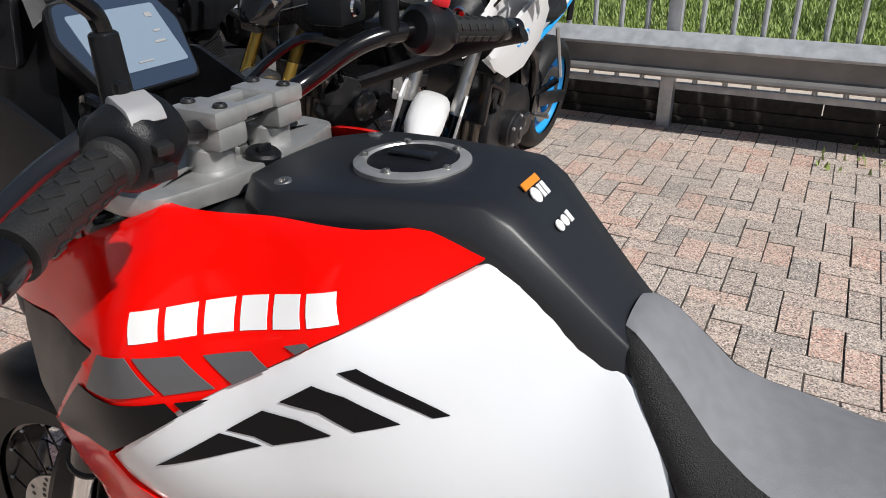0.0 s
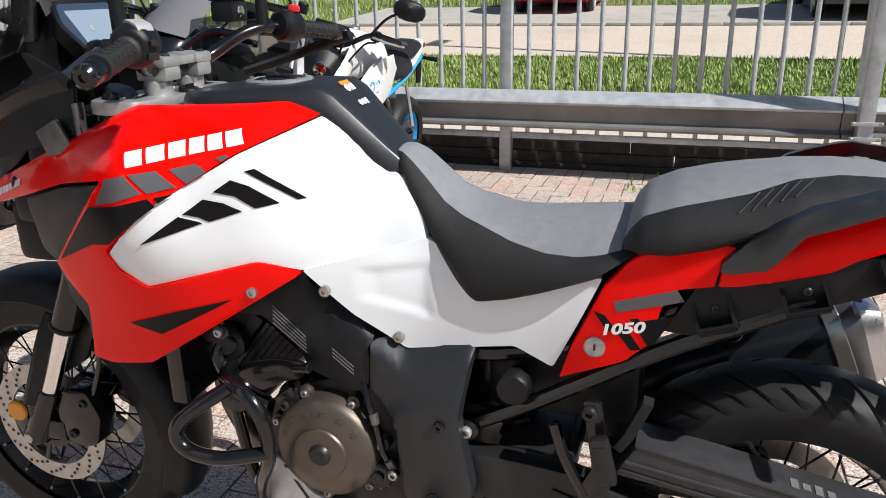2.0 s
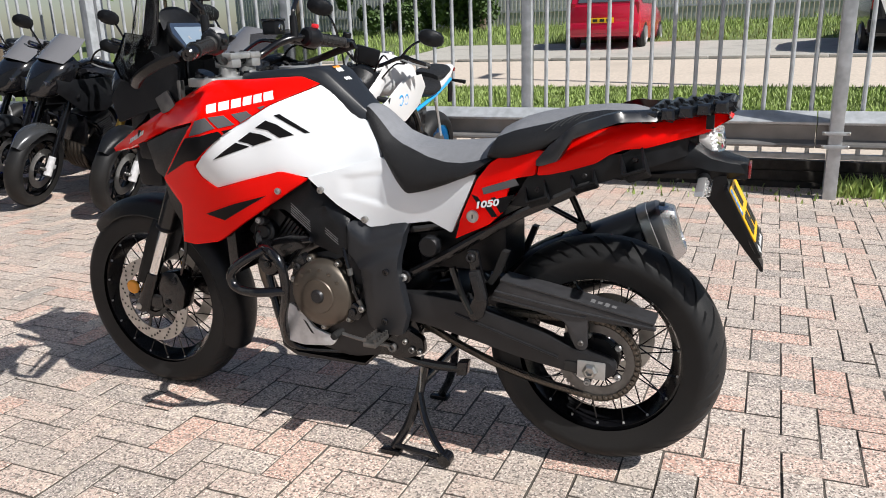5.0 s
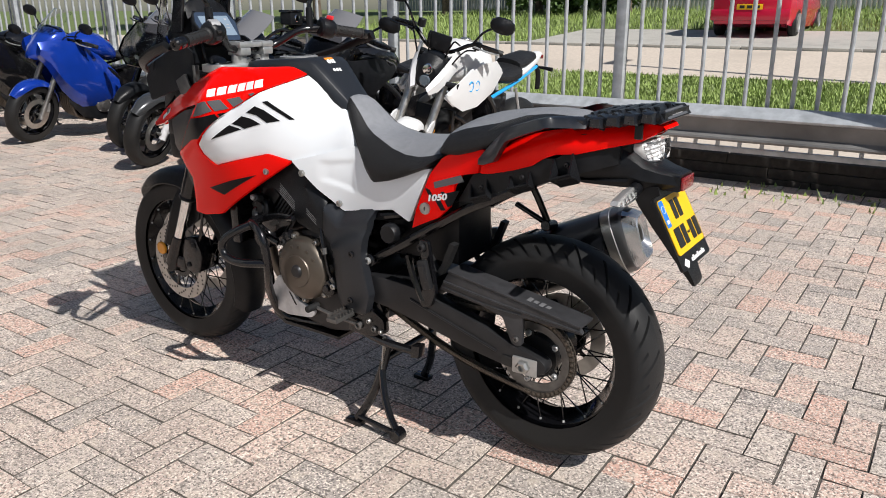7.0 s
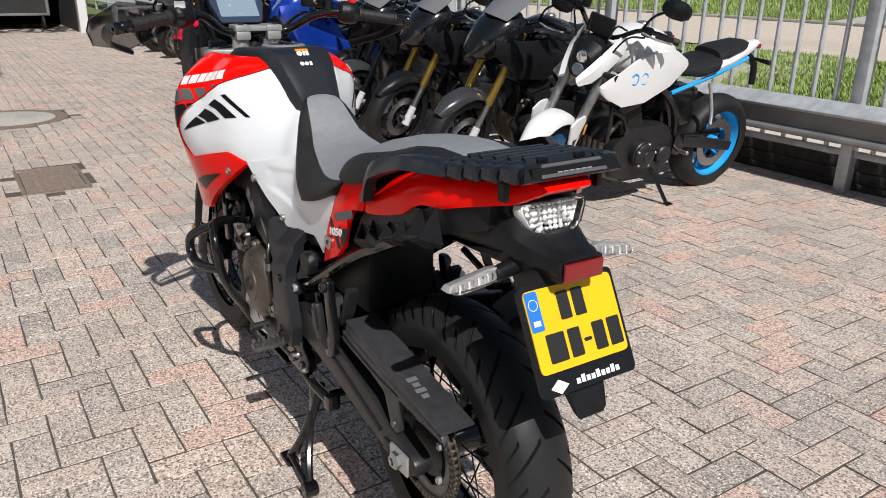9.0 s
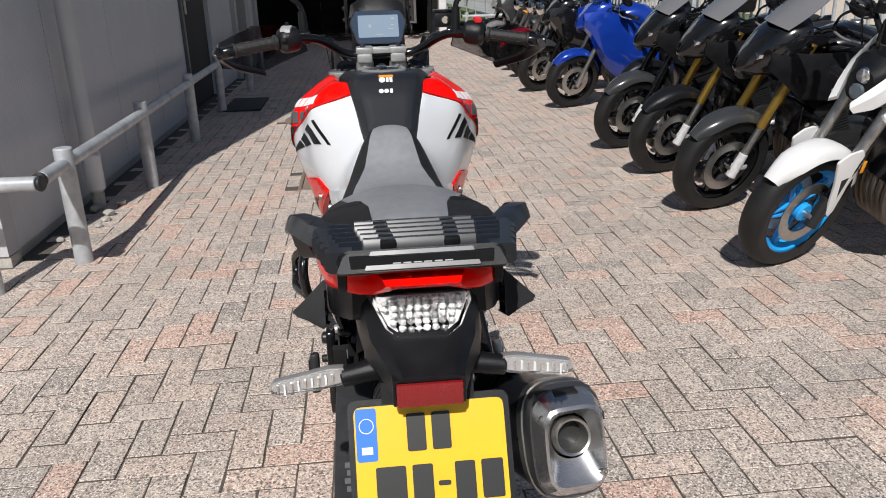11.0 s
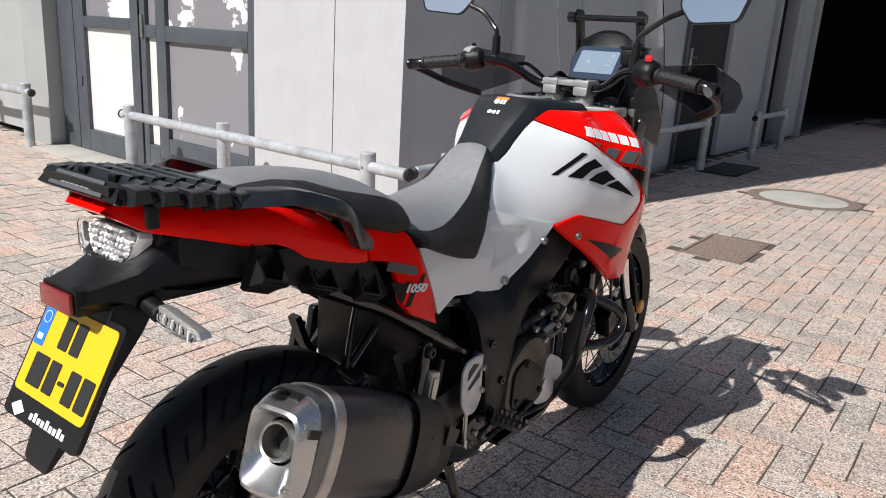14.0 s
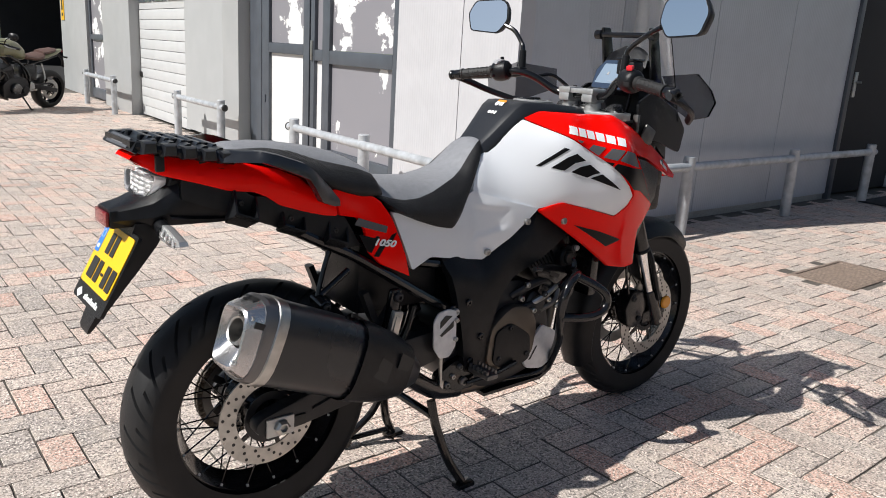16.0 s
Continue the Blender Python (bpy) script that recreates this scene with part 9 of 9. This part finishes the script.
# ---------------------------------------------------------------- land behind the fence
def hatchback(label, at, heading, paint, length=3.8, width=1.66, tall=1.48, dark=False):
    """A parked car whose rear faces its own -x."""
    z0 = land(at[1]) + 0.02
    th = thing("car", label, "car", "parked cars", pose(at[0], at[1], z0, 0, 0, heading))
    w = width / 2
    low = [(0.0, 0.80, 0.36), (0.05, 0.93, 0.28), (0.5, 1.0, 0.20), (2.4, 1.0, 0.20), (3.2, 0.98, 0.22), (3.65, 0.9, 0.28), (3.8, 0.75, 0.36)]
    rings = []
    for x, k, zb in low:
        x = x * length / 3.8
        top = 0.92 if x < 2.6 else 0.92 - 0.20 * (x - 2.6) / (length - 2.6)
        rings.append([(x, -w * k * 0.94, zb), (x, w * k * 0.94, zb), (x, w * k, zb + 0.18), (x, w * k, top - 0.16), (x, w * k * 0.95, top), (x, -w * k * 0.95, top), (x, -w * k, top - 0.16), (x, -w * k, zb + 0.18)])
    part("body", loft(rings), paint, th, "painted car body")
    rings = []
    for x, k, z in ((0.10, 0.90, 0.90), (0.32, 0.80, tall - 0.06), (0.75, 0.76, tall), (1.6, 0.76, tall - 0.01), (2.1, 0.80, tall - 0.18), (2.75, 0.90, 0.90)):
        rings.append([(x, -w * 0.93, 0.88), (x, w * 0.93, 0.88), (x, w * k, z), (x, -w * k, z)])
    part("cabin", loft(rings), paint, th)
    part("rear_window", moved(loft([[(x, -w * 0.70, 0.0), (x, w * 0.70, 0.0), (x, w * 0.62, 0.40), (x, -w * 0.62, 0.40)] for x in (-0.02, 0.02)]), Matrix.Translation((0.135, 0, 1.0)) @ pose(0, 0, 0, 0, 24, 0)), WINDOW, th, "dark rear window")
    for s in (1, -1):
        part("side_window", prism([(0.55, 0.98), (0.68, tall - 0.12), (1.7, tall - 0.14), (2.35, 0.98)], s * w * 0.90, s * w * 0.915), WINDOW, th)
        part("tail_light", box((0.08, s * w * 0.84, 0.86), (0.09, 0.15, 0.26), 0.03), RED_LENS, th, "red tail light")
        for x in (0.65, length - 0.72):
            wh = part("wheel", rod((x, s * (w - 0.16), 0.30), (x, s * (w + 0.005), 0.30), 0.30, seg=28), RUBBER, th, "dark car wheel")
            part("rim", rod((x, s * (w + 0.004), 0.30), (x, s * (w + 0.012), 0.30), 0.19, seg=24), ALU, wh)
    part("bumper", box((0.0, 0, 0.46), (0.14, width * 0.96, 0.24), 0.05), paint if not dark else BLACK_PLASTIC, th)
    pl = part("number_plate", box((-0.075, 0, 0.62), (0.012, 0.52, 0.11), 0.003), PLATE_YELLOW, th, "yellow number plate")
    for k in range(3):
        part("plate_bar", box((-0.083, 0.15 - 0.15 * k, 0.62), (0.004, 0.10, 0.06)), INK, pl)
    return th


hatchback("small red hatchback parked behind the fence", (2.4, -15.4), -90, CAR_RED)
van = hatchback("black car with white painted shapes", (-3.5, -13.9), -90, BLACK_PAINT, 4.3, 1.85, 1.75, True)
for k, pts in enumerate(([(-0.7, 0.5), (-0.35, 0.55), (-0.5, 0.8), (-0.3, 1.0), (-0.75, 0.95)], [(0.3, 0.5), (0.6, 0.6), (0.75, 0.95), (0.5, 0.85)])):
    part("white_shape", YZ(pts, -0.092, -0.076, 0.03), DECAL_WHITE, van)
lamp = thing("street_lamp", "grey steel lamp post on the grass", "lamp post", m=pose(-2.75, -9.2, land(-9.2)))
part("base", rod((0, 0, -0.05), (0, 0, 0.6), 0.085, 0.08, 20), GALV, lamp)
part("pole", rod((0, 0, 0.6), (0, 0, 6.5), 0.07, 0.05, 20), GALV, lamp)
part("lantern", box((0, -0.3, 6.5), (0.2, 0.7, 0.12), 0.03), GALV, lamp)
far_fence = tagged(new("far_fence"), "pale slatted fence across the land", "fence", kind="structure")
FAR = -24.3
slat = part("slat", span((0, -0.02, 0.05), (0.10, 0.02, 2.2), 0.004), GALV, far_fence)
slat.location = (-16, FAR, land(FAR))
for i in range(1, 260):
    shared("slat", slat, far_fence, Matrix.Translation((-16 + 0.135 * i, FAR, land(FAR))))
for z in (0.5, 1.7):
    part("rail", span((-16, FAR + 0.025, land(FAR) + z), (19.1, FAR + 0.06, land(FAR) + z + 0.06)), GALV, far_fence)


def foliage(name, centre, size, count, leaf, seed, mat):
    """Many small leaves in uneven clumps."""
    rng = random.Random(seed)
    clumps = [(Vector((rng.uniform(-1, 1) * size[0], rng.uniform(-1, 1) * size[1], rng.uniform(-0.9, 1) * size[2])) * rng.uniform(0.3, 0.9), rng.uniform(0.25, 0.5)) for _ in range(26)]
    vs, fs = [], []
    for _ in range(count):
        c, r = clumps[rng.randrange(len(clumps))]
        d = Vector((rng.gauss(0, 1), rng.gauss(0, 1), rng.gauss(0, 1))).normalized() * r * min(size) * rng.uniform(0.5, 1.1)
        p = Vector(centre) + c + d
        a = Vector((rng.gauss(0, 1), rng.gauss(0, 1), rng.gauss(0, 1))).normalized()
        b = a.orthogonal().normalized()
        n = len(vs)
        vs += [p - a * leaf, p + b * leaf * 0.5, p + a * leaf, p - b * leaf * 0.5]
        fs.append((n, n + 1, n + 2, n + 3))
    me = bpy.data.meshes.new(name)
    me.from_pydata([tuple(v) for v in vs], [], fs)
    me.materials.append(mat)
    return new(name, me)


def tree(at, tall, spread, seed, label, ground=0.0):
    rng = random.Random(seed)
    th = thing("tree", label, "tree", "trees", pose(at[0], at[1], ground))
    part("trunk", tube([(0, 0, -0.1), (0.05, 0.02, tall * 0.25), (-0.04, 0.05, tall * 0.5), (0.02, 0, tall * 0.8)], (0.16, 0.05), 10, 4), BARK, th)
    for k in range(6):
        a = rng.uniform(0, 6.28)
        z = tall * rng.uniform(0.3, 0.6)
        part("limb", tube([(0, 0, z), (0.4 * spread * math.cos(a), 0.4 * spread * math.sin(a), z + tall * 0.12), (0.8 * spread * math.cos(a), 0.8 * spread * math.sin(a), z + tall * 0.2)], (0.06, 0.02), 7, 3), BARK, th)
    crown = foliage("crown", (0, 0, tall * 0.68), (spread, spread, tall * 0.36), 3600, 0.13, seed, LEAF)
    crown.parent = th
    return th


for i, (x, y) in enumerate(((8.0, -23), (11, -22.5), (14.5, -22), (18, -19), (21, -15), (24, -9), (26, -5))):
    tree((x, y), 5.0 + (i % 3), 1.9, 40 + i, "leafy green tree beyond the yard", land(y))
for i in range(9):
    tree((-34 - 3 * (i % 2), -22 + 6.2 * i), 8.0 + 1.5 * (i % 3), 3.2, 60 + i, "tall leafy tree across the street")
hedge = tagged(foliage("hedge", (9.5, -21.3, land(-21) + 0.9), (3.6, 0.9, 0.9), 9000, 0.09, 9, LEAF), "dense green hedge behind the path", "hedge", kind="stuff")
# low buildings across the street behind the walk
street = thing("house", "long low brick building across the street", "building", m=pose(-30, 6, 0, 0, 0, 0))
BRICK_RED = material("brown_brick", (0.22, 0.12, 0.085), 0.85, grain=0.2, grain_scale=14, stain=0.2, stain_scale=0.8)
part("wall", span((-4, -9, 0), (0, 9, 3.2)), BRICK_RED, street)
part("roof", prism([(-4.4, 3.2), (0.4, 3.2), (-2, 4.7)], -9.3, 9.3), ANTHRACITE, street)
for k in range(6):
    wnd = part("window", span((-0.02, -8 + 2.8 * k, 0.9), (0.03, -6.4 + 2.8 * k, 2.3), 0.01), FILM_WHITE, street)
    part("pane", span((0.031, -7.9 + 2.8 * k, 1.0), (0.036, -6.5 + 2.8 * k, 2.2)), WINDOW, wnd)

tagged(foliage("hedge", (46.0, -5.6, 1.2), (9.0, 0.9, 1.6), 9000, 0.16, 19, LEAF), "leafy bushes behind the far end of the fence", "hedge", kind="stuff")
